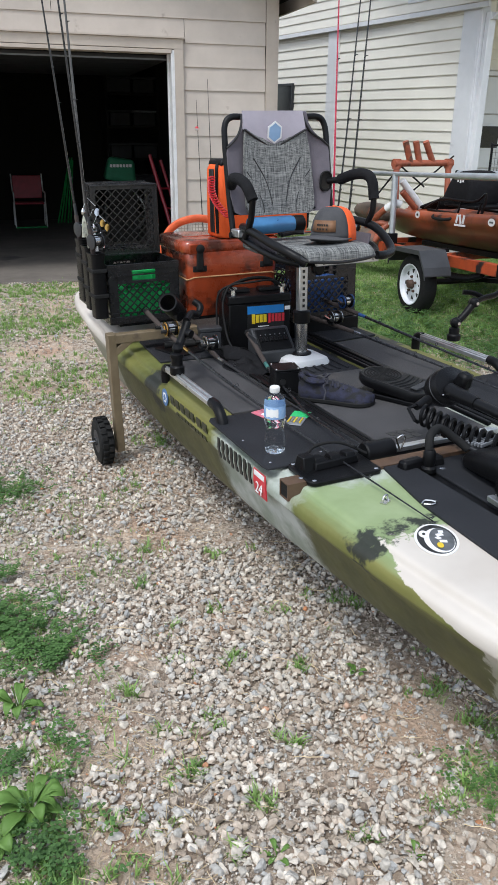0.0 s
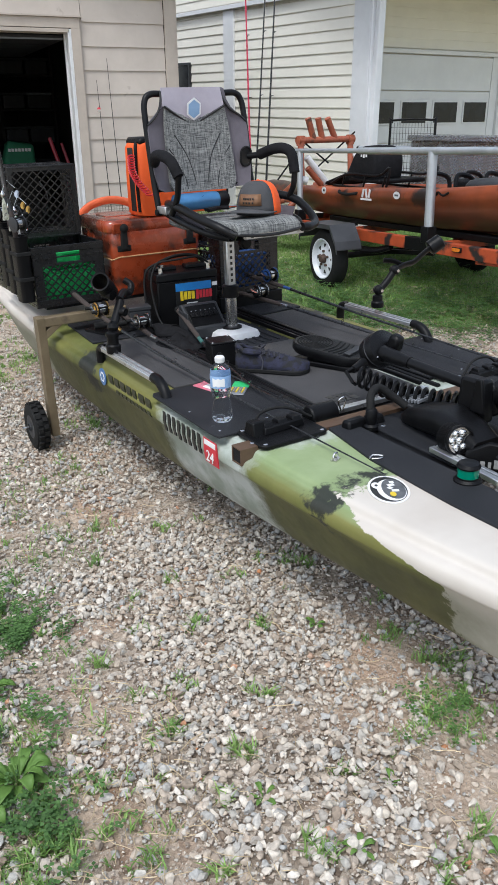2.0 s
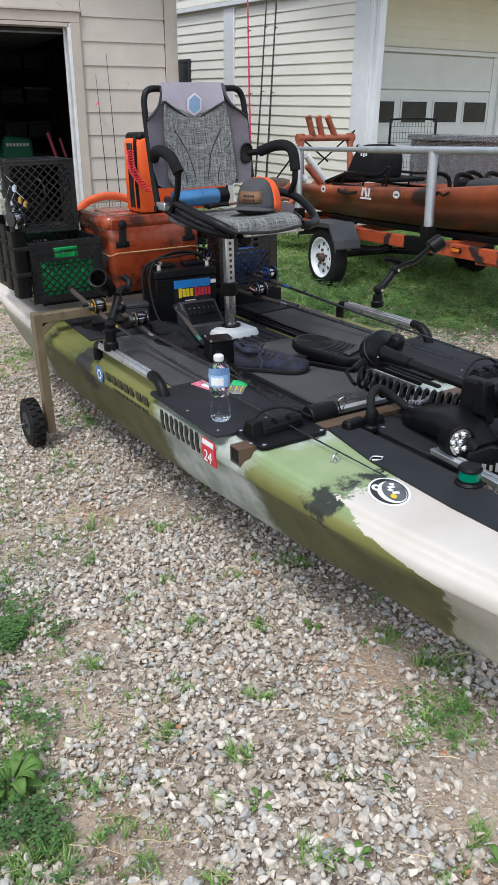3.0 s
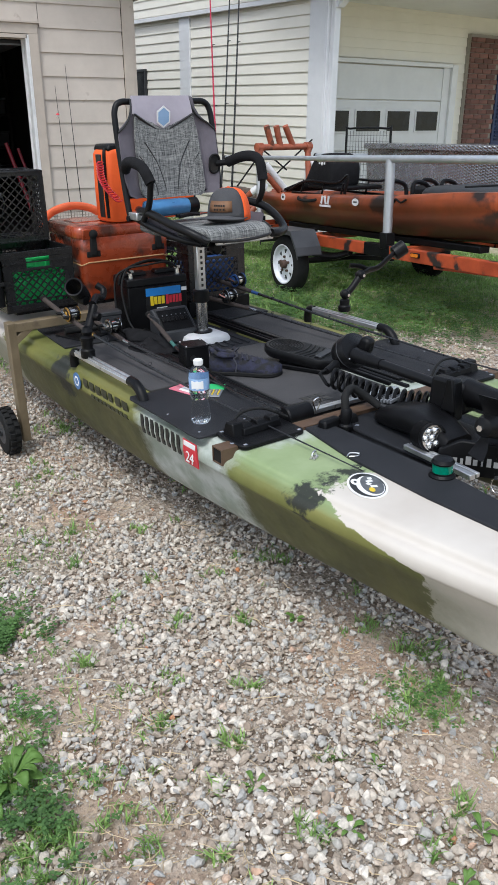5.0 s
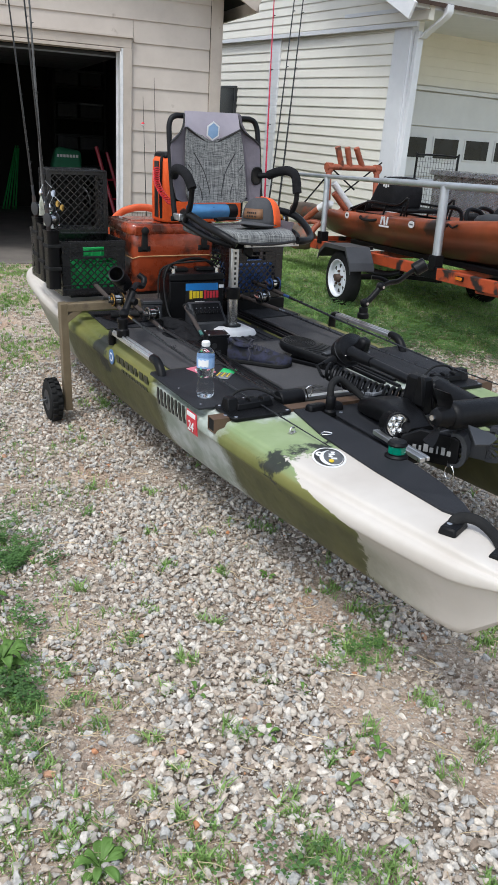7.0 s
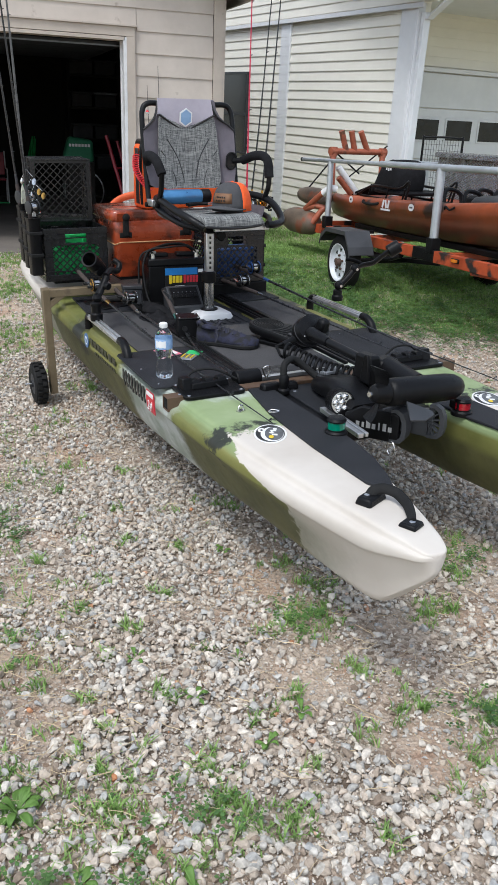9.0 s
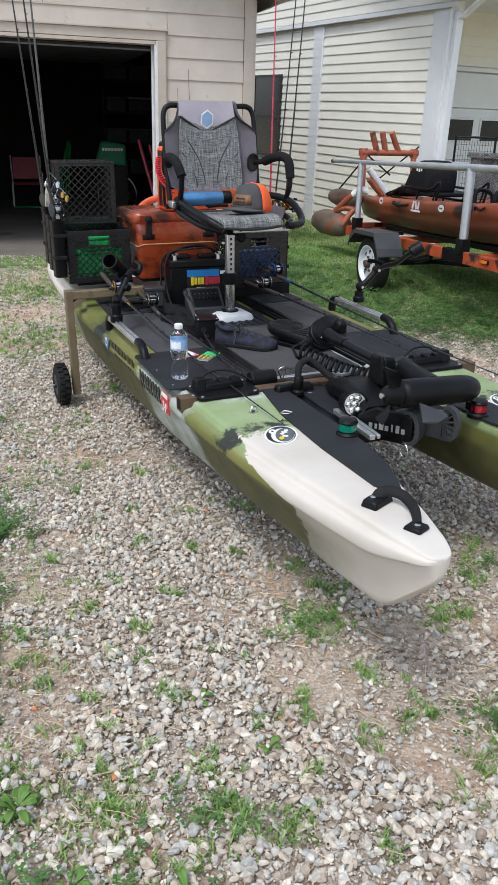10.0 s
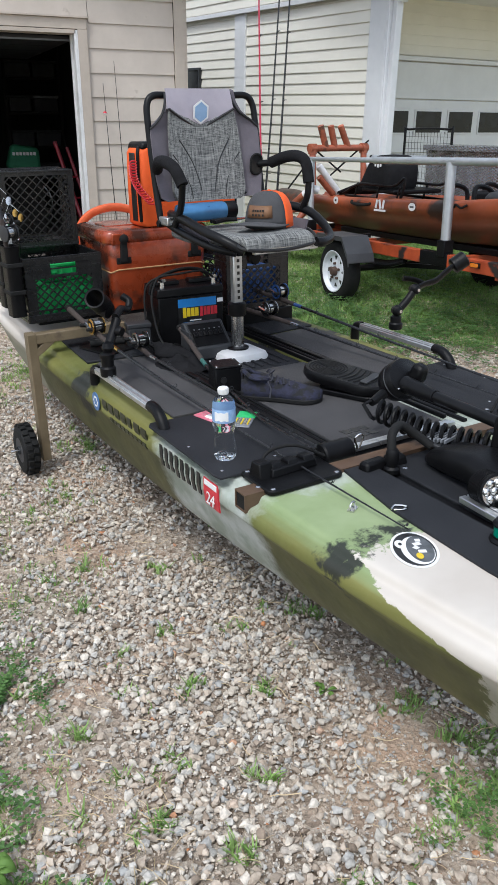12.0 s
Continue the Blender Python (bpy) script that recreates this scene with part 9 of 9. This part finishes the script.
def leaf_material(name, c1, c2, dry=None):
    """Leaves let part of the light through."""
    m = mat(name, c1, c2, 0.55, scale=3, per=0.3, island=True, worn=dry)
    N, K = m.node_tree.nodes, m.node_tree.links
    b, out = N["Principled BSDF"], N["Material Output"]
    tr, mx = N.new("ShaderNodeBsdfTranslucent"), N.new("ShaderNodeMixShader")
    K.new(b.inputs["Base Color"].links[0].from_socket, tr.inputs["Color"])
    mx.inputs[0].default_value = 0.4
    K.new(b.outputs[0], mx.inputs[1])
    K.new(tr.outputs[0], mx.inputs[2])
    K.new(mx.outputs[0], out.inputs["Surface"])
    return m


M_STONE = stone_material()
M_GRASS = leaf_material("grass_blades", (0.34, 0.5, 0.155), (0.17, 0.3, 0.075), dry=((0.3, 0.25, 0.12), 30, 0.66))
M_CLOVER = leaf_material("clover_leaves", (0.15, 0.28, 0.08), (0.07, 0.15, 0.045))
M_WEED = leaf_material("broad_leaf", (0.25, 0.42, 0.1), (0.14, 0.27, 0.055))
M_STRAW = mat("dry_straw", (0.62, 0.5, 0.33), (0.45, 0.34, 0.2), 0.7, scale=40, per=0.2, island=True)
RNG = np.random.default_rng(11)


def ico(sub):
    bm = bmn()
    bmesh.ops.create_icosphere(bm, subdivisions=sub, radius=1.0)
    v = np.array([p.co[:] for p in bm.verts])
    bm.verts.index_update()
    f = np.array([[q.index for q in fc.verts] for fc in bm.faces])
    bm.free()
    return v, f


def stones_mesh(name, places, radii, sub, kinds=14):
    """All stones of one size class as one mesh: chipped lumps, each turned and scaled its own way."""
    base, faces = ico(sub)
    shapes = []
    for _ in range(kinds):
        v = base.copy()
        for _ in range(13):
            d = RNG.normal(size=3)
            d /= np.linalg.norm(d)
            lim = RNG.uniform(0.36, 0.74)
            k = v @ d
            over = k > lim
            v[over] -= np.outer(k[over] - lim, d)
        v *= RNG.uniform((0.9, 0.75, 0.6), (1.2, 1.0, 0.85))
        v *= 1.2
        v += RNG.normal(scale=0.012, size=v.shape)
        shapes.append(v)
    n, nv, nf = len(places), len(base), len(faces)
    out = np.empty((n, nv, 3))
    for i in range(n):
        a, t = RNG.uniform(0, 2 * math.pi), RNG.normal(scale=0.28, size=2)
        c, s = math.cos(a), math.sin(a)
        R = np.array([[c, -s, 0], [s, c, 0], [0, 0, 1]]) @ np.array([[1, 0, t[0]], [0, 1, t[1]], [-t[0], -t[1], 1]])
        out[i] = shapes[RNG.integers(kinds)] @ R.T * radii[i] + places[i]
    idx = (faces[None] + (np.arange(n) * nv)[:, None, None]).reshape(-1)
    me = bpy.data.meshes.new(name)
    me.vertices.add(n * nv)
    me.vertices.foreach_set("co", out.reshape(-1))
    me.loops.add(len(idx))
    me.loops.foreach_set("vertex_index", idx.astype(np.int32))
    me.polygons.add(n * nf)
    me.polygons.foreach_set("loop_start", (np.arange(n * nf) * 3).astype(np.int32))
    me.polygons.foreach_set("loop_total", np.full(n * nf, 3, np.int32))
    me.update()
    me.validate()
    me.shade_flat()
    return me


# grass patches: place, radius and strength
PATCHES = [(0.2, 5.0, 0.5, 0.6), (0.3, 6.2, 0.5, 0.8), (0.7, 6.2, 0.4, 0.9), (0.67, 5.1, 0.3, 0.8), (0.4, 4.6, 0.25, 0.7), (0.5, 7.2, 0.6, 0.9), (0.0, 7.3, 0.6, 0.8), (1.1, 7.4, 0.4, 0.8), (1.6, 7.5, 0.35, 0.8), (0.88, 3.86, 0.12, 0.7), (0.1, 3.45, 0.2, 0.9), (0.66, 3.34, 0.08, 0.5), (0.46, 3.2, 0.07, 0.4), (1.15, 3.0, 0.1, 0.6),
           (0.17, 2.25, 0.15, 0.9), (0.08, 2.42, 0.14, 0.9), (0.28, 2.16, 0.08, 0.7), (0.05, 1.4, 0.2, 0.6), (0.2, 1.46, 0.09, 0.6), (0.15, 1.78, 0.1, 0.6), (0.34, 0.77, 0.1, 0.5), (0.25, 0.95, 0.1, 0.5), (0.3, 0.6, 0.18, 0.7), (0.55, 0.62, 0.14, 0.6), (0.12, 1.05, 0.14, 0.5)]
PATCHES += [(0.12, 1.37, 0.14, 0.9), (0.08, 1.19, 0.13, 0.9), (0.08, 0.95, 0.15, 0.9), (0.24, 0.88, 0.12, 0.7), (0.15, 1.53, 0.1, 0.8), (0.45, 0.82, 0.12, 0.8), (0.02, 0.75, 0.18, 0.9)]
PATCHES += [(1.16, 1.36, 0.11, 1.0), (1.05, 1.36, 0.07, 0.8), (1.22, 1.42, 0.08, 0.9), (1.3, 1.52, 0.06, 0.8), (1.23, 1.72, 0.06, 0.8), (1.29, 1.57, 0.07, 0.8), (1.2, 2.2, 0.1, 0.7), (0.73, 0.74, 0.11, 1.0), (0.65, 0.78, 0.07, 0.8), (0.82, 0.66, 0.08, 0.9), (1.47, 0.82, 0.09, 0.9), (1.41, 0.69, 0.09, 0.9), (1.27, 0.64, 0.06, 0.7), (1.55, 0.6, 0.12, 0.9), (1.62, 1.32, 0.07, 0.9), (1.54, 1.3, 0.05, 0.7), (1.8, 1.5, 0.08, 0.9), (1.95, 1.65, 0.12, 0.9), (1.7, 1.75, 0.08, 0.7), (1.21, 1.1, 0.045, 0.8), (1.3, 0.93, 0.055, 0.9), (1.9, 1.0, 0.14, 0.7), (1.45, 1.95, 0.08, 0.6)]
# single tufts between the stones
TUFTS = [(0.81, 1.32), (0.67, 1.16), (0.99, 1.06), (0.7, 0.9), (0.4, 1.0), (0.46, 0.94), (0.36, 1.69), (0.65, 1.48), (0.95, 0.81), (1.03, 0.56), (0.78, 1.65), (0.53, 1.37), (0.67, 1.14), (0.45, 1.2), (0.35, 1.3), (0.3, 1.52), (0.5, 1.62), (0.6, 1.78), (0.9, 1.92), (0.72, 2.02), (0.75, 2.3), (0.55, 2.5), (0.5, 1.08), (0.44, 0.8), (0.86, 1.0), (1.1, 0.86), (0.42, 1.95), (0.62, 2.75), (0.84, 2.62)]


def patch(x, y):
    k = 0
    for px, py, r, s in PATCHES:
        d = math.hypot(x - px, y - py) / r + 0.5 * noise.noise((x * 9, y * 9, 7))
        k = max(k, s * ease(1.1, 0.3, d))
    return k


def gravel():
    places, radii = {0: [], 1: []}, {0: [], 1: []}
    zones = [(-0.45, 2.2, 0.25, 1.5, 11000, 6500, 0), (-0.6, 2.3, 1.5, 2.8, 12000, 4000, 1), (-0.9, 2.4, 2.8, 4.7, 7000, 500, 1), (2.2, 3.9, 0.8, 4.7, 2600, 200, 1), (-1.4, 3.6, 4.7, 7.7, 1700, 0, 1), (-2.6, 5.2, -2.6, 5.0, 150, 0, 1)]
    for x0, x1, y0, y1, big, small, fine in zones:
        area = (x1 - x0) * (y1 - y0)
        for cls, per in ((0, big), (1, small)):
            for _ in range(int(area * per)):
                x, y = RNG.uniform(x0, x1), RNG.uniform(y0, y1)
                bare = noise.noise((x * 1.6, y * 1.6, 9)) + 0.75 * noise.noise((x * 4.5, y * 4.5, 1))
                for bx, by, br, bs in ((1.85, 1.1, 0.95, 0.7), (1.2, 1.1, 0.4, 0.75), (1.35, 0.85, 0.3, 0.6), (1.03, 1.55, 0.3, 0.8), (1.15, 1.8, 0.45, 0.5), (0.3, 1.15, 0.3, 0.55), (0.25, 1.4, 0.25, 0.5), (0.45, 2.0, 0.2, 0.35), (0.15, 2.8, 0.35, 0.4)):
                    bare += bs * ease(br, br * 0.3, math.hypot(x - bx, y - by))
                turf = max(lawn(x, y) * (1 if x > 2.1 else 0.6), patch(x, y) * 0.6)
                keep = (1 - 0.8 * turf) * (1 - 0.78 * ease(0.24, 0.75, bare))
                if RNG.random() > (keep if cls == 0 else 1 - 0.7 * keep):
                    continue
                if cls == 0:
                    r = 0.0032 + 0.0128 * RNG.random() ** 3.4
                else:
                    r = 0.0017 + 0.0045 * RNG.random() ** 2
                to = 0 if fine == 0 and r > 0.0085 else 1
                places[to].append((x, y, gz(x, y) + r * RNG.uniform(-0.3, 0.5) - 0.003 + 0.006 * keep + 0.012 * noise.noise((x * 1.7, y * 1.7, 0))))
                radii[to].append(r)
    for cls, sub, nm, lab in ((0, 2, "gravel", "pale grey and tan crushed limestone gravel"), (1, 1, "gravel_chips", "pale crushed stone and small chips over the drive")):
        me = stones_mesh(nm, np.array(places[cls]), np.array(radii[cls]), sub)
        me.materials.append(M_STONE)
        tagged(new(nm, me), lab, "gravel", kind="stuff")


def blades_mesh(name, tufts):
    """Bent, pointed blades; tufts: x, y, z, height, spread, count."""
    V, Fq, Ft = [], [], []
    k = 0
    for x, y, z, h, sp, n in tufts:
        for _ in range(n):
            a = RNG.uniform(0, 2 * math.pi)
            hh = h * RNG.uniform(0.5, 1.15)
            lean = RNG.uniform(0.25, 1.0) * hh
            w = RNG.uniform(0.0012, 0.0028) * (1 + h * 4)
            bx, by = x + RNG.normal() * sp, y + RNG.normal() * sp
            c, s = math.cos(a), math.sin(a)
            px, py = -s * w, c * w
            pts = []
            for f, wk in ((0, 1), (0.45, 0.85), (0.8, 0.5)):
                q = lean * f * f
                zz = z + hh * f * (1 - 0.18 * f)
                pts += [(bx + c * q + px * wk, by + s * q + py * wk, zz), (bx + c * q - px * wk, by + s * q - py * wk, zz)]
            pts.append((bx + c * lean, by + s * lean, z + hh * 0.82))
            V += pts
            Fq += [(k, k + 1, k + 3, k + 2), (k + 2, k + 3, k + 5, k + 4)]
            Ft.append((k + 4, k + 5, k + 6))
            k += 7
    me = bpy.data.meshes.new(name)
    me.from_pydata(V, [], Fq + Ft)
    return me


def grass():
    tufts = []

    def add(x, y, h, sp, n):
        tufts.append((x, y, gz(x, y) - 0.006, h, sp, n))
    for x0, x1, y0, y1, per in ((2.1, 6.3, 3.0, 8.2, 1350), (2.9, 5.2, 8.2, 12.5, 420), (-1.5, 2.4, 4.0, 7.7, 420), (-0.5, 2.2, 0.2, 4.0, 620)):
        for _ in range(int((x1 - x0) * (y1 - y0) * per)):
            x, y = RNG.uniform(x0, x1), RNG.uniform(y0, y1)
            d = lawn(x, y)
            if RNG.random() > d:
                continue
            tall = 1 + 1.8 * max(0, noise.noise((x * 1.4, y * 1.4, 12))) * (1 if x > 2.3 else 0.2)
            add(x, y, (0.04 if x > 2.2 else 0.03) * tall * RNG.uniform(0.6, 1.3), 0.022, 7)
    for px, py, r, s in PATCHES:
        for _ in range(int((2600 if py > 3.9 else 4600) * r * r * s) + 8):
            x, y = px + r * 0.6 * RNG.normal(), py + r * 0.48 * RNG.normal()
            if noise.noise((x * 16, y * 16, 8)) < -0.12:
                continue
            add(x, y, RNG.uniform(0.014, 0.042), 0.008, 8)
    for px, py in TUFTS:
        for _ in range(int(RNG.integers(4, 9))):
            add(px + RNG.normal() * 0.018, py + RNG.normal() * 0.018, RNG.uniform(0.025, 0.05), 0.006, 9)
    for _ in range(130):
        x, y = RNG.uniform(-0.1, 2.6), RNG.uniform(0.4, 4.4)
        if noise.noise((x * 2.2, y * 2.2, 20)) > -0.15:
            for _ in range(int(RNG.integers(1, 4))):
                add(x + RNG.normal() * 0.02, y + RNG.normal() * 0.02, RNG.uniform(0.02, 0.045), 0.008, 10)
    me = blades_mesh("grass", tufts)
    me.materials.append(M_GRASS)
    tagged(new("grass", me), "thin green lawn grass with dry tips", "grass", kind="stuff")
    # clover
    V, F = [], []
    for px, py, r, n in ((0.17, 2.25, 0.16, 620), (0.07, 2.42, 0.15, 560), (0.28, 2.15, 0.08, 200), (0.12, 2.68, 0.1, 200), (0.1, 3.45, 0.2, 600), (0.18, 1.47, 0.12, 220), (0.14, 1.78, 0.12, 200), (0.02, 1.35, 0.18, 220), (0.3, 0.62, 0.16, 120), (0.6, 0.7, 0.16, 60), (1.16, 1.36, 0.12, 90), (1.45, 0.78, 0.12, 80), (1.85, 1.55, 0.12, 90), (3.3, 5.2, 0.9, 3000), (2.7, 5.6, 0.6, 1500), (4.1, 4.6, 0.8, 2200), (3.0, 6.6, 0.7, 1500), (4.4, 6.2, 0.8, 1000)):
        for _ in range(n):
            x, y = px + r * 0.55 * RNG.normal(), py + r * 0.5 * RNG.normal()
            if noise.noise((x * 9, y * 9, 30)) < -0.15:
                continue
            z = gz(x, y) + RNG.uniform(0.012, 0.045) * (1.7 if x > 2.2 else 1)
            s = RNG.uniform(0.005, 0.009) * (1.9 if x > 2.2 else 1)
            t0 = RNG.uniform(0, 2 * math.pi)
            for j in range(3):
                t = t0 + j * 2.094
                c, sn = math.cos(t), math.sin(t)
                tip = RNG.uniform(-0.3, 0.35) * s
                k = len(V)
                V += [(x, y, z), (x + c * s - sn * s * 0.7, y + sn * s + c * s * 0.7, z + tip), (x + c * s * 1.7, y + sn * s * 1.7, z + tip * 0.7), (x + c * s + sn * s * 0.7, y + sn * s - c * s * 0.7, z + tip)]
                F.append((k, k + 1, k + 2, k + 3))
    me = bpy.data.meshes.new("clover")
    me.from_pydata(V, [], F)
    me.materials.append(M_CLOVER)
    tagged(new("clover", me), "low dark green clover between the stones", "clover", kind="stuff")


def weed(x, y, size, n, seed, label="broad-leaved green plantain weed in the gravel"):
    rnd = random.Random(seed)
    t = thing("plantain_weed", pose(x, y, gz(x, y) - 0.004, 0, 0, rnd.uniform(0, 360)), label, "weed", "plantain weeds")
    for i in range(n):
        a = 360 * i / n * 1.618 * 2 + rnd.uniform(-15, 15)
        L = size * rnd.uniform(0.5, 1.15)
        w = L * rnd.uniform(0.13, 0.19)
        rise = rnd.uniform(0.5, 1.9)
        ph, tw = rnd.uniform(0, 6.28), rnd.uniform(-0.35, 0.35)
        bm = bmn()
        rows = []
        for k in range(8):
            f = k / 7
            half = w * max(0.08, math.sin(math.pi * min(1, max(0, (f - 0.18) / 0.86))) ** 0.8) if f < 1 else 0.001
            r = L * (f - 0.12 * f * f * rise)
            z = L * (rise * f - 0.75 * rise * f ** 2.2) + 0.004
            rows.append([(r, half * b, z + 0.34 * half * abs(b) + 0.16 * half * abs(b) * math.sin(13 * f + 3 * b + ph) + tw * half * b * f) for b in (-1, -0.5, 0, 0.5, 1)])
        rings(bm, rows, closed=False, caps=False)
        ob = part("leaf", bm, M_WEED, t, smooth=180)
        ob.matrix_local = pose(0, 0, 0, 0, 0, a)
        md = ob.modifiers.new("thick", "SOLIDIFY")
        md.thickness = 0.0008
    for i in range(3 if size > 0.075 else 0):
        a, h = rnd.uniform(0, 6.28), size * rnd.uniform(0.8, 1.3)
        dx, dy = 0.25 * h * math.cos(a), 0.25 * h * math.sin(a)
        part("seed_stalk", tube(bmn(), [(0, 0, 0), (dx * 0.4, dy * 0.4, h * 0.5), (dx, dy, h)], 0.0012, 5, 3, r1=0.002), M_GRASS, t)
    return t


def straw():
    """Dry stems lying on the bare earth and in the grass."""
    V, F = [], []
    for x0, x1, y0, y1, n in ((-0.1, 0.5, 0.5, 1.8, 420), (0.3, 2.0, 0.45, 1.7, 300), (-0.2, 1.2, 1.7, 3.2, 160)):
        for _ in range(n):
            x, y = RNG.uniform(x0, x1), RNG.uniform(y0, y1)
            a, L, w, z = RNG.uniform(0, 6.28), RNG.uniform(0.025, 0.085), RNG.uniform(0.0005, 0.0011), RNG.uniform(0.006, 0.013)
            k = len(V)
            for j in range(5):
                V += [(x - w * math.sin(a), y + w * math.cos(a), z), (x + w * math.sin(a), y - w * math.cos(a), z), (x, y, z + 2 * w)]
                a += RNG.normal() * 0.22
                x, y, z = x + L / 4 * math.cos(a), y + L / 4 * math.sin(a), max(0.005, z + RNG.normal() * 0.003)
            for j in range(4):
                q = k + 3 * j
                F += [(q, q + 1, q + 4, q + 3), (q + 1, q + 2, q + 5, q + 4), (q + 2, q, q + 3, q + 5)]
    me = bpy.data.meshes.new("dry_straw")
    me.from_pydata(V, [], F)
    me.materials.append(M_STRAW)
    tagged(new("dry_straw", me), "dry pale grass stems lying on the dirt", "straw", kind="stuff")


gravel()
grass()
straw()
for wx, wy, ws, wn, wseed in ((0.13, 1.61, 0.1, 26, 1), (0.05, 1.54, 0.085, 18, 13), (0.12, 1.97, 0.085, 13, 2), (0.3, 0.56, 0.08, 13, 3), (0.36, 0.64, 0.06, 9, 14), (0.99, 0.98, 0.045, 8, 4), (0.86, 0.9, 0.04, 8, 5), (0.62, 1.33, 0.04, 8, 6), (0.58, 0.55, 0.06, 10, 7), (0.02, 2.1, 0.07, 10, 8), (0.26, 0.87, 0.075, 18, 9), (1.05, 1.85, 0.04, 8, 10), (0.74, 1.12, 0.04, 8, 15), (0.9, 1.24, 0.04, 8, 16)):
    weed(wx, wy, ws, wn, wseed)
